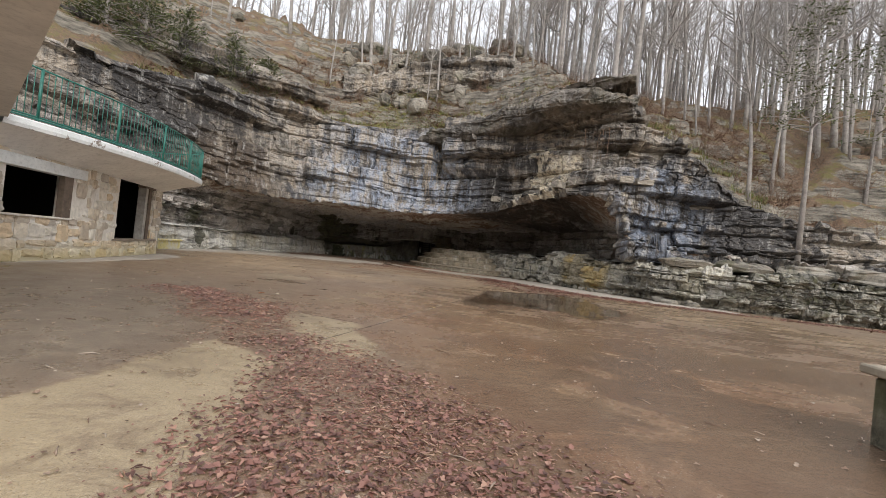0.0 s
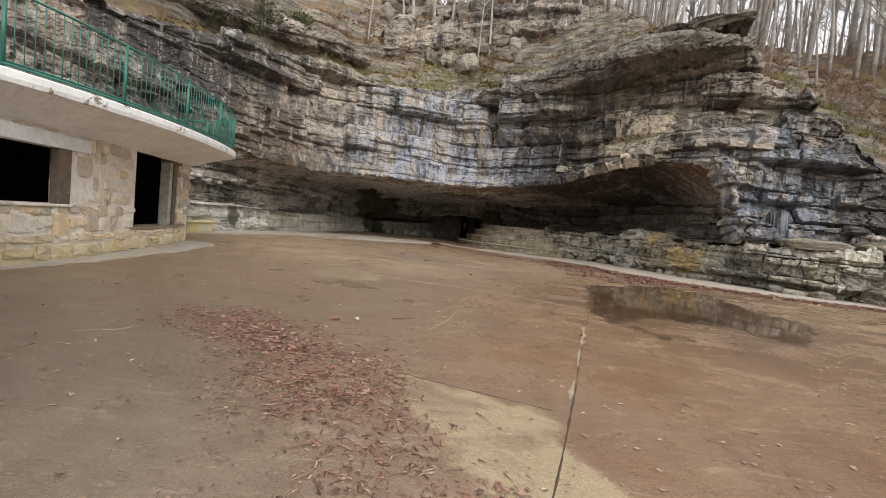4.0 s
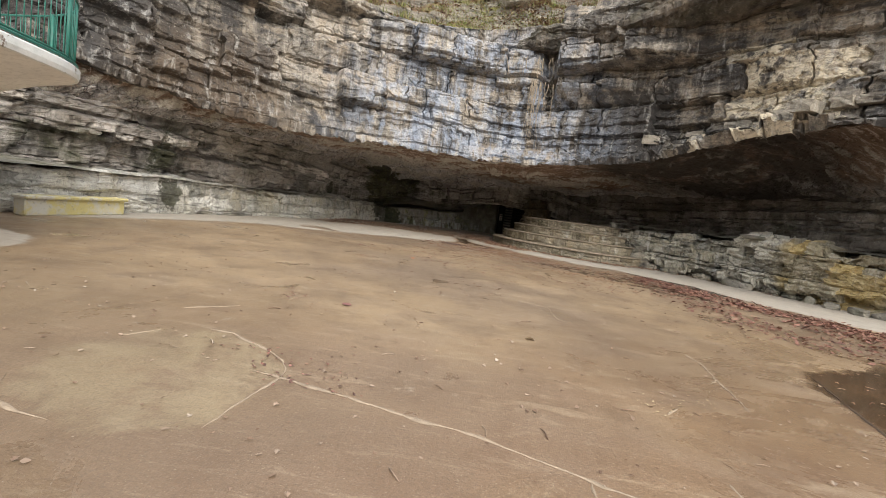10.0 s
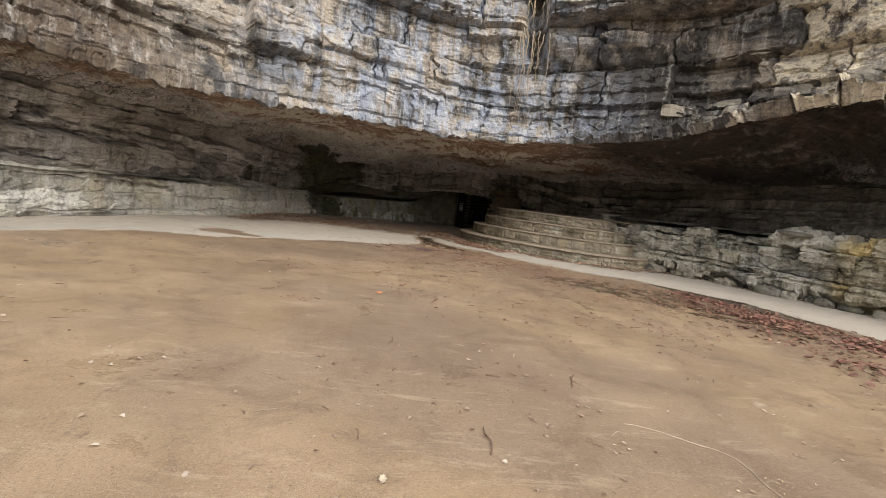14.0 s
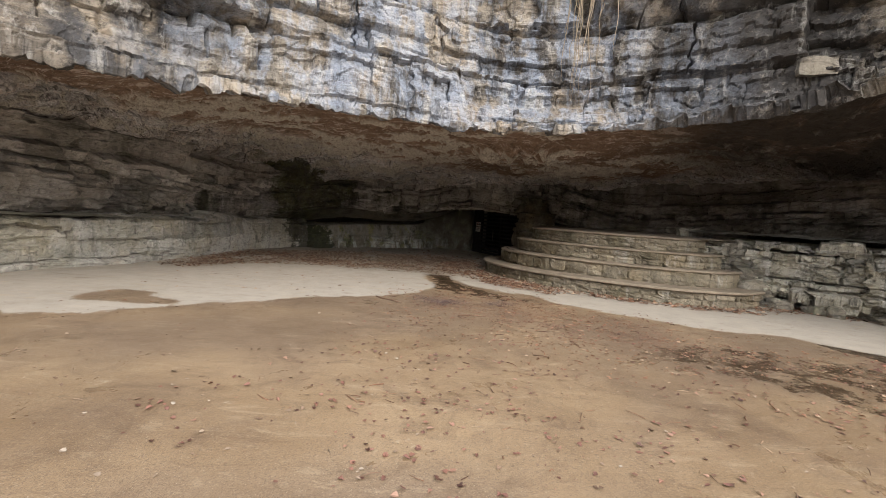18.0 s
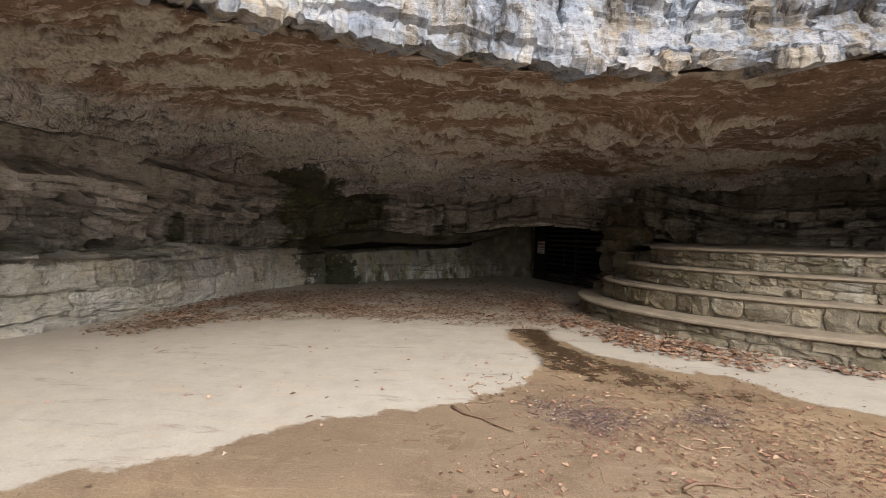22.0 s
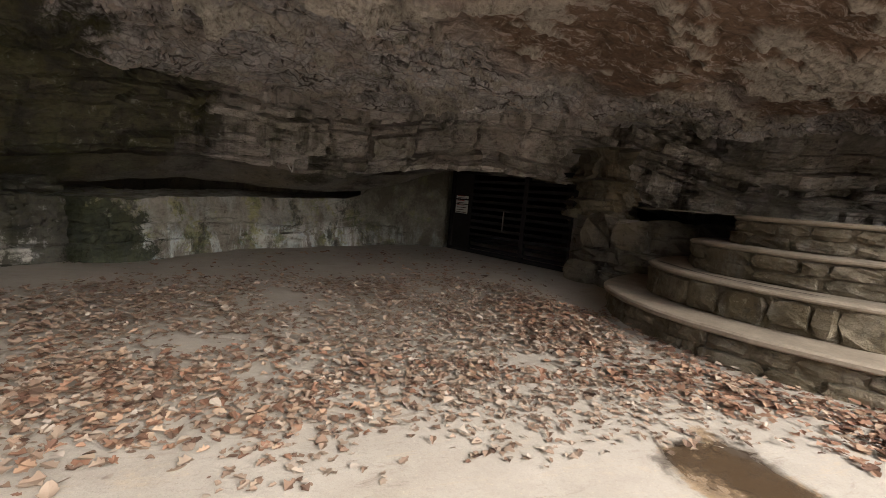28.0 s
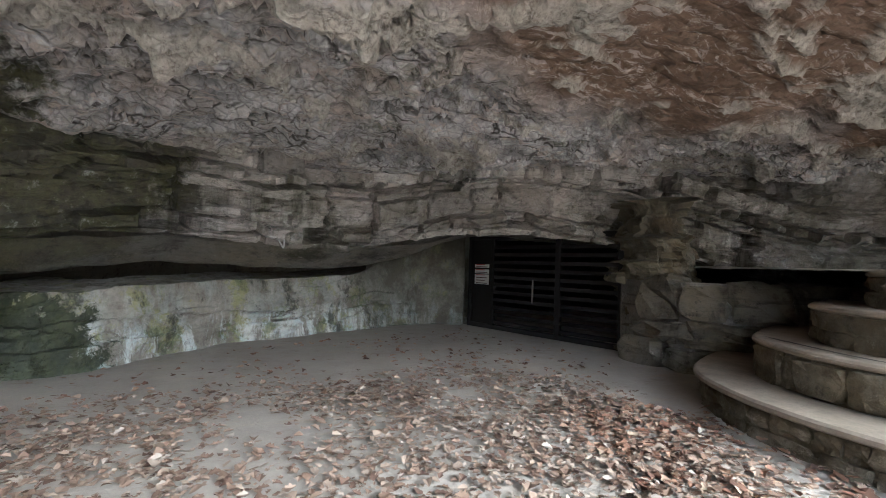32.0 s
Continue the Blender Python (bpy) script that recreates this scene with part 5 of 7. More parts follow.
    courses(tier, pts, [(z0, z0 + h * 0.5, 0.0), (z0 + h * 0.5, z1 - th, 0.0)] if i != 1 else [(z0, z1 - th, 0.0)], 0.16, 0.66, 60 + i, TSTONES, depth=0.22, push=0.02, gap=0.002, jut=0.018, rag=0.16)

# ---- pier between gate and terraces ----
M_PIER = limestone("pier_stone", (0.23, 0.205, 0.16), (0.03, 0.026, 0.018), (0.20, 0.15, 0.08), 0.45, 0.0, 0.2, 0.5, False, crazed=0.2)
pier = thing("stone_pier", "rough dark stone pier beside the gate", "pier")
PIER = [(-0.60, 39.1), (-0.78, 38.3), (-0.65, 37.5), (0.0, 36.95), (1.0, 36.6), (2.4, 36.4)]
P, T, s = path2(PIER, 80)
core = np.stack([np.column_stack([(P - np.stack([T[:, 1], -T[:, 0], 0 * T[:, 0]], 1) * 0.1)[:, :2], np.full(len(P), z)]) for z in (-0.1, 1.38)], 1)
put("core", mesh_data("core", core.reshape(-1, 3), grid_faces(len(P), 2), M_CAVE), pier)
PSTONES = [stone_mesh("stone", 80 + i, M_PIER, 0.3, 0.16) for i in range(8)]
courses(pier, PIER, [(0.0, 0.42, -0.06), (0.42, 0.78, 0.0), (0.78, 1.42, -0.02)], 0.45, 1.05, 5, PSTONES, depth=0.5, push=0.06, start=0.75, jut=0.08, rag=0.12)
JAMB = [(-0.40, 39.3), (-0.58, 38.9), (-0.66, 38.5), (-0.48, 38.15), (-0.1, 38.1), (0.5, 38.5), (1.0, 39.3)]
M_JAMB = limestone("jamb_rock", (0.19, 0.165, 0.11), (0.03, 0.026, 0.018), (0.17, 0.12, 0.06), 0.45, 0.0, 0.2, 0.6, True, crazed=0.3)
rock_sheet("wall_gate_pillar", [[(x - 0.05, y - 0.05, -0.1) for x, y in JAMB], [(x, y, 0.9) for x, y in JAMB], [(x + 0.1, y + 0.06, 1.8) for x, y in JAMB], [(x, y, 2.75) for x, y in JAMB]], 120, (24, 24, 24), 23, M_JAMB, flip=True, rough=0.2, lo=0.2, hi=0.5, bed=0.16, block=0.12, joint=0.08, length=0.5, label="brown rock pillar between the gate and the steps", category="rock face")

# ---- gate ----
gate = thing("cave_gate", "rusty black steel bar gate closing the cave passage", "gate", at=(-2.03, 42.6, 0.06), rz=math.degrees(math.atan2(39.0 - 42.6, -0.46 + 2.03)))
GW, GH = 3.93, 2.2
for k, x in enumerate((0.05, 0.78, 2.55, GW - 0.05)):
    part("post", box_bm((x, 0, GH / 2), (0.13 if k == 2 else 0.1, 0.1, GH), bevel=0.01), M_RUST, gate)
part("lintel", box_bm((GW / 2, 0, GH - 0.05), (GW, 0.12, 0.1), bevel=0.01), M_RUST, gate)
part("sill", box_bm((GW / 2, 0, 0.05), (GW, 0.12, 0.1), bevel=0.01), M_RUST, gate)
part("side_panel", box_bm((0.415, 0.02, GH / 2 - 0.02), (0.63, 0.02, GH - 0.16), bevel=0.004), M_RUST, gate, "dark rusty sheet steel panel")
for k in range(11):
    z = 0.2 + k * 0.175
    for x0, x1 in ((0.83, 2.485), (2.615, GW - 0.1)):
        bm = bmesh.new()
        add_box(bm, ((x0 + x1) / 2, 0.0, z), (x1 - x0, 0.07, 0.012))
        add_box(bm, ((x0 + x1) / 2, -0.03, z - 0.035), (x1 - x0, 0.012, 0.07))
        part("bar", bm, M_RUST, gate)
part("handle", box_bm((1.95, -0.06, 0.95), (0.035, 0.03, 0.5), bevel=0.006), plain("worn_steel", (0.16, 0.14, 0.12), 0.5, 0.5), gate, "worn steel pull bar")
M_INK = plain("sign_ink", (0.10, 0.05, 0.05), 0.8, 0, 0.1, 8)
M_RED = plain("sign_red", (0.35, 0.05, 0.04), 0.7, 0, 0.1, 8)
for z, h, mat, bars in ((1.42, 0.10, M_PAPER, 2), (1.28, 0.12, M_PAPER, 2), (1.02, 0.26, M_PAPER, 4)):
    sign = thing("gate_sign", "small weathered white notice with dark lines of print on the gate", "sign", "notices on the gate")
    sign.matrix_basis = gate.matrix_basis @ pose(0.42, -0.012, z)
    part("panel", box_bm((0, 0, h / 2), (0.46, 0.012, h - 0.02), bevel=0.002), mat, sign)
    for q in range(bars):
        part("print_line", box_bm((0.0 - 0.04 * (q % 2), -0.008, h * (q + 0.6) / bars), (0.36 - 0.08 * (q % 2), 0.006, 0.018)), M_RED if q == bars - 1 else M_INK, sign)

# ---- stone house with balcony ----
house = thing("stone_house", "derelict pale fieldstone house with a curved white balcony slab", "house")
Pf, Tf, Sf = path2(FRONT, 400)


def s_at(y):
    return float(np.interp(y, Pf[:, 1], Sf))


HOLES = [(s_at(9.75), s_at(11.75), 1.05, 2.12), (s_at(14.05), s_at(16.9), 0.56, 2.5)]


def strip(points_s, z0, z1, d0, d1):
    """A solid piece of the front wall between two arc lengths."""
    a, b = points_s
    q = np.linspace(a, b, max(2, int((b - a) / 0.25) + 2))
    X = np.stack([np.interp(q, Sf, Pf[:, k]) for k in range(2)], 1)
    Tq = np.stack([np.interp(q, Sf, Tf[:, k]) for k in range(2)], 1)
    Nq = np.stack([Tq[:, 1], -Tq[:, 0]], 1)
    ring = [(d0, z0), (d0, z1), (d1, z1), (d1, z0)]
    G = np.stack([np.column_stack([X + Nq * d, np.full(len(q), z)]) for d, z in ring], 1)
    n = len(q)
    F = [(i * 4 + j, i * 4 + (j + 1) % 4, (i + 1) * 4 + (j + 1) % 4, (i + 1) * 4 + j) for i in range(n - 1) for j in range(4)]
    F += [(0, 3, 2, 1), tuple((n - 1) * 4 + j for j in range(4))]
    return G.reshape(-1, 3), F


def house_stone():
    n = Nodes("fieldstone", 0.9)
    c = n.ramp(n.random(), (0.0, (0.74, 0.68, 0.57)), (0.3, (0.84, 0.80, 0.71)), (0.48, (0.74, 0.58, 0.38)), (0.66, (0.52, 0.48, 0.42)), (0.82, (0.62, 0.51, 0.37)), (1.0, (0.82, 0.74, 0.60)))
    c = n.mix(n.ramp(n.noise(7, 6, 0.7), (0.35, 0.55), (0.6, 0.0)), c, n.mix(0.5, c, 0.05))
    low = n.math("MULTIPLY", n.ramp(n.math("ADD", n.axis(2), n.math("MULTIPLY", n.noise(2.5, 4), 0.5)), (0.35, 1.0), (0.75, 0.0)), 0.55)
    c = n.mix(low, c, (0.52, 0.42, 0.17))
    return n.done(c, 0.9, n.noise(18, 5), 0.03, 0.8)


M_HSTONE = house_stone()


def plaster():
    n = Nodes("pale_mortar", 0.95)
    c = n.mix(n.ramp(n.noise(2.0, 7, 0.75), (0.35, 0.0), (0.6, 1.0)), (0.64, 0.595, 0.52), (0.84, 0.80, 0.73))
    c = n.mix(n.ramp(n.noise(1.0, 6, 0.7, n.stretch((3, 3, 0.6))), (0.34, 0.6), (0.45, 0.0)), c, (0.38, 0.33, 0.26))
    low = n.math("MULTIPLY", n.ramp(n.math("ADD", n.axis(2), n.math("MULTIPLY", n.noise(2.5, 4), 0.5)), (0.35, 1.0), (0.8, 0.0)), 0.6)
    c = n.mix(low, c, (0.54, 0.44, 0.18))
    return n.done(c, 0.95, n.noise(14, 6, 0.75), 0.03, 0.9)


M_HMORTAR = plaster()
M_WOOD = plain("grey_weathered_wood", (0.17, 0.13, 0.10), 0.9, 0, 0.4, 7)
TOPZ = 2.46
bag = Bag()
for (a, b), z0, z1 in (((0, HOLES[0][0]), -0.05, TOPZ), ((HOLES[0][0], HOLES[0][1]), -0.05, HOLES[0][2]), ((HOLES[0][0], HOLES[0][1]), HOLES[0][3], TOPZ), ((HOLES[0][1], HOLES[1][0]), -0.05, TOPZ), ((HOLES[1][0], HOLES[1][1]), -0.05, HOLES[1][2] - 0.06), ((HOLES[1][1], Sf[-1]), -0.05, TOPZ + 0.1)):
    bag.add(*strip((a, b), z0, z1, -0.35, 0.0))
fw = put("wall", bag.mesh("wall", M_HMORTAR, False), house, "pale mortared fieldstone front wall")
HST = [stone_mesh("stone", 120 + i, M_HSTONE, 0.3, 0.13) for i in range(12)]


def hole(sv, z, pad=0.1):
    return any(a - pad < sv < b + pad and c - pad * 0.5 < z < d + pad for a, b, c, d in HOLES)


FP = [(p[0], p[1]) for p in Pf[::8]] + [tuple(Pf[-1][:2])]
rs = random.Random(63)
courses(fw, FP, [(0.02, 0.3, 0), (0.3, 0.52, 0), (0.52, 0.86, 0), (0.86, 1.06, 0), (1.06, 1.4, 0), (1.4, 1.66, 0), (1.66, 2.0, 0), (2.0, 2.2, 0), (2.2, 2.44, 0)], 0.16, 0.6, 9, HST, depth=0.12, push=0.04, start=s_at(7.2), gap=0.022, jut=0.012, rag=0.35, skip=lambda sv, z: hole(sv, z, 0.02 if sv > s_at(16.5) else 0.1) or rs.random() < (0.02 if sv > s_at(16.7) - 0.2 else 0.2 if z > 1.1 else 0.06))
courses(fw, [(-11.64, 16.8), (-11.46, 16.84), (-11.30, 16.9), (-11.27, 17.02)], [(0.6, 0.86, 0), (0.86, 1.06, 0), (1.06, 1.4, 0), (1.4, 1.66, 0), (1.66, 2.0, 0), (2.0, 2.2, 0), (2.2, 2.44, 0)], 0.14, 0.3, 19, HST, depth=0.12, push=0.035, gap=0.02, jut=0.01, rag=0.3)
SIDE = [(-11.45, 17.6), (-13.4, 18.1), (-16.8, 18.6)]
Ps, Ts, Ss = path2(SIDE, 30)
G = np.stack([np.column_stack([(Ps + np.stack([-Ts[:, 1], Ts[:, 0], 0 * Ts[:, 0]], 1) * d)[:, :2], np.full(len(Ps), z)]) for d, z in ((-0.02, -0.05), (-0.02, 2.6), (0.32, 2.6), (0.32, -0.05))], 1)
sw = put("side_wall", mesh_data("side_wall", G.reshape(-1, 3), grid_faces(30, 4), M_HMORTAR, False), house, "fieldstone side wall")
# Shell behind the openings, coloured black in place of indoor shade.
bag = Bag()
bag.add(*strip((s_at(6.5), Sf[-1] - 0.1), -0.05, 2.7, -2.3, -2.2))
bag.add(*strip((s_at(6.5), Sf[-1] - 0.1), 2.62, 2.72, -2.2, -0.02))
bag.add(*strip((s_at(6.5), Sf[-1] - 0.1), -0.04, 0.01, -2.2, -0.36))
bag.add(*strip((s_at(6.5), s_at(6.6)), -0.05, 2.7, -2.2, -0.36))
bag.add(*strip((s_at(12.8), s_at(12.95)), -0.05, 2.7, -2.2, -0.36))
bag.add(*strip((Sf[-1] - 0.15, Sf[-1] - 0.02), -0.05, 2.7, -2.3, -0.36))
put("interior", bag.mesh("interior", M_UNLIT, False), house, "near-black shell standing for the unlit empty interior")


def at_front(y, d, z, rz=0):
    sv = s_at(y)
    p = [float(np.interp(sv, Sf, Pf[:, k])) for k in range(2)]
    t = [float(np.interp(sv, Sf, Tf[:, k])) for k in range(2)]
    return pose(p[0] + t[1] * d, p[1] - t[0] * d, z, 0, 0, math.degrees(math.atan2(t[1], t[0])) + rz)


def on_front(name, y, d, z, size, mat, label="", bevel=0.012):
    ob = part(name, box_bm((0, 0, 0), size, bevel=bevel), mat, house, label)
    ob.matrix_basis = at_front(y, d, z)
    return ob


on_front("lintel", 10.75, -0.08, 2.24, (2.9, 0.3, 0.26), M_WHITE, "white painted sloping lintel panel")
on_front("window_post", 11.58, -0.03, 1.58, (0.32, 0.16, 1.08), M_WOOD, "rotted grey timber post")
on_front("window_sill", 10.7, -0.12, 1.05, (2.1, 0.4, 0.05), M_HMORTAR)
bag = Bag()
bag.add(*strip((HOLES[1][0] - 0.05, HOLES[1][1] + 0.35), HOLES[1][2] - 0.06, HOLES[1][2], -0.38, 0.07))
put("counter_sill", bag.mesh("counter_sill", M_CAP, False), house, "worn concrete counter sill")
on_front("door_post", 16.15, -0.12, 1.5, (0.2, 0.26, 1.95), plain("greyed_timber", (0.42, 0.395, 0.36), 0.9, 0, 0.4, 6), "greyed flaking timber post")
on_front("door_post", 16.6, -0.14, 1.5, (0.26, 0.2, 1.95), M_WOOD, "bare split timber post")
on_front("door_post", 14.12, -0.16, 1.5, (0.12, 0.3, 1.95), M_HMORTAR)
on_front("header", 16.4, -0.1, 2.46, (0.95, 0.26, 0.16), M_WOOD, "dark broken timber header")
# balcony slab with sloping underside
EDGE = [(-9.35, 9.0), (-9.05, 10.8), (-9.0, 12.8), (-9.2, 14.6), (-9.55, 16.3), (-10.05, 17.7), (-10.9, 18.5), (-12.2, 18.9), (-14, 19.1)]
INNER = [(-9.85, 9.0), (-10.0, 10.8), (-10.35, 12.8), (-10.72, 14.6), (-11.1, 16.2), (-11.4, 17.5), (-11.6, 17.75), (-12.4, 18.0), (-14, 18.3)]
Pe, Te, Se = path2(EDGE, 160)
Pi, Ti, Si = path2(INNER, 160)
No = np.stack([Te[:, 1], -Te[:, 0], 0 * Te[:, 0]], 1)
rag = 0.012 * fbm(Pe[:, 0] * 3, Pe[:, 1] * 3, Pe[:, 0] * 0, 4)
lay = lambda P_, d, z: np.column_stack([(P_ + No * d)[:, :2], np.full(len(P_), 1.0) * z])
mid = Pi * 0.45 + Pe * 0.55
G = np.stack([lay(Pi, 0, 2.44), lay(mid, 0, 2.70), lay(Pe, -0.05, 2.84 + rag)], 1)
put("soffit", mesh_data("soffit", G.reshape(-1, 3), grid_faces(160, 3)[:, ::-1], M_SOFFIT), house, "cream flaking plaster underside")
G = np.stack([lay(Pe, -0.05, 2.84 + rag), lay(Pe, 0.0, 2.85 + rag), lay(Pe, 0.02, 2.92), lay(Pe, 0.02, 3.02), lay(Pe, -0.02, 3.05), lay(Pe, -0.3, 3.05), lay(Pi, -0.6, 3.05)], 1)
put("fascia", mesh_data("fascia", G.reshape(-1, 3), grid_faces(160, 7)[:, ::-1], M_FASCIA, False), house, "weathered white balcony edge with rust stains")
put("rail_foot", Bag.mesh((lambda b: (b.add(*tube(lay(Pe, -0.03, 3.09), 0.022, 6)), b)[1])(Bag()), "rail_foot", M_GREEN), house, "green painted bottom rail")
railing = thing("railing", "", "")
railing.parent = house
railing["label"] = "green painted iron balcony railing"
for z in (3.14, 4.15):
    b = Bag()
    b.add(*tube(lay(Pe, -0.06, z), 0.02, 6))
    put("rail", b.mesh("rail", M_GREEN), railing)
bar_me = (lambda b: (b.add(*tube([(0, 0, 0), (0, 0, 1.02)], 0.0085, 5)), b.mesh("baluster", M_GREEN))[1])(Bag())
post_me = (lambda b: (b.add(*tube([(0, 0, 0), (0, 0, 1.12)], 0.03, 8)), b.mesh("post", M_GREEN))[1])(Bag())
q = 0.12
while q < Se[-1] - 0.5:
    p = [float(np.interp(q, Se, (Pe - No * 0.06)[:, k])) for k in range(2)]
    if int(q / 0.135) % 15 == 4:
        put("post", post_me, railing, "", pose(p[0], p[1], 3.05))
    else:
        put("baluster", bar_me, railing, "", pose(p[0], p[1], 3.13))
    q += 0.135
# the flat canopy before the house
can = thing("canopy", "", "")
can.parent = house
can["label"] = "flat grey concrete canopy with a stained underside"
bm = bmesh.new()
ring = [(-9.3, 9.05), (-3.2, 3.2), (-4.7, 1.7), (-10.3, 6.4), (-10.3, 9.3)]
lo_ = [bm.verts.new((x, y, 2.96)) for x, y in ring]
hi_ = [bm.verts.new((x, y, 3.22)) for x, y in ring]
bm.faces.new(lo_[::-1])
bm.faces.new(hi_)
for i in range(len(ring)):
    bm.faces.new((lo_[i], lo_[(i + 1) % len(ring)], hi_[(i + 1) % len(ring)], hi_[i]))
bmesh.ops.recalc_face_normals(bm, faces=bm.faces)
part("slab", bm, M_CANOPY, can)
part("post", box_bm((-9.3, 6.6, 1.48), (0.3, 0.3, 2.98), bevel=0.02), M_HMORTAR, can, "square mortared stone post")

# ---- bench and low wall ----
bench = thing("stone_bench", "low bench with flaking yellow paint along the stone wall", "bench", at=(-13.55, 21.3, 0.0), rz=92)
part("seat", box_bm((0, 0, 0.44), (3.0, 0.42, 0.09), bevel=0.025), M_YELLOW, bench)
part("front", box_bm((0, 0.03, 0.2), (2.9, 0.3, 0.4), bevel=0.02), M_YELLOW, bench)
low = thing("garden_wall", "low mossy stone wall with a concrete cap", "wall", at=(3.15, 3.9, 0), rz=-8)
part("cap", box_bm((1.5, -0.75, 0.62), (3.2, 1.6, 0.08), bevel=0.015), plain("mossy_cap_concrete", (0.33, 0.285, 0.215), 0.9, 0, 0.35, 4), low)
M_MOSSY = limestone("mossy_wall_stone", (0.30, 0.27, 0.19), (0.04, 0.04, 0.025), (0.24, 0.20, 0.10), 0.45, 0.0, 0.9, 0.5, False, crazed=0.2)
lw = part("body", box_bm((1.5, -0.75, 0.28), (3.06, 1.46, 0.6), bevel=0.03), M_MOSSY, low, "mossy mortared stone body")
LSTONES = [stone_mesh("stone", 160 + i, M_MOSSY, 0.2, 0.06) for i in range(5)]
rr = random.Random(4)
for fx0, fy0, ang, ln in ((0.02, -0.07, 0, 2.9), (0.03, -1.45, 90, 1.4)):
    for z in (0.1, 0.29, 0.47):
        a = 0.0
        while a < ln - 0.15:
            w_ = rr.uniform(0.25, 0.5)
            d = Matrix.Translation((fx0, fy0, 0)) @ pose(0, 0, 0, 0, 0, ang) @ Matrix.Translation((a + w_ / 2, 0.03, z)) @ pose(0, 0, 0, 0, 0, 180 if ang == 0 else 180)
            put("stone", rr.choice(LSTONES), lw, "", d @ Matrix.Diagonal((w_ - 0.02, 0.07, 0.17, 1)))
            a += w_


# ---- cap rock, slabs and boulders on the cliff ----
from mathutils.bvhtree import BVHTree


def tree_of(ob):
    me = ob.data
    return BVHTree.FromPolygons([v.co[:] for v in me.vertices], [p.vertices[:] for p in me.polygons])


HILL_TREE, CLIFF_TREE = tree_of(hill), tree_of(cliff)


def hill_z(x, y):
    hit = HILL_TREE.ray_cast(Vector((x, y, 60)), Vector((0, 0, -1)))
    return hit[0].z if hit[0] is not None else None


def boulder_mesh(name, seed, mat, flat=1.0):
    r = random.Random(seed)
    bm = bmesh.new()
    bmesh.ops.create_cube(bm, size=1.0)
    bmesh.ops.subdivide_edges(bm, edges=bm.edges[:], cuts=5, use_grid_fill=True)
    o = Vector((r.uniform(-50, 50), r.uniform(-50, 50), r.uniform(-50, 50)))
    for v in bm.verts:
        c = v.co.copy()
        layer = math.floor((c.z + 0.5) * 4)
        step = 0.10 * (noise.noise(Vector((layer * 3.1, seed * 1.7, 0)))) + 0.05 * noise.noise(Vector((c.x * 3, c.y * 3, layer * 5.0)) + o)
        k = 1.0 - 0.12 * sum(abs(abs(a) - 0.5) < 1e-4 for a in c[:2] + (c[2],)) * 0.5
        ball = c.normalized() * 0.62
        c = c.lerp(ball, 0.45)
        v.co = Vector((c.x * (k + step), c.y * (k + step), c.z * k)) + 0.2 * Vector(noise.noise_vector(c * 1.6 + o)) + 0.07 * Vector(noise.noise_vector(c * 3.4 + o)) + 0.03 * Vector(noise.noise_vector(c * 7 + o))
    me = bpy.data.meshes.new(name)
    bm.to_mesh(me)
    bm.free()
    me.materials.append(mat)
    return me


M_ROCK = limestone("loose_limestone", (0.42, 0.39, 0.33), (0.05, 0.05, 0.05), (0.38, 0.30, 0.19), 0.4, 0.0, 0.45, 0.3, False)
ROCKS = [boulder_mesh("boulder", i, M_ROCK) for i in range(9)]


def rock_band(name, line, thick_of, out, mat, nu, label, seed, **opt):
    """A massive bed standing out from the cliff: a closed band with an underside, front and top."""
    opt = opt or dict(bed=0.12, block=0.12, joint=0.07, length=1.6, lo=0.3, hi=0.7)
    L = np.array(line, float)
    n = len(L)
    th = np.array([thick_of[i] for i in range(n)])
    o = np.array([out[i] for i in range(n)])
    T = np.gradient(L[:, :2], axis=0)
    T /= np.linalg.norm(T, axis=1, keepdims=True)
    R = np.stack([T[:, 1], -T[:, 0]], 1)
    ring = [(-1.2, 0.15), (0.55, 0.0), (1.0, 0.22), (1.0, 0.55), (0.9, 0.8), (0.55, 1.0), (-1.6, 1.05)]
    curves = [[(L[i, 0] + R[i, 0] * o[i] * a if a > 0 else L[i, 0] + R[i, 0] * a, L[i, 1] + R[i, 1] * o[i] * a if a > 0 else L[i, 1] + R[i, 1] * a, L[i, 2] + th[i] * b) for i in range(n)] for a, b in ring]
    return rock_sheet(name, curves, nu, (12, 8, 12, 10, 6, 8), seed, mat, rough=0.22, **opt, label=label, category="rock face")


M_CAPROCK = limestone("cap_limestone", (0.25, 0.225, 0.195), (0.04, 0.036, 0.034), (0.34, 0.27, 0.19), 0.5, 0.0, 0.2, 0.4, lime=0.3)
MASSIVE = dict(bed=0.10, block=0.08, joint=0.05, length=2.6, lo=0.6, hi=1.3)
cap = rock_band("wall_cap_rock", [(-2.4, 31.6, 8.9), (-0.6, 31.0, 8.9), (1.4, 30.1, 8.9), (3.2, 28.7, 9.0), (4.8, 27.2, 9.2), (6.3, 25.5, 9.4), (7.8, 24.2, 9.5), (9.4, 23.6, 9.8)], (0.5, 1.1, 1.4, 1.7, 1.8, 1.7, 1.35, 0.5), (0.5, 0.9, 1.2, 1.4, 1.7, 2.0, 2.2, 1.4), M_CAPROCK, 420, "massive dark overhanging limestone cap bed", 31, **MASSIVE)
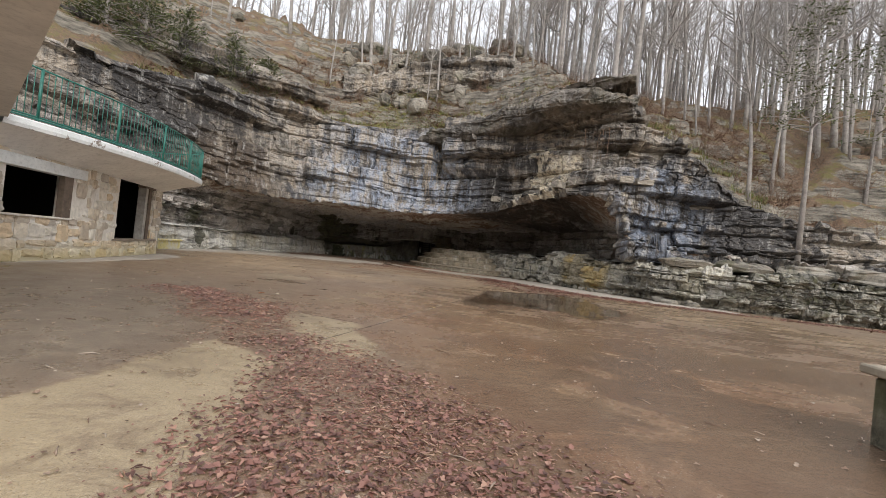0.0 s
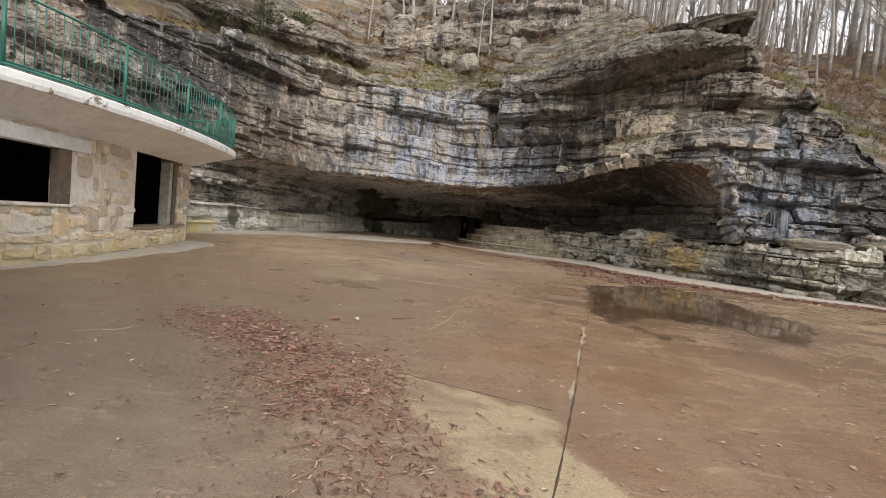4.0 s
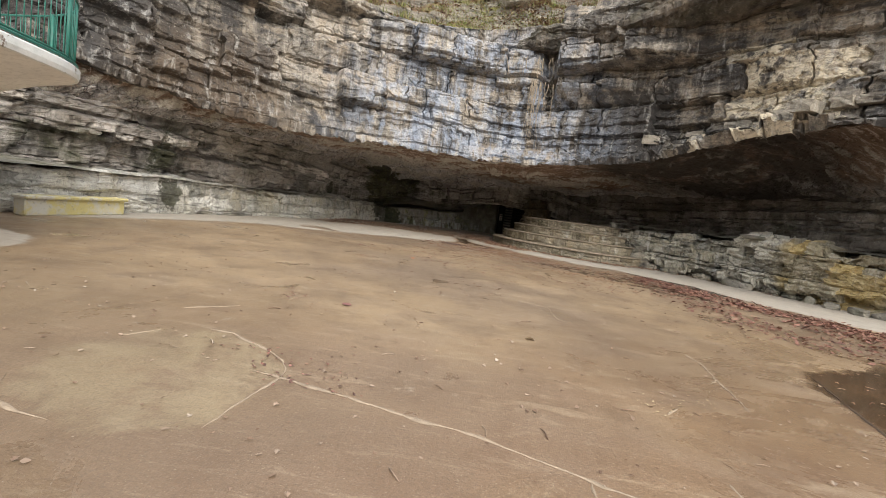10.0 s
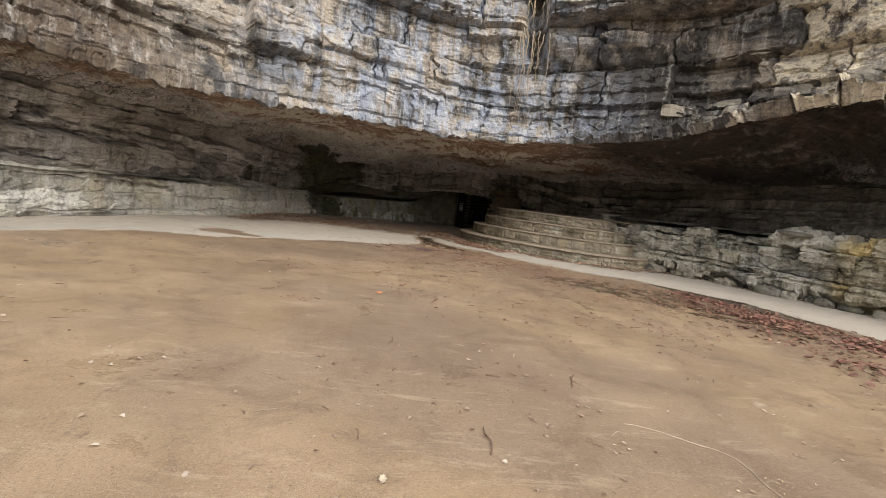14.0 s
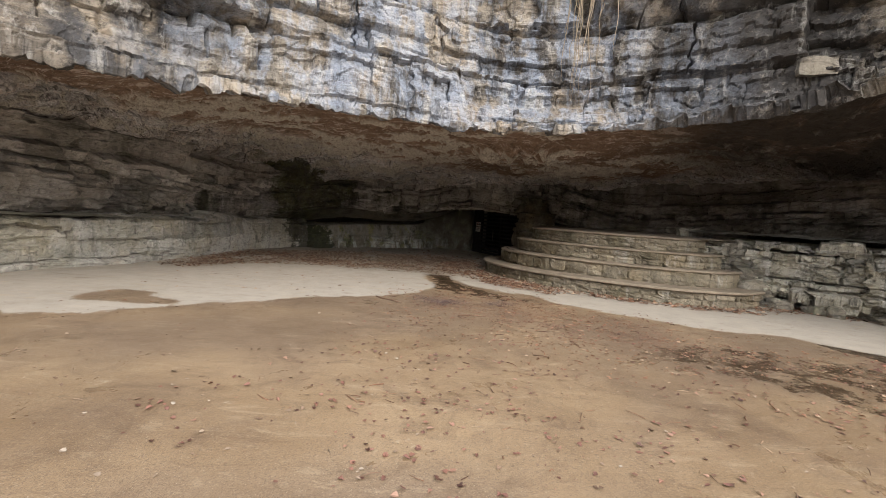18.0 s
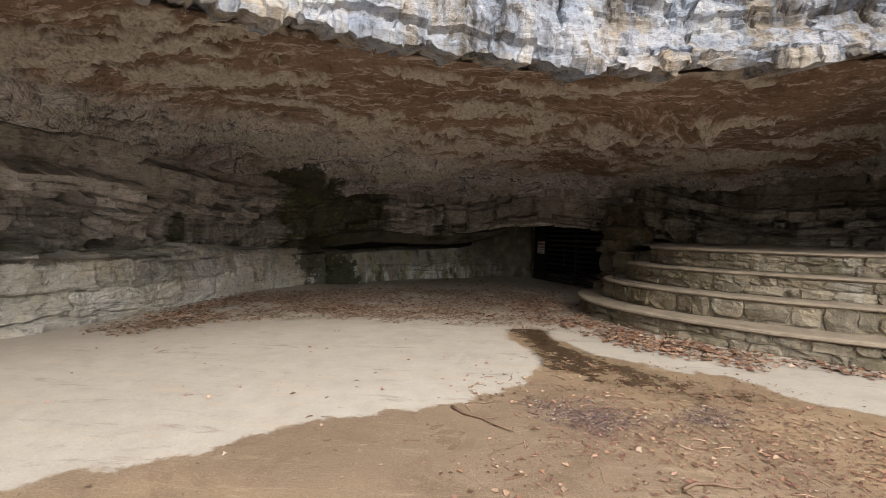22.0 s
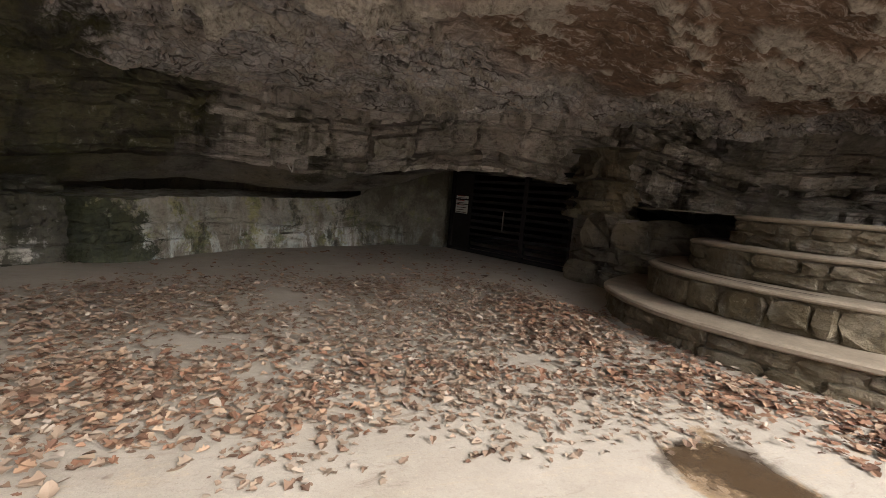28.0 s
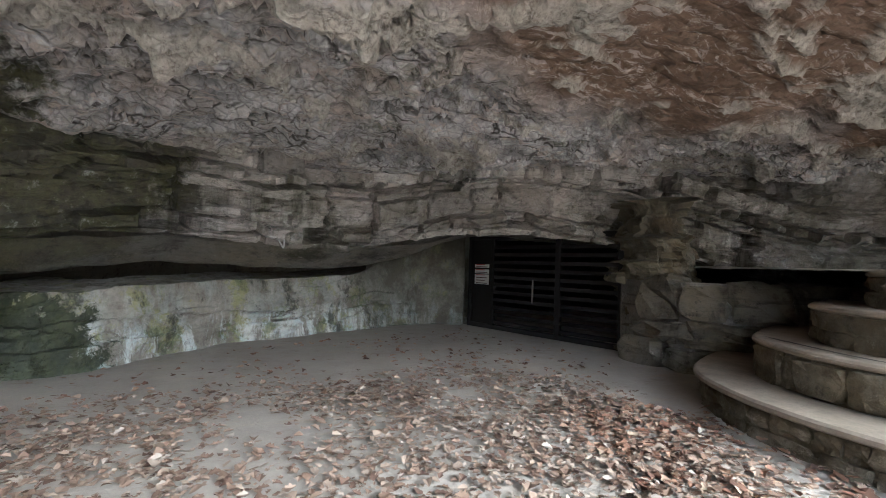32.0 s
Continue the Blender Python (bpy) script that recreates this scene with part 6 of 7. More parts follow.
rock_band("wall_top_slab", [(3.6, 29.0, 10.8), (5.0, 27.4, 10.85), (6.4, 25.9, 10.95), (7.8, 24.7, 11.0), (9.5, 23.9, 11.1)], (0.3, 0.45, 0.5, 0.45, 0.2), (0.6, 1.1, 1.5, 1.9, 2.2), M_CAPROCK, 240, "thin dark overhanging slab on top of the cliff", 33)

rock_band("wall_upper_outcrop", [(-8.6, 32.4, 11.8), (-5.7, 33.6, 12.6), (-2.6, 34.3, 13.4), (0.6, 34.2, 13.8), (3.4, 32.8, 13.6), (5.6, 31.2, 13.0)], (1.6, 2.0, 2.4, 2.8, 2.6, 1.2), (0.5, 0.8, 0.9, 1.0, 1.1, 0.6), M_CLIFF, 420, "broken limestone outcrop among the trees on the slope", 41)
rock_band("wall_upper_ledge", [(-21.0, 19.0, 9.6), (-17.4, 23.2, 10.0), (-14.6, 26.6, 10.2), (-11.6, 29.0, 10.4), (-9.0, 30.9, 10.5)], (0.9, 1.3, 1.4, 1.1, 0.5), (0.6, 0.9, 1.0, 0.8, 0.4), M_CLIFF, 420, "mossy limestone ledge above the cliff rim", 43)
rr = random.Random(12)


M_PALE = limestone("pale_bed", (0.45, 0.41, 0.34), (0.08, 0.075, 0.07), (0.44, 0.39, 0.32), 0.3, 0.0, 0.0, 0.2, False, lime=0.3)


def on_cliff(x, y, z):
    """The place on the cliff face that is seen from the slab in the given direction."""
    eye = Vector((-2.5, 8, z))
    hit = CLIFF_TREE.ray_cast(eye, (Vector((x, y, z)) - eye).normalized())
    return hit[0] if hit[0] is not None else Vector((x, y, z))


BED = [on_cliff(*p) for p in ((2.6, 28.6, 5.1), (3.6, 27.6, 5.3), (4.6, 26.5, 5.5), (5.6, 25.2, 5.75), (6.6, 24.2, 5.95), (7.6, 23.4, 6.05), (8.6, 22.9, 6.05), (9.6, 22.6, 6.0), (10.6, 22.4, 5.9))]
BLOCKS = [stone_mesh("rock_block", 200 + i, M_PALE, 0.07, 0.05) for i in range(6)]
for p, q in zip(BED[:-1], BED[1:]):
    f = rr.uniform(0, 0.2)
    run = (q - p).length
    while f * run < run - 0.3:
        L, H = rr.uniform(0.35, 0.8), rr.uniform(0.26, 0.4)
        c = p.lerp(q, min(1, f + 0.5 * L / run))
        c = on_cliff(c.x, c.y, c.z)
        tan_ = (q - p).normalized()
        c = c + Vector((-tan_.y, tan_.x, 0)) * rr.uniform(0.16, 0.27)
        put("rock_block", rr.choice(BLOCKS), cliff, "", Matrix.LocRotScale(c, Euler((rr.gauss(0, 0.03), rr.gauss(0, 0.03), math.atan2(tan_.y, tan_.x) + rr.gauss(0, 0.08))), (L, 0.6, H)))
        f += (L + rr.choice((0.02, 0.05, 0.5, 0.9, 1.4))) / run

for x, y, z, sx, sy, sz, a, lab in ((11.6, 21.3, 2.03, 2.3, 1.1, 0.42, -35, "flat pale limestone slab lying on the ledge"), (13.9, 20.6, 2.08, 2.0, 1.3, 0.55, -20, "mossy limestone boulder on the bank"), (16.4, 19.9, 2.1, 2.4, 1.3, 0.6, -15, "mossy limestone boulder on the bank"), (9.3, 22.7, 1.98, 0.6, 0.5, 0.35, 10, "small pale rock on the ledge"), (19.0, 19.4, 2.15, 1.8, 1.2, 0.6, -12, "mossy limestone boulder on the bank"), (7.0, 27.9, 1.92, 0.8, 0.5, 0.14, -50, "thin stone flake on the ledge")):
    ob = put("boulder", rr.choice(ROCKS), None, lab, Matrix.LocRotScale((x, y, z), Euler((0, 0, radians(a))), (sx, sy, sz)))
    ob["category"] = "boulder"
for k in range(110):
    if k < 76:
        x, y = rr.uniform(-9, 5), rr.uniform(32.6, 38.5)
    else:
        x, y = rr.uniform(-24, 26), rr.uniform(24, 44)
    z = hill_z(x, y)
    if z is None:
        continue
    sc = rr.uniform(0.4, 1.5)
    ob = put("boulder", rr.choice(ROCKS), None, "weathered grey limestone outcrop on the leafy slope", Matrix.LocRotScale((x, y, z + 0.05 * sc), Euler((rr.uniform(-0.2, 0.2), rr.uniform(-0.2, 0.2), rr.uniform(0, 6.3))), (sc * rr.uniform(0.9, 1.6), sc, sc * rr.uniform(0.5, 1.2))))
    tagged(ob, "", "boulder", "outcrops on the slope")


# ---- bare winter trees ----
def tree_parts(seed, height, girth, lean):
    r = random.Random(seed)
    trunk, crown = Bag(), Bag()
    n = 9
    path, rad = [], []
    bend = Vector((r.uniform(-1, 1), r.uniform(-1, 1), 0)) * lean
    for i in range(n):
        f = i / (n - 1)
        path.append(Vector((0, 0, -0.5)) + Vector((0, 0, f * (height + 0.5))) + bend * f * f * height * 0.1 + Vector((math.sin(f * 5 + seed), math.cos(f * 4 + seed), 0)) * 0.12 * f * height * 0.12)
        rad.append(girth * (1.25 - 1.15 * f if f > 0.06 else 1.55))
    trunk.add(*tube(path, rad, 9))

    def limb(base, way, length, thick, depth):
        pts, p, w = [base], base.copy(), way.normalized()
        k = 4 if depth < 2 else 3
        for i in range(k):
            w = (w + Vector((r.uniform(-0.28, 0.28), r.uniform(-0.28, 0.28), r.uniform(-0.08, 0.25)))).normalized()
            p = p + w * (length / k)
            pts.append(p)
        crown.add(*tube(pts, [thick * (1 - 0.75 * i / k) for i in range(k + 1)], (5, 4, 3)[depth], cap=False))
        if depth < 2:
            for i in range((6, 5)[depth]):
                j = r.randint(1, k)
                limb(pts[j], w + Vector((r.uniform(-1, 1), r.uniform(-1, 1), r.uniform(-0.1, 0.7))), length * r.uniform(0.35, 0.6), thick * 0.42, depth + 1)

    for i in range(r.randint(6, 9)):
        f = r.uniform(0.38, 0.97)
        j = f * (n - 1)
        a = int(j)
        base = path[a].lerp(path[min(a + 1, n - 1)], j - a)
        ang = r.uniform(0, 6.28)
        limb(base, Vector((math.cos(ang), math.sin(ang), r.uniform(0.35, 1.1))), height * r.uniform(0.16, 0.3) * (1.2 - 0.5 * f), girth * (1.1 - f) * 0.6 + 0.015, 0)
    return trunk.mesh("trunk", M_BARK), crown.mesh("crown", M_BARK)


KINDS = []
for i in range(8):
    KINDS.append(tree_parts(i, (11, 14, 17, 12, 15, 9, 16, 13)[i], (0.08, 0.11, 0.16, 0.09, 0.13, 0.05, 0.17, 0.10)[i], (0.6, 1.2, 0.9, 2.4, 0.6, 2.0, 1.0, 3.2)[i]))


def plant(x, y, k, sc, z=None, lab="tall bare grey-barked tree on the wooded slope"):
    z = hill_z(x, y) if z is None else z
    if z is None:
        return
    t = thing("bare_tree", lab, "tree", "bare trees above the cliff")
    t.matrix_basis = Matrix.LocRotScale((x, y, z), Euler((rr.uniform(-0.05, 0.05), rr.uniform(-0.05, 0.05), rr.uniform(0, 6.3))), (sc, sc, sc))
    put("trunk", KINDS[k][0], t)
    put("crown", KINDS[k][1], t)


for x, y, k, sc in ((-2.3, 33.0, 5, 0.9), (-0.2, 34.3, 0, 0.9), (1.6, 33.2, 5, 1.0), (2.5, 32.4, 3, 0.7), (3.7, 31.8, 0, 0.9), (5.0, 31.0, 5, 1.1), (-4.4, 34.7, 0, 1.0), (-7.4, 33.4, 3, 0.8), (-9.6, 32.6, 5, 1.0), (6.6, 29.4, 1, 0.8), (8.4, 28.2, 0, 0.9), (-1.6, 33.2, 0, 0.9), (0.7, 33.6, 5, 1.0), (3.3, 34.4, 1, 0.9), (4.0, 34.9, 3, 1.0), (-5.6, 34.8, 1, 0.9), (-6.2, 36, 4, 0.9), (9.6, 27.5, 2, 1.0), (11.2, 28.5, 6, 1.0), (12.6, 27.0, 3, 0.9), (15.2, 22.4, 1, 0.8), (18.5, 24.5, 4, 0.85), (19.5, 28.5, 7, 1.0), (21.5, 26, 2, 0.9), (22, 23, 0, 0.9), (24.5, 25, 6, 0.8), (26, 22.5, 5, 1.0), (17, 27, 7, 0.9), (14, 25.5, 5, 0.9)):
    plant(x, y, k, sc)
made = 0
while made < 250:
    a = rr.uniform(-40, 50) if made < 150 else rr.uniform(10, 50)
    d = rr.uniform(33, 60) if made < 150 else rr.uniform(30, 52)
    x, y = -1.5 + d * math.sin(radians(a)), 1 + d * math.cos(radians(a))
    z = hill_z(x, y)
    if z is None or (z < 13 and x < 5):
        continue
    plant(x, y, rr.choice((0, 0, 1, 2, 3, 3, 4, 5, 5, 5, 6, 7, 7)), rr.uniform(0.7, 1.2), z)
    made += 1
far = Bag()
made = 0
while made < 330:
    a, d = rr.uniform(-42, 54), rr.uniform(42, 84)
    x, y = -1.5 + d * math.sin(radians(a)), 1 + d * math.cos(radians(a))
    z = hill_z(x, y)
    if z is None or (z < 13 and x < 5):
        continue
    h, g, lx, ly = rr.uniform(9, 18), rr.uniform(0.06, 0.16), rr.gauss(0, 0.6), rr.gauss(0, 0.6)
    top = Vector((x + lx, y + ly, z + h))
    foot = Vector((x, y, z - 0.5))
    far.add(*tube([foot, foot.lerp(top, 0.35), foot.lerp(top, 0.7) + Vector((0.2, 0.1, 0)), top], [g, g * 0.8, g * 0.5, 0.02], 5, cap=False))
    for k in range(12):
        p = foot.lerp(top, rr.uniform(0.3, 0.97))
        ang = rr.uniform(0, 6.28)
        q = p + Vector((math.cos(ang), math.sin(ang), rr.uniform(0.4, 1.2))) * h * rr.uniform(0.08, 0.16)
        far.add(*tube([p, p.lerp(q, 0.5) + Vector((0, 0, -0.1)), q], [g * 0.3, g * 0.2, 0.008], 3, cap=False))
        for e in range(3):
            w_ = q.lerp(p, rr.uniform(0, 0.6))
            far.add(*tube([w_, w_ + Vector((rr.gauss(0, 0.5), rr.gauss(0, 0.5), rr.uniform(0.3, 1.1)))], [0.018, 0.006], 3, cap=False))
    made += 1
tagged(new("far_woods", far.mesh("far_woods", M_BARK)), "bare grey winter woods further up the hill", "woods", "", "stuff")


# ---- evergreens, shrubs, grass, hanging roots ----
def leaf_material(name, *stops, rough=0.7):
    n = Nodes(name, rough)
    c = n.ramp(n.geo.outputs["Random Per Island"], *stops)
    return n.done(c, rough)


M_NEEDLE = leaf_material("cedar_foliage", (0.0, (0.05, 0.07, 0.025)), (0.5, (0.10, 0.125, 0.045)), (1.0, (0.18, 0.19, 0.08)))
M_MOSS = leaf_material("wall_moss", (0.0, (0.015, 0.02, 0.01)), (0.6, (0.035, 0.042, 0.017)), (1.0, (0.07, 0.075, 0.03)))
M_GRASS = leaf_material("winter_grass", (0.0, (0.07, 0.10, 0.02)), (0.45, (0.18, 0.21, 0.045)), (0.75, (0.30, 0.26, 0.12)), (1.0, (0.24, 0.16, 0.09)))


def cedar(x, y, height, wide, seed, base, lab, start=0.15):
    r = random.Random(seed)
    t = thing("cedar_tree", lab, "tree", at=(x, y, base))
    b = Bag()
    b.add(*tube([(0, 0, -0.5), (0.05, 0.0, height * 0.5), (0, 0.05, height)], [0.14, 0.09, 0.02], 7))
    put("trunk", b.mesh("trunk", M_BARK), t)
    V, F, limbs = [], [], Bag()
    for i in range(80):
        f = r.uniform(start, 1)
        ang = r.uniform(0, 6.28)
        L = wide * (1.15 - f) * r.uniform(0.6, 1.1)
        base_p = Vector((0, 0, f * height))
        way = Vector((math.cos(ang), math.sin(ang), r.uniform(-0.1, 0.5)))
        tip = base_p + way * L + Vector((0, 0, -0.1 * L))
        limbs.add(*tube([base_p, base_p.lerp(tip, 0.5) + Vector((0, 0, 0.06)), tip], [0.03, 0.02, 0.006], 4, cap=False))
        for q in range(int(55 * L / wide) + 8):
            c = base_p.lerp(tip, r.uniform(0.25, 1.05)) + Vector((r.gauss(0, 0.13), r.gauss(0, 0.13), r.gauss(0, 0.10)))
            w = (way + Vector((r.uniform(-1, 1), r.uniform(-1, 1), r.uniform(-0.8, 0.6)))).normalized()
            sd_ = w.cross(Vector((r.uniform(-1, 1), r.uniform(-1, 1), 1))).normalized()
            ln, wd = r.uniform(0.08, 0.22), r.uniform(0.018, 0.045)
            k = len(V)
            V += [c - sd_ * wd, c + sd_ * wd, c + w * ln]
            F.append((k, k + 1, k + 2))
    put("branchwork", limbs.mesh("branchwork", M_BARK), t)
    put("crown", mesh_data("crown", np.array([v[:] for v in V]), F, M_NEEDLE, False), t)
    return t


RIM_BUSH = "dark green cedar bush hanging over the rock rim"
for k, (x, y, h, wide) in enumerate(((-17.6, 21.6, 3.0, 1.8), (-16.9, 23.4, 3.4, 2.0), (-16.0, 25.4, 3.6, 2.1), (-18.4, 24.4, 4.6, 2.4), (-14.0, 27.2, 3.2, 1.9), (-12.6, 28.8, 2.7, 1.7))):
    cedar(x, y, h, wide, k + 1, (hill_z(x, y) or 10) - 0.5, RIM_BUSH, 0.0)
cedar(16.6, 20.6, 13.0, 5.0, 13, (hill_z(16.6, 20.6) or 2.4) - 0.3, "thin green cedar leaning over the bank", 0.5)
cedar(22.5, 22.0, 12.5, 4.2, 14, (hill_z(22.5, 22) or 4) - 0.3, "thin green cedar leaning over the bank", 0.4)

def tufts(name, spots, seed, label, tall=(0.12, 0.4), n_blade=26, spread=0.16, mat=None):
    r = random.Random(seed)
    V, F = [], []
    for x, y, z in spots:
        for q in range(n_blade):
            c = Vector((x + r.gauss(0, spread), y + r.gauss(0, spread), z - 0.05))
            h = r.uniform(*tall)
            ang = r.uniform(0, 6.28)
            out = Vector((math.cos(ang), math.sin(ang), 0)) * h * r.uniform(0.1, 0.8)
            sd_ = Vector((-math.sin(ang), math.cos(ang), 0)) * 0.009
            k = len(V)
            mid_ = c + out * 0.35 + Vector((0, 0, h * 0.65))
            V += [c - sd_, c + sd_, mid_ + sd_, mid_ - sd_, c + out + Vector((0, 0, h * r.uniform(0.55, 1)))]
            F += [(k, k + 1, k + 2, k + 3), (k + 3, k + 2, k + 4)]
    ob = new(name, mesh_data(name, np.array([v[:] for v in V]), F, mat or M_GRASS, False))
    return tagged(ob, label, "grass", "", "stuff")


spots = []
for i in range(1100):
    if i < 240:
        x, y = rr.gauss(-4.2, 1.5), rr.uniform(31.4, 34.5)
    else:
        x = rr.uniform(-16, 17)
        y = float(np.interp(x, [p[0] for p in RIM], [p[1] for p in RIM])) + abs(rr.gauss(0.1, 1.2))
    z = hill_z(x, y)
    if z is not None:
        spots.append((x, y, z))
tufts("moss_tufts", [p for p in spots if p[0] < -1.5 and p[1] > 31.4], 4, "yellow-green moss and short grass in the gully", (0.04, 0.15), 34, 0.22)
tufts("grass", [p for p in spots if not (p[0] < -1.5 and p[1] > 31.4)], 3, "yellow-green winter grass and dry weeds along the cliff top")


def wall_growth(name, spots, seed, label, mat, size):
    """Small hanging leaves over a patch of wall."""
    r = random.Random(seed)
    V, F = [], []
    for cx, cy, cz, rad, n in spots:
        for q in range(n):
            c = Vector((cx + r.gauss(0, rad), cy + r.gauss(0, rad * 0.5), max(0.03, cz + r.gauss(0, rad))))
            w = Vector((r.uniform(-1, 1), -0.8, r.uniform(-1.2, 0.4))).normalized()
            sd_ = w.cross(Vector((r.uniform(-1, 1), r.uniform(-1, 1), 0.6))).normalized()
            ln = r.uniform(*size)
            k = len(V)
            V += [c, c + w * ln * 0.5 - sd_ * ln * 0.3, c + w * ln, c + w * ln * 0.5 + sd_ * ln * 0.3]
            F.append((k, k + 1, k + 2, k + 3))
    return tagged(new(name, mesh_data(name, np.array([v[:] for v in V]), F, mat, False)), label, "moss", "", "stuff")


wall_growth("moss_clump", [(-9.3, 38.66, 0.12, 0.10, 900), (-8.95, 38.74, 0.16, 0.10, 900), (-8.62, 39.0, 0.2, 0.10, 700)], 4, "dark green moss in the damp wall corner", M_MOSS, (0.012, 0.03))
wall_growth("wall_moss", [(-13.85, 24.5, 0.35, 0.18, 420), (-13.9, 24.5, 0.9, 0.15, 380), (-14.25, 24.6, 1.5, 0.16, 420), (-14.1, 24.7, 2.0, 0.16, 420), (-13.95, 24.8, 2.6, 0.18, 420), (-13.8, 24.9, 3.1, 0.25, 380)], 5, "dark brown-green moss streak down the cave wall", M_MOSS, (0.02, 0.05))


BACK_TREE = tree_of(backw)


def chalk(cx, cz, w_, h):
    """One loop of a chalk scrawl, drawn on the rock."""
    pts = []
    for k in range(11):
        a = math.pi * (1 + k / 10)
        q = Vector((cx + w_ * math.cos(a), 45, cz + h * (0.4 if k in (0, 10) else 0) + h * 0.5 * math.sin(a)))
        eye = Vector((-6.2, 32.5, 1.5))
        q.y = 40.05
        hit = BACK_TREE.ray_cast(eye, (q - eye).normalized())
        if hit[0] is not None:
            pts.append(hit[0] - (q - eye).normalized() * 0.012)
    if len(pts) > 3:
        b = Bag()
        b.add(*tube(pts, 0.012, 5))
        put("chalk_mark", b.mesh("chalk_mark", M_PAPER), backw, "faded white chalk scrawl on the rock")


for k in range(3):
    chalk(-6.6 + 0.1 * k, 1.75, 0.045, 0.2)


def shrub(x, y, z, h, seed, lab="leafless brown shrub on the cliff top"):
    r = random.Random(seed)
    t = thing("shrub", lab, "shrub", "leafless shrubs on the rim", at=(x, y, z))
    b = Bag()
    for i in range(14):
        p, w = Vector((r.gauss(0, 0.08), r.gauss(0, 0.08), -0.1)), Vector((r.gauss(0, 0.5), r.gauss(0, 0.5), 1)).normalized()
        pts = [p]
        for k in range(4):
            w = (w + Vector((r.gauss(0, 0.25), r.gauss(0, 0.25), r.gauss(0, 0.12)))).normalized()
            p = p + w * h * 0.25
            pts.append(p)
            if k:
                q = p + Vector((r.gauss(0, 0.3), r.gauss(0, 0.3), r.uniform(0, 0.4))) * h * 0.5
                b.add(*tube([p, p.lerp(q, 0.5) + Vector((0, 0, 0.02)), q], [0.005, 0.004, 0.002], 3, cap=False))
        b.add(*tube(pts, [0.010, 0.008, 0.006, 0.004, 0.002], 3, cap=False))
    put("branchwork", b.mesh("branchwork", M_TWIG), t)


M_TWIG = plain("brown_twigs", (0.20, 0.13, 0.09), 0.95, 0, 0.3, 5)
for i in range(225):
    x = rr.uniform(-17, 19)
    y = float(np.interp(x, [p[0] for p in RIM], [p[1] for p in RIM])) + rr.uniform(0.2, 5.2)
    z = hill_z(x, y)
    if z is not None:
        shrub(x, y, z, rr.uniform(0.5, 1.6), 300 + i)
for i in range(60):
    x, y = rr.gauss(-1.0, 3.6), rr.uniform(31.8, 37.0)
    z = hill_z(x, y)
    if z is not None:
        shrub(x, y, z, rr.uniform(0.5, 1.3), 700 + i, "leafless brown brush among the rocks of the slope")


for i in range(90):
    x, y = rr.uniform(10, 30), rr.uniform(20.5, 29)
    z = hill_z(x, y)
    if z is not None and z > 2.3:
        shrub(x, y, z, rr.uniform(0.5, 1.7), 900 + i, "leafless brown brush on the leafy bank")


def roots(name, x, y, ztop, count, length, spread, seed, label, mat):
    r = random.Random(seed)
    t = thing(name, label, "roots", at=(x, y, ztop))
    for i in range(count):
        p = Vector((r.gauss(0, spread), r.gauss(0, 0.12), r.uniform(-0.1, 0.1)))
        pts = [p]
        L = length * r.uniform(0.35, 1.0)
        for k in range(9):
            p = p + Vector((r.gauss(0, 0.03), r.gauss(0, 0.03), -L / 9))
            pts.append(p)
        b = Bag()
        b.add(*tube(pts, [0.014 * (1 - 0.08 * k) for k in range(10)], 4))
        put("root", b.mesh("root", mat), t)


M_ROOT = plain("dry_roots", (0.34, 0.28, 0.21), 0.9, 0, 0.3, 6)
roots("hanging_roots", -1.5, 28.95, 6.9, 16, 2.7, 0.22, 5, "pale dry roots hanging down the cliff face", M_ROOT)
roots("hanging_roots", -1.9, 29.4, 8.0, 12, 1.6, 0.5, 6, "pale dry roots hanging down the cliff face", M_ROOT)
roots("hanging_vine", 7.6, 22.7, 8.6, 6, 2.2, 0.8, 8, "thin brown vines hanging down the cliff", M_TWIG)


# ---- fallen leaves, chips and twigs ----
M_LEAF = leaf_material("fallen_leaves", (0.0, (0.085, 0.045, 0.03)), (0.3, (0.20, 0.105, 0.065)), (0.55, (0.28, 0.15, 0.095)), (0.8, (0.34, 0.22, 0.145)), (1.0, (0.44, 0.34, 0.25)), rough=0.75)
M_WETLEAF = leaf_material("wet_leaves", (0.0, (0.075, 0.038, 0.03)), (0.4, (0.18, 0.085, 0.066)), (0.75, (0.27, 0.135, 0.10)), (1.0, (0.36, 0.22, 0.16)), rough=0.45)
M_PALELEAF = leaf_material("dry_oak_leaves", (0.0, (0.11, 0.065, 0.045)), (0.3, (0.22, 0.145, 0.10)), (0.6, (0.29, 0.215, 0.16)), (0.85, (0.34, 0.27, 0.21)), (1.0, (0.41, 0.355, 0.30)), rough=0.8)
M_SHRED = leaf_material("leaf_shreds", (0.0, (0.07, 0.03, 0.022)), (0.5, (0.20, 0.09, 0.065)), (0.8, (0.34, 0.19, 0.13)), (1.0, (0.48, 0.34, 0.24)), rough=0.6)
OUTLINES = []
for k in range(5):
    r = random.Random(500 + k)
    lobes = (0, 5, 7, 5, 3)[k]
    pts = []
    for i in range(11):
        f = i / 10
        wdt = math.sin(math.pi * min(1, f * 0.94 + 0.04)) ** 0.8 * (0.34 + 0.12 * (f > 0.5))
        if lobes:
            wdt *= 0.78 + 0.3 * math.cos(f * math.pi * lobes)
        pts.append((f - 0.5, wdt))
    OUTLINES.append(pts)


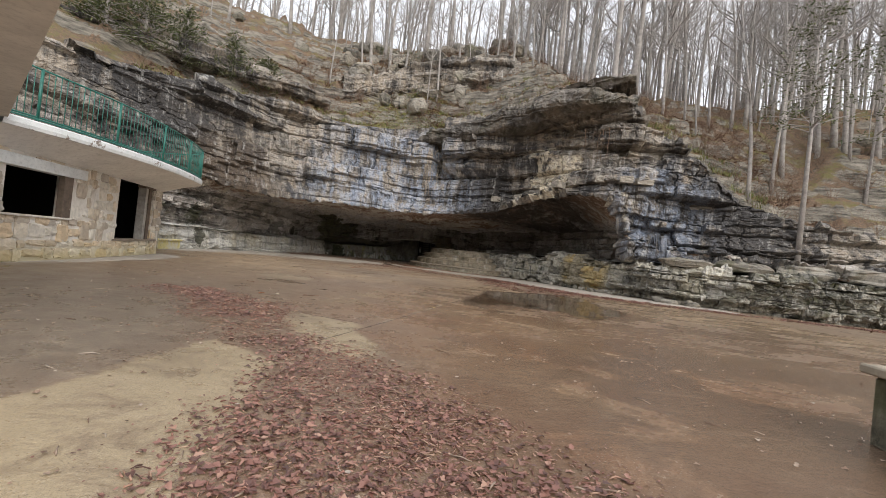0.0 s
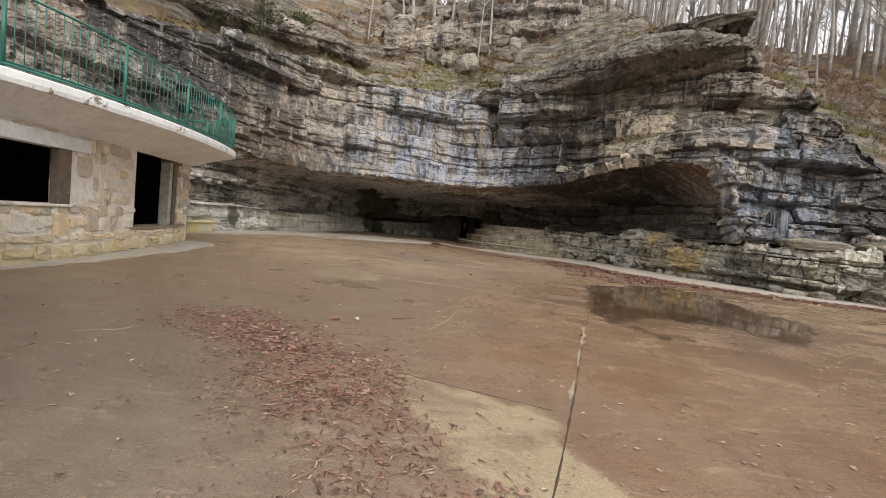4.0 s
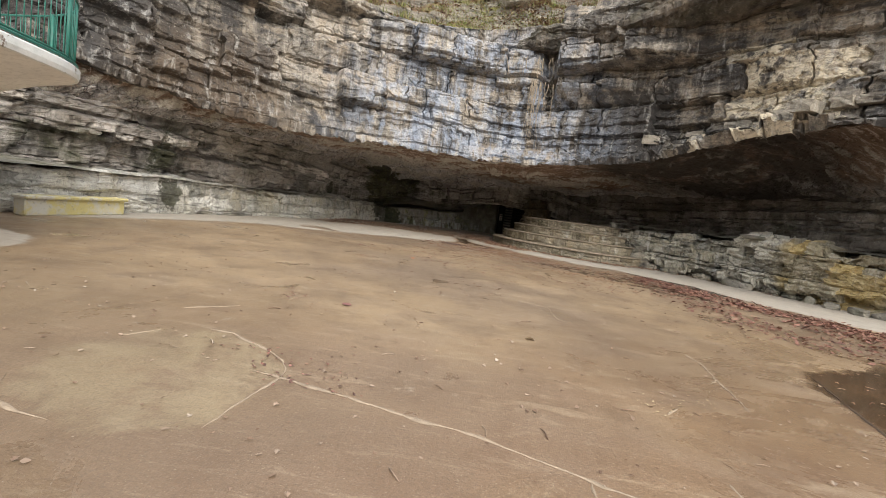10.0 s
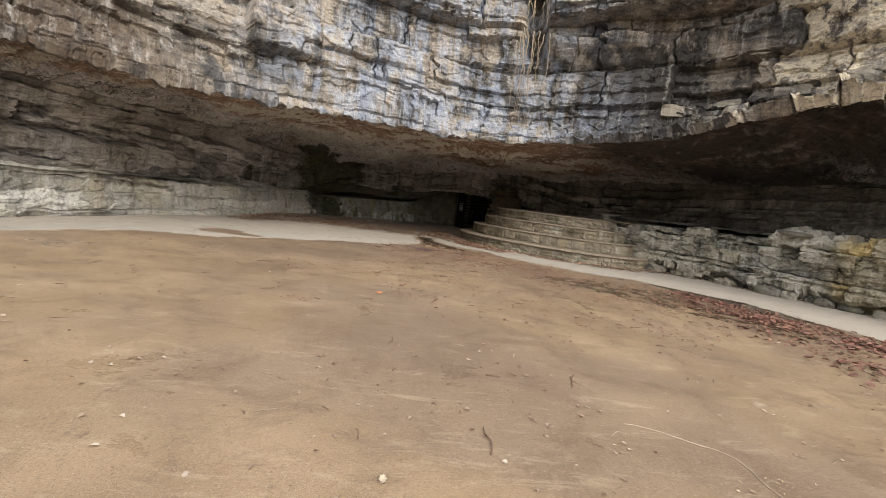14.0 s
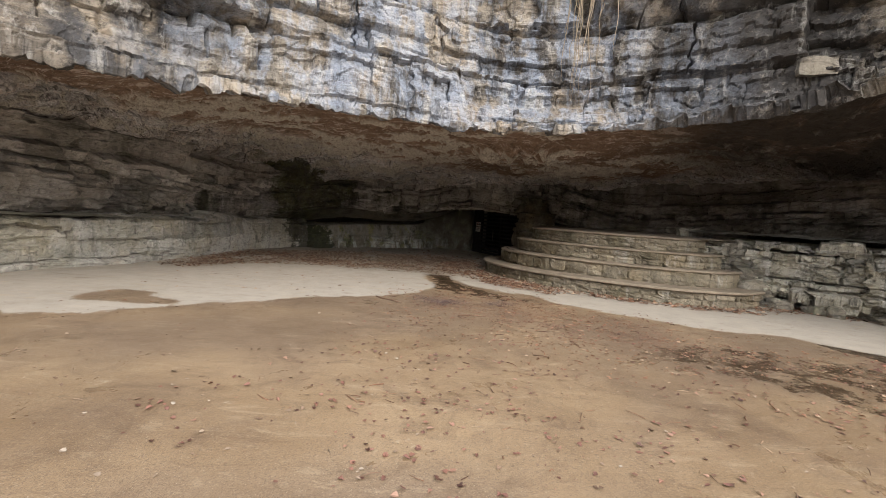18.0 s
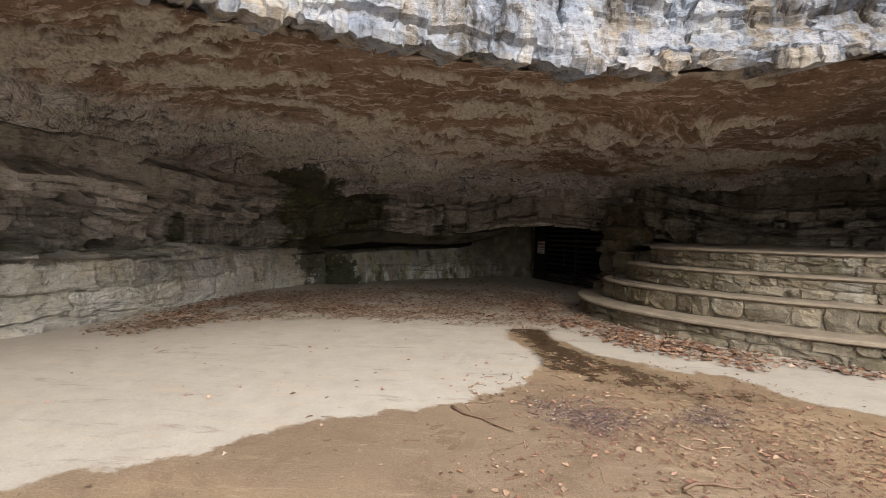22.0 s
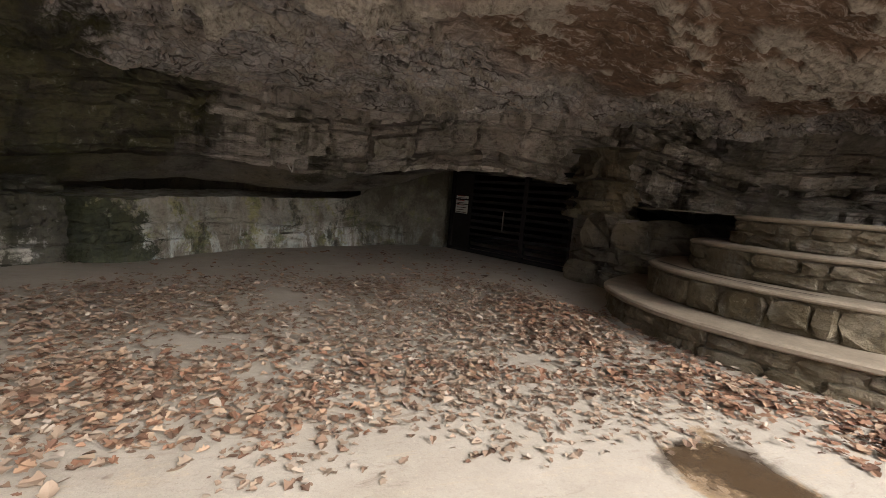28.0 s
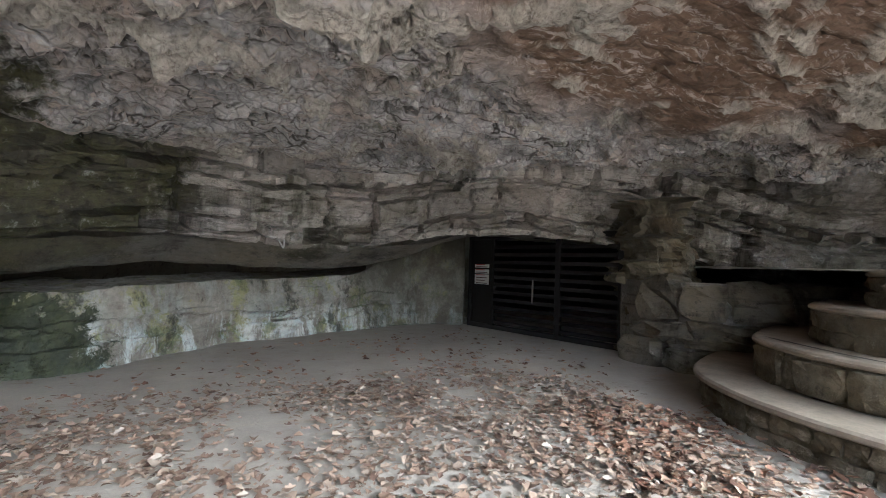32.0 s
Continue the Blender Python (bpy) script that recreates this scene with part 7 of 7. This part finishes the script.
def litter(name, spots, size, seed, mat, label, lift=0.02, category="leaves", far=False):
    """Many curled leaves in one mesh."""
    r = random.Random(seed)
    V, F = [], []
    for x, y, z in spots:
        pts = OUTLINES[r.randrange(5)]
        L = r.uniform(*size)
        a, tilt, roll_ = r.uniform(0, 6.283), r.gauss(0, 0.16), r.gauss(0, 0.2)
        curl, cup = r.gauss(0, 0.35), r.uniform(0.0, 0.6)
        ca, sa = math.cos(a), math.sin(a)
        zz = z + abs(r.gauss(0, lift)) + 0.006
        k = len(V)
        rows = []
        for f, w_ in pts[1::4] if L < 0.03 or far else pts[::2] if L < 0.06 else pts:
            zc = curl * f * f * L + tilt * f * L
            for sgn in (-1, 0, 1):
                lx, ly = f * L, sgn * w_ * L
                h = zc + (cup * abs(ly) if sgn else 0) + roll_ * ly
                V.append((x + lx * ca - ly * sa, y + lx * sa + ly * ca, max(zz + h, z + 0.004)))
            rows.append(k)
            k += 3
        for p, q in zip(rows[:-1], rows[1:]):
            F += [(p, q, q + 1, p + 1), (p + 1, q + 1, q + 2, p + 2)]
    ob = new(name, mesh_data(name, V, F, mat, False))
    return tagged(ob, label, category, "", "stuff")


def fill(poly, count, seed, fade=0.0, clump=0.0):
    """Random places on the floor inside an outline, thinner towards its edge."""
    r = np.random.RandomState(seed)
    P = np.array(poly)
    out = []
    while len(out) < count:
        x = r.uniform(P[:, 0].min() - fade, P[:, 0].max() + fade, 4000)
        y = r.uniform(P[:, 1].min() - fade, P[:, 1].max() + fade, 4000)
        d = poly_sd(x, y, poly)
        keep = np.clip((d + fade) / (2 * fade + 1e-6), 0, 1) if fade else (d > 0) * 1.0
        if clump:
            keep = keep * np.clip(0.5 + clump * fbm(x * 1.4, y * 1.4, x * 0 + seed, 3) * 2, 0, 1)
        ok = r.uniform(0, 1, 4000) < keep
        out += list(zip(x[ok], y[ok], floor_z(x[ok], y[ok])))
    return out[:count]


FRONT_PATCH = [(-4.7, 8.0), (-4.0, 8.1), (-3.2, 7.0), (-2.2, 5.8), (-1.3, 5.1), (-0.8, 4.5), (-0.5, 4.0), (-0.1, 3.2), (0.6, 2.2), (1.6, 1.2), (-1.7, 0.8), (-2.0, 3.1), (-1.9, 3.5), (-2.0, 4.3), (-2.4, 4.8), (-3.1, 5.4), (-3.5, 6.3)]
CAVE_PATCH = [(-9.2, 36.6), (-8.3, 37.3), (-6.3, 37.7), (-4.1, 38.0), (-2.8, 37.4), (-2.6, 36.4), (-2.7, 35.2), (-2.7, 34.2), (-2.4, 33.4), (-3.4, 33.5), (-4.3, 33.9), (-6.4, 33.6), (-8.2, 33.5), (-9.6, 32.9), (-10.5, 31.8), (-10.9, 31.8), (-10.9, 33.5), (-10.4, 35.8)]
DEEP_PATCH = [(-8.5, 38.6), (-5, 41), (-2.6, 41.5), (-1.6, 38.6), (-2.6, 36.8), (-5, 37.5), (-8, 37)]
RIGHT_PATCH = [(1.8, 23.0), (2.3, 26.6), (4.0, 24.8), (5.2, 22.4), (7.2, 20.6), (10, 18.9), (14, 17.8), (19, 16.9), (19, 16.0), (10, 17.7), (6.4, 18.9), (3.4, 18.2), (2.2, 18.6)]
WET_PATCH = [(-5.2, 28.8), (-4.0, 30.6), (-2.6, 30.3), (-1.2, 29.4), (0.8, 27.6), (2.4, 26.4), (2.0, 23.0), (-0.5, 24.5), (-3.5, 26.5)]
TERRACE_FOOT = [(-2.7, 36.0), (-2.9, 34.9), (-2.75, 33.6), (-2.0, 32.2), (-0.9, 31.2), (0.5, 30.4), (1.9, 29.9), (3.3, 29.8), (4.8, 30.3), (6.2, 28.9), (7.4, 26.6), (7.7, 26.8), (6.4, 29.3), (4.6, 31.2), (3.2, 30.4), (1.9, 30.4), (0.6, 30.9), (-0.6, 31.7), (-1.6, 32.8), (-2.2, 34.0), (-2.25, 35.2), (-2.0, 36.0)]
FRONT_MAIN = [(-2.5, 5.3), (-2.1, 5.6), (-1.4, 5.0), (-0.85, 4.5), (-0.55, 4.0), (-0.1, 3.3), (0.6, 2.3), (1.6, 1.2), (-1.5, 0.8), (-1.9, 3.1), (-1.85, 3.6), (-2.0, 4.4)]
FRONT_TOP = [(-4.8, 8.0), (-4.0, 8.1), (-3.2, 7.0), (-2.1, 5.7), (-2.5, 5.2), (-3.2, 5.6), (-3.6, 6.4)]
FRONT_FAR = [(-6.0, 9.0), (-5.2, 9.3), (-4.0, 8.35), (-3.4, 8.1), (-3.05, 7.75), (-2.9, 6.6), (-4.0, 6.4), (-4.5, 7.4), (-4.9, 7.9), (-5.9, 8.5)]
FRONT_DARK = [(-5.2, 8.6), (-4.9, 8.8), (-4.0, 7.75), (-4.4, 7.6)]
litter("leaves_front", fill(FRONT_MAIN, 3600, 1, 0.3, 0.6) + fill(FRONT_TOP, 160, 21, 0.3, 0.8) + fill(FRONT_FAR, 220, 22, 0.25, 0.9) + fill(FRONT_DARK, 320, 24, 0.15), (0.024, 0.062), 1, M_WETLEAF, "damp red-brown leaf litter on the concrete", 0.01)
litter("leaf_crumbs", fill(FRONT_MAIN, 14000, 2, 0.35, 0.4) + fill(FRONT_PATCH, 3500, 26, 0.7, 0.6) + fill(FRONT_FAR, 6000, 25, 0.35, 0.6), (0.008, 0.028), 2, M_WETLEAF, "broken damp leaf crumbs on the concrete", 0.006)
litter("leaves_cave", fill(CAVE_PATCH, 13000, 3, 0.5, 0.5), (0.028, 0.095), 3, M_PALELEAF, "dry tan oak leaves spread over the cave floor", 0.025)
litter("leaves_cave_side", fill(CAVE_PATCH[8:], 2400, 13, 0.4, 0.6), (0.035, 0.095), 13, M_LEAF, "dry russet leaves drifted along the wall", 0.03)
litter("leaves_cave_edge", fill([(-6.6, 33.2), (-3.2, 33.0), (-3.0, 34.0), (-6.6, 34.1)], 1100, 33, 0.3, 0.5), (0.025, 0.075), 33, M_PALELEAF, "thin scatter of dry leaves at the edge of the bare concrete", 0.012)
litter("crack_debris", fill([(-5.2, 14.6), (-4.0, 14.4), (-3.5, 13.9), (-4.2, 13.8)], 130, 34, 0.15, 0.6) + fill([(-5.9, 21.3), (-5.8, 21.7), (-5.4, 21.7), (-5.6, 21.4)], 60, 35, 0.1) + fill([(-5.5, 17.0), (-5.1, 16.5), (-5.2, 16.2), (-5.4, 16.4)], 70, 36, 0.1), (0.01, 0.04), 34, M_WETLEAF, "red-brown leaf bits caught in the slab cracks", 0.005)
litter("leaves_deep", fill(DEEP_PATCH, 420, 4, 0.4, 0.6), (0.05, 0.11), 4, M_LEAF, "scattered dry leaves before the gate")
litter("leaves_right", fill(RIGHT_PATCH, 2300, 5, 0.4, 0.7), (0.05, 0.12), 5, M_WETLEAF, "wet russet leaves along the edge of the slab")
RIGHT_STRIP = [(3.0, 26.4), (4.7, 23.3), (6.3, 21.0), (8.8, 19.2), (13, 18.1), (18, 17.3), (18, 16.8), (12.5, 17.4), (8.2, 18.3), (5.4, 20.0), (3.6, 22.4), (2.1, 25.4)]
litter("leaves_strip", fill(RIGHT_STRIP, 5200, 65, 0.3, 0.5), (0.04, 0.10), 65, M_WETLEAF, "band of wet red-brown leaves beside the pale concrete edge", 0.015)
litter("leaves_terrace", fill(TERRACE_FOOT, 1500, 6, 0.15, 0.5), (0.04, 0.11), 6, M_LEAF, "dry leaves gathered at the foot of the steps")
CAVE_RIGHT = [(-3.5, 36.6), (-2.6, 36.3), (-2.65, 33.7), (-1.9, 32.3), (-0.7, 31.3), (-1.1, 30.8), (-2.4, 31.7), (-3.1, 33.0), (-3.9, 34.2)]
litter("leaves_cave_right", fill(CAVE_RIGHT, 2000, 23, 0.25, 0.4), (0.035, 0.11), 23, M_LEAF, "dry brown leaves strewn beside the steps", 0.02)
litter("debris", fill(WET_PATCH, 2600, 7, 0.8, 0.9), (0.015, 0.06), 7, M_LEAF, "leaf scraps and bark chips on the damp slab", 0.006)
WET_SPOT = [(-4.7, 28.0), (-4.0, 29.6), (-3.0, 30.2), (-1.6, 29.8), (-0.6, 28.6), (0.6, 27.0), (-0.6, 26.6), (-2.4, 27.2)]
litter("bark_crumbs", fill(WET_SPOT, 5200, 27, 0.6, 0.9), (0.01, 0.032), 27, M_WETLEAF, "purple-brown bark crumbs and leaf scraps on the damp slab", 0.004)
M_CRUMB = leaf_material("bark_crumb", (0.0, (0.05, 0.03, 0.03)), (0.5, (0.14, 0.09, 0.085)), (0.85, (0.24, 0.17, 0.15)), (1.0, (0.42, 0.36, 0.30)), rough=0.8)
litter("bark_heap", fill([(-4.4, 29.4), (-3.84, 29.42), (-3.45, 29.04), (-3.95, 28.75), (-4.35, 29.0)], 1500, 81, 0.16, 0.9) + fill([(-2.6, 29.45), (-2.3, 29.28), (-2.7, 28.95), (-3.1, 29.0)], 600, 82, 0.14, 0.9), (0.01, 0.036), 83, M_CRUMB, "low drift of purple-brown bark crumbs on the damp slab", 0.008)
SLAB = [(-9, 1), (6, 1), (6, 16), (3, 26), (0, 29), (-5, 29.5), (-10, 27), (-12, 21), (-9, 14)]
litter("chips", fill(SLAB, 5600, 8, 0.5, 0.5), (0.01, 0.05), 8, M_PALELEAF, "pale leaf scraps and chips scattered on the slab", 0.004)
DRYS = [(-10, 27), (-5, 30), (-4.5, 33), (-10, 32)]
litter("chips_dry", fill(DRYS, 90, 9, 0.3), (0.02, 0.07), 9, M_LEAF, "a few brown leaf scraps on the dry concrete", 0.004)
hs = []
rl = random.Random(77)
while len(hs) < 8500:
    x, y = rl.uniform(-16, 19), rl.uniform(21, 38)
    y0 = float(np.interp(x, [p[0] for p in RIM], [p[1] for p in RIM]))
    if y < y0 + 0.1 or y > y0 + 6:
        continue
    z = hill_z(x, y)
    if z is not None:
        hs.append((x, y, z))
gs = []
while len(gs) < 2600:
    x, y = rl.gauss(-1.6, 0.9), rl.uniform(31.0, 35.0)
    z = hill_z(x, y)
    if z is not None:
        gs.append((x, y, z))
litter("leaves_gully", gs, (0.08, 0.17), 11, M_LEAF, "russet leaves drifted into the gully above the cliff", 0.05, far=True)
litter("leaves_slope", hs, (0.09, 0.2), 10, M_LEAF, "brown and russet leaves covering the slope", 0.05, far=True)
ls = [(x, y, 1.9 + 0.03) for x, y, z in fill([(10.5, 22.2), (13, 20.7), (18, 19.2), (24, 18.0), (24, 19.2), (17, 20.6), (12.5, 22.4)], 900, 14, 0.2)]
litter("leaves_ledge", ls, (0.06, 0.14), 15, M_LEAF, "brown leaves lying on the rock ledge", 0.06)


def twig(x, y, L, ang, seed, thick=0.006, lab="short brown twig lying on the concrete", z=None):
    r = random.Random(seed)
    t = thing("twig", lab, "twig", "twigs on the floor", at=(x, y, (floor_z(x, y) if z is None else z) + thick), rz=ang)
    b = Bag()
    pts = [(L * (i / 4 - 0.5), r.gauss(0, L * 0.04), abs(r.gauss(0, 0.004))) for i in range(5)]
    b.add(*tube(pts, [thick, thick * 0.95, thick * 0.85, thick * 0.7, thick * 0.4], 5))
    put("stem", b.mesh("stem", M_TWIG), t)
    b = Bag()
    b.add(*tube([pts[2], (pts[2][0] + L * 0.14, pts[2][1] + L * 0.15, 0.004)], [thick * 0.6, thick * 0.25], 4))
    put("side_shoot", b.mesh("side_shoot", M_TWIG), t)


def sticks(name, spots, size, seed, mat, label):
    """Many short thin pieces of twig and bark in one mesh."""
    r = random.Random(seed)
    b = Bag()
    for x, y, z in spots:
        L, a, w_ = r.uniform(*size), r.uniform(0, 6.283), r.uniform(0.002, 0.006)
        d = Vector((math.cos(a), math.sin(a), 0)) * L * 0.5
        k = Vector((r.gauss(0, 0.06), r.gauss(0, 0.06), 0)) * L
        c = Vector((x, y, z + 0.008))
        b.add(*tube([c - d, c + k + Vector((0, 0, abs(r.gauss(0, 0.006)))), c + d], [w_, w_, w_ * 0.5], 4))
    return tagged(new(name, b.mesh(name, mat)), label, "twigs", "", "stuff")


sticks("twig_scatter", fill(WET_PATCH, 190, 51, 0.8, 0.6) + fill(WET_SPOT, 110, 52, 0.4) + fill([(-6.5, 24.5), (-4.6, 29.0), (0.5, 27.4), (2.6, 22.0), (-3.0, 22.0)], 150, 53, 0.5, 0.4), (0.03, 0.2), 51, M_LEAF, "small twigs and bark strips strewn over the damp slab")
sticks("twig_scatter_front", fill(SLAB, 420, 54, 0.5, 0.3) + fill(FRONT_PATCH, 160, 55, 0.3), (0.05, 0.16), 54, M_PALELEAF, "pale twig bits scattered over the wet slab")
litter("bark_chips", fill([(-6.5, 24.0), (-4.6, 29.2), (-3.0, 30.4), (0.5, 28.2), (2.6, 22.0), (-3.0, 21.5)], 1700, 56, 0.6, 0.8), (0.02, 0.06), 56, M_WETLEAF, "dark bark chips and leaf pieces on the damp slab", 0.006)
sticks("leaf_shreds", fill(FRONT_MAIN, 3800, 57, 0.35, 0.4) + fill(FRONT_TOP, 500, 58, 0.3, 0.6) + fill(FRONT_FAR, 1500, 59, 0.3, 0.5), (0.015, 0.07), 57, M_SHRED, "fine red-brown shreds of leaf and bark on the wet slab")
rt = random.Random(31)
for i in range(70):
    x, y, z = fill(WET_PATCH if i < 26 else SLAB if i < 48 else FRONT_PATCH, 1, 900 + i, 0.4)[0]
    twig(x, y, rt.uniform(0.12, 0.42), rt.uniform(0, 360), i, rt.uniform(0.003, 0.008))
twig(-5.0, 28.9, 0.75, -40, 70, 0.016, "pale broken stick lying on the damp slab")
twig(-3.4, 27.9, 0.5, 5, 71, 0.013, "pale broken stick lying on the damp slab")
for i in range(10):
    x, y, z = fill(CAVE_PATCH, 1, 960 + i)[0]
    twig(x, y, rt.uniform(0.15, 0.35), rt.uniform(0, 360), 200 + i, 0.004, "thin dry twig among the leaves")

# ---- cracks and joints in the slab ----
M_SCAR = plain("crack_filling", (0.35, 0.275, 0.20), 0.85, 0, 0.35, 9, 0.01)
M_JOINT = plain("open_joint", (0.07, 0.05, 0.035), 0.9, 0, 0.3, 9, 0.01)


def ribbon(line, width, seed, mat, name="crack", gaps=0.35, wander=0.09):
    """A crack in short broken lengths, each a low ridge of filling."""
    P, T, s = path2(line, 220)
    w_ = 0.75 * width * (0.35 + 1.1 * np.abs(fbm(s * 3.3, s * 0 + seed, s * 0, 4)) * 2)
    j = wander * fbm(s * 1.6, s * 0 + seed + 5, s * 0, 5)
    N = np.stack([-T[:, 1], T[:, 0], 0 * s], 1)
    z = floor_z(P[:, 0], P[:, 1]) + 0.005
    G = np.stack([np.column_stack([(P + N * (j + k * w_)[:, None])[:, :2], z - (0.004 if abs(k) == 1 else 0)]) for k in (-1, -0.5, 0.5, 1)], 1)
    run, cuts = fbm(s * 1.1, s * 0 + seed + 9, s * 0, 3) > 0.03 - gaps * 0.35, []
    for i in range(1, 220):
        if run[i] and run[i - 1]:
            if cuts and cuts[-1][1] == i - 1:
                cuts[-1][1] = i
            else:
                cuts.append([i - 1, i])
    for a, b in cuts:
        if b - a > 4:
            end = np.clip(np.minimum(np.arange(b + 1 - a), np.arange(b + 1 - a)[::-1]) / 5, 0.08, 1)[:, None, None]
            core = G[a:b + 1].mean(axis=1, keepdims=True)
            piece = core + (G[a:b + 1] - core) * end
            piece[..., 2] = G[a:b + 1, :, 2]
            put(name, mesh_data(name, piece.reshape(-1, 3), grid_faces(b + 1 - a, 4)[:, ::-1], mat), FLOOR)


FLOOR = bpy.data.objects["floor"]
TREAD = bpy.data.objects["tread.001"]
P, T, s = path2([(-1.22, 35.95), (-1.37, 35.62), (-1.53, 35.17), (-1.64, 34.75), (-1.60, 34.2), (-1.36, 33.6)], 90)
j = 0.022 * fbm(s * 3.0, s * 0 + 3, s * 0, 4)
N = np.stack([-T[:, 1], T[:, 0], 0 * s], 1)
half = np.clip(np.minimum(s, s[-1] - s) / 0.25, 0.1, 1) * (0.024 + 0.022 * np.abs(fbm(s * 5, s * 0, s * 0 + 2, 3)))
G = np.stack([np.column_stack([(P + N * (j + k * half)[:, None])[:, :2], np.full(len(P), 0.845)]) for k in (-1, 1)], 1)
put("crack", mesh_data("crack", G.reshape(-1, 3), grid_faces(len(P), 2)[:, ::-1], M_JOINT), TREAD.parent, "long dark open crack in the tread")
for k, line in enumerate(CRACKS):
    ribbon(line, 0.028 if k == 0 else 0.016, k, M_SCAR, gaps=0.3)
ribbon([(1.58, 16.6), (0.08, 11.75), (-1.42, 7.15), (-2.05, 5.3)], 0.011, 9, M_JOINT, "joint", 3.0, 0.012)
ribbon([(-0.28, 10.7), (-0.87, 8.9), (-1.4, 7.3)], 0.035, 41, M_SCAR, "joint_filling", 1.0, 0.02)
ribbon([(-2.95, 7.5), (-1.6, 7.0)], 0.011, 42, M_JOINT, "joint", 3.0, 0.015)
ribbon([(-4.3, 13.1), (-4.2, 14.1), (-5.0, 14.7), (-5.6, 14.5), (-5.95, 13.8), (-5.6, 13.1), (-4.8, 12.85), (-4.3, 13.1)], 0.022, 12, M_SCAR, gaps=0.4)
ribbon([(-5.2, 17.4), (-5.6, 16.6), (-5.4, 15.9), (-5.9, 15.2)], 0.022, 16, M_SCAR, gaps=0.6)
ribbon([(-3.5, 34.0), (-3.2, 33.5), (-2.6, 33.3)], 0.012, 19, M_JOINT)


# ---- spalled patches and single leaves on the slab ----
M_SPALL = leaf_material("spalled_grit", (0.0, (0.22, 0.16, 0.10)), (0.4, (0.31, 0.24, 0.15)), (0.8, (0.36, 0.29, 0.18)), (1.0, (0.42, 0.35, 0.24)), rough=0.85)
SPALLS = [([(-2.62, 11.47), (-2.12, 12.27), (-1.7, 11.18), (-1.85, 10.71), (-2.41, 10.6)], 1000), ([(-2.58, 10.13), (-2.25, 9.92), (-2.0, 9.3), (-2.2, 8.8), (-2.9, 8.9)], 900), ([(-1.05, 14.7), (-0.6, 15.0), (-0.2, 15.3), (-0.5, 14.8)], 120)]
for x, y in ((-3.52, 17.12), (-2.99, 16.9), (-6.8, 17.7), (-5.45, 16.95), (-5.2, 16.35), (-1.45, 17.9)):
    SPALLS.append(([(x - 0.16, y - 0.05), (x, y + 0.07), (x + 0.17, y + 0.02), (x + 0.03, y - 0.08)], 70))
litter("spalled_grit", [p for k, (poly, n_) in enumerate(SPALLS) for p in fill(poly, n_, 140 + k, 0.25, 0.9)], (0.008, 0.03), 141, M_SPALL, "olive-tan grit and flakes where the slab has spalled", 0.002)
litter("leaves_right_front", fill([(0.9, 2.3), (1.9, 2.6), (2.8, 2.2), (2.0, 1.5)], 700, 150, 0.25, 0.7), (0.02, 0.05), 150, M_WETLEAF, "damp red-brown leaf litter at the end of the slab", 0.008)
HUES = {"orange": (0.42, 0.17, 0.07), "pale": (0.50, 0.43, 0.33), "yellow": (0.50, 0.37, 0.16), "purple-brown": (0.20, 0.09, 0.08)}
INKS = {k: plain("leaf_" + k.replace("-", "_"), c, 0.6, 0, 0.25, 20) for k, c in HUES.items()}
for k, (x, y, hue, L) in enumerate(((-4.07, 9.26, "orange", 0.13), (-3.81, 9.41, "pale", 0.12), (-0.55, 9.87, "yellow", 0.13), (-2.33, 9.95, "orange", 0.11), (-4.46, 16.43, "purple-brown", 0.13), (-4.07, 17.74, "pale", 0.07), (-2.0, 16.2, "pale", 0.12), (-4.6, 22.4, "orange", 0.1))):
    ob = litter("fallen_leaf", [(x, y, float(floor_z(x, y)))], (L, L * 1.05), 170 + k, INKS[hue], "single curled " + hue + " leaf on the slab", 0.004, "leaf")
    del ob["kind"]
twig(-3.2, 9.72, 0.34, 28, 90, 0.011, "pale broken stick lying on the slab")
twig(-5.09, 11.23, 0.3, -20, 91, 0.008, "pale broken stick lying on the slab")


# ---- rocks at the foot of the bank ----
rf = random.Random(8)
Pr, Tr, Sr = path2(RIGHT_FOOT, 300)
for k in range(34):
    s_ = rf.uniform(0.3, 17)
    i = int(np.searchsorted(Sr, s_))
    o = rf.uniform(-0.05, 0.4)
    L = rf.uniform(0.25, 0.7)
    ob = put("fallen_rock", rf.choice(ROCKS), None, "", Matrix.LocRotScale((Pr[i, 0] + Tr[i, 1] * o, Pr[i, 1] - Tr[i, 0] * o, 0.07), Euler((0, 0, math.atan2(Tr[i, 1], Tr[i, 0]) + rf.gauss(0, 0.3))), (L, L * 0.6, rf.uniform(0.18, 0.4))))
    tagged(ob, "flat grey limestone block lying at the foot of the bank", "rock", "rocks at the foot of the bank")
for x, y, z, sx, sy, sz in ((4.3, 31.35, 0.3, 0.9, 0.7, 0.6), (4.5, 31.8, 0.85, 1.0, 0.8, 0.55), (4.6, 32.2, 1.3, 1.1, 0.9, 0.6)):
    ob = put("fallen_rock", rf.choice(ROCKS), None, "", Matrix.LocRotScale((x, y, z), Euler((0, 0, rf.uniform(0, 3))), (sx, sy, sz)))
    tagged(ob, "rough limestone block wedged beside the terrace end", "rock", "rocks at the foot of the bank")
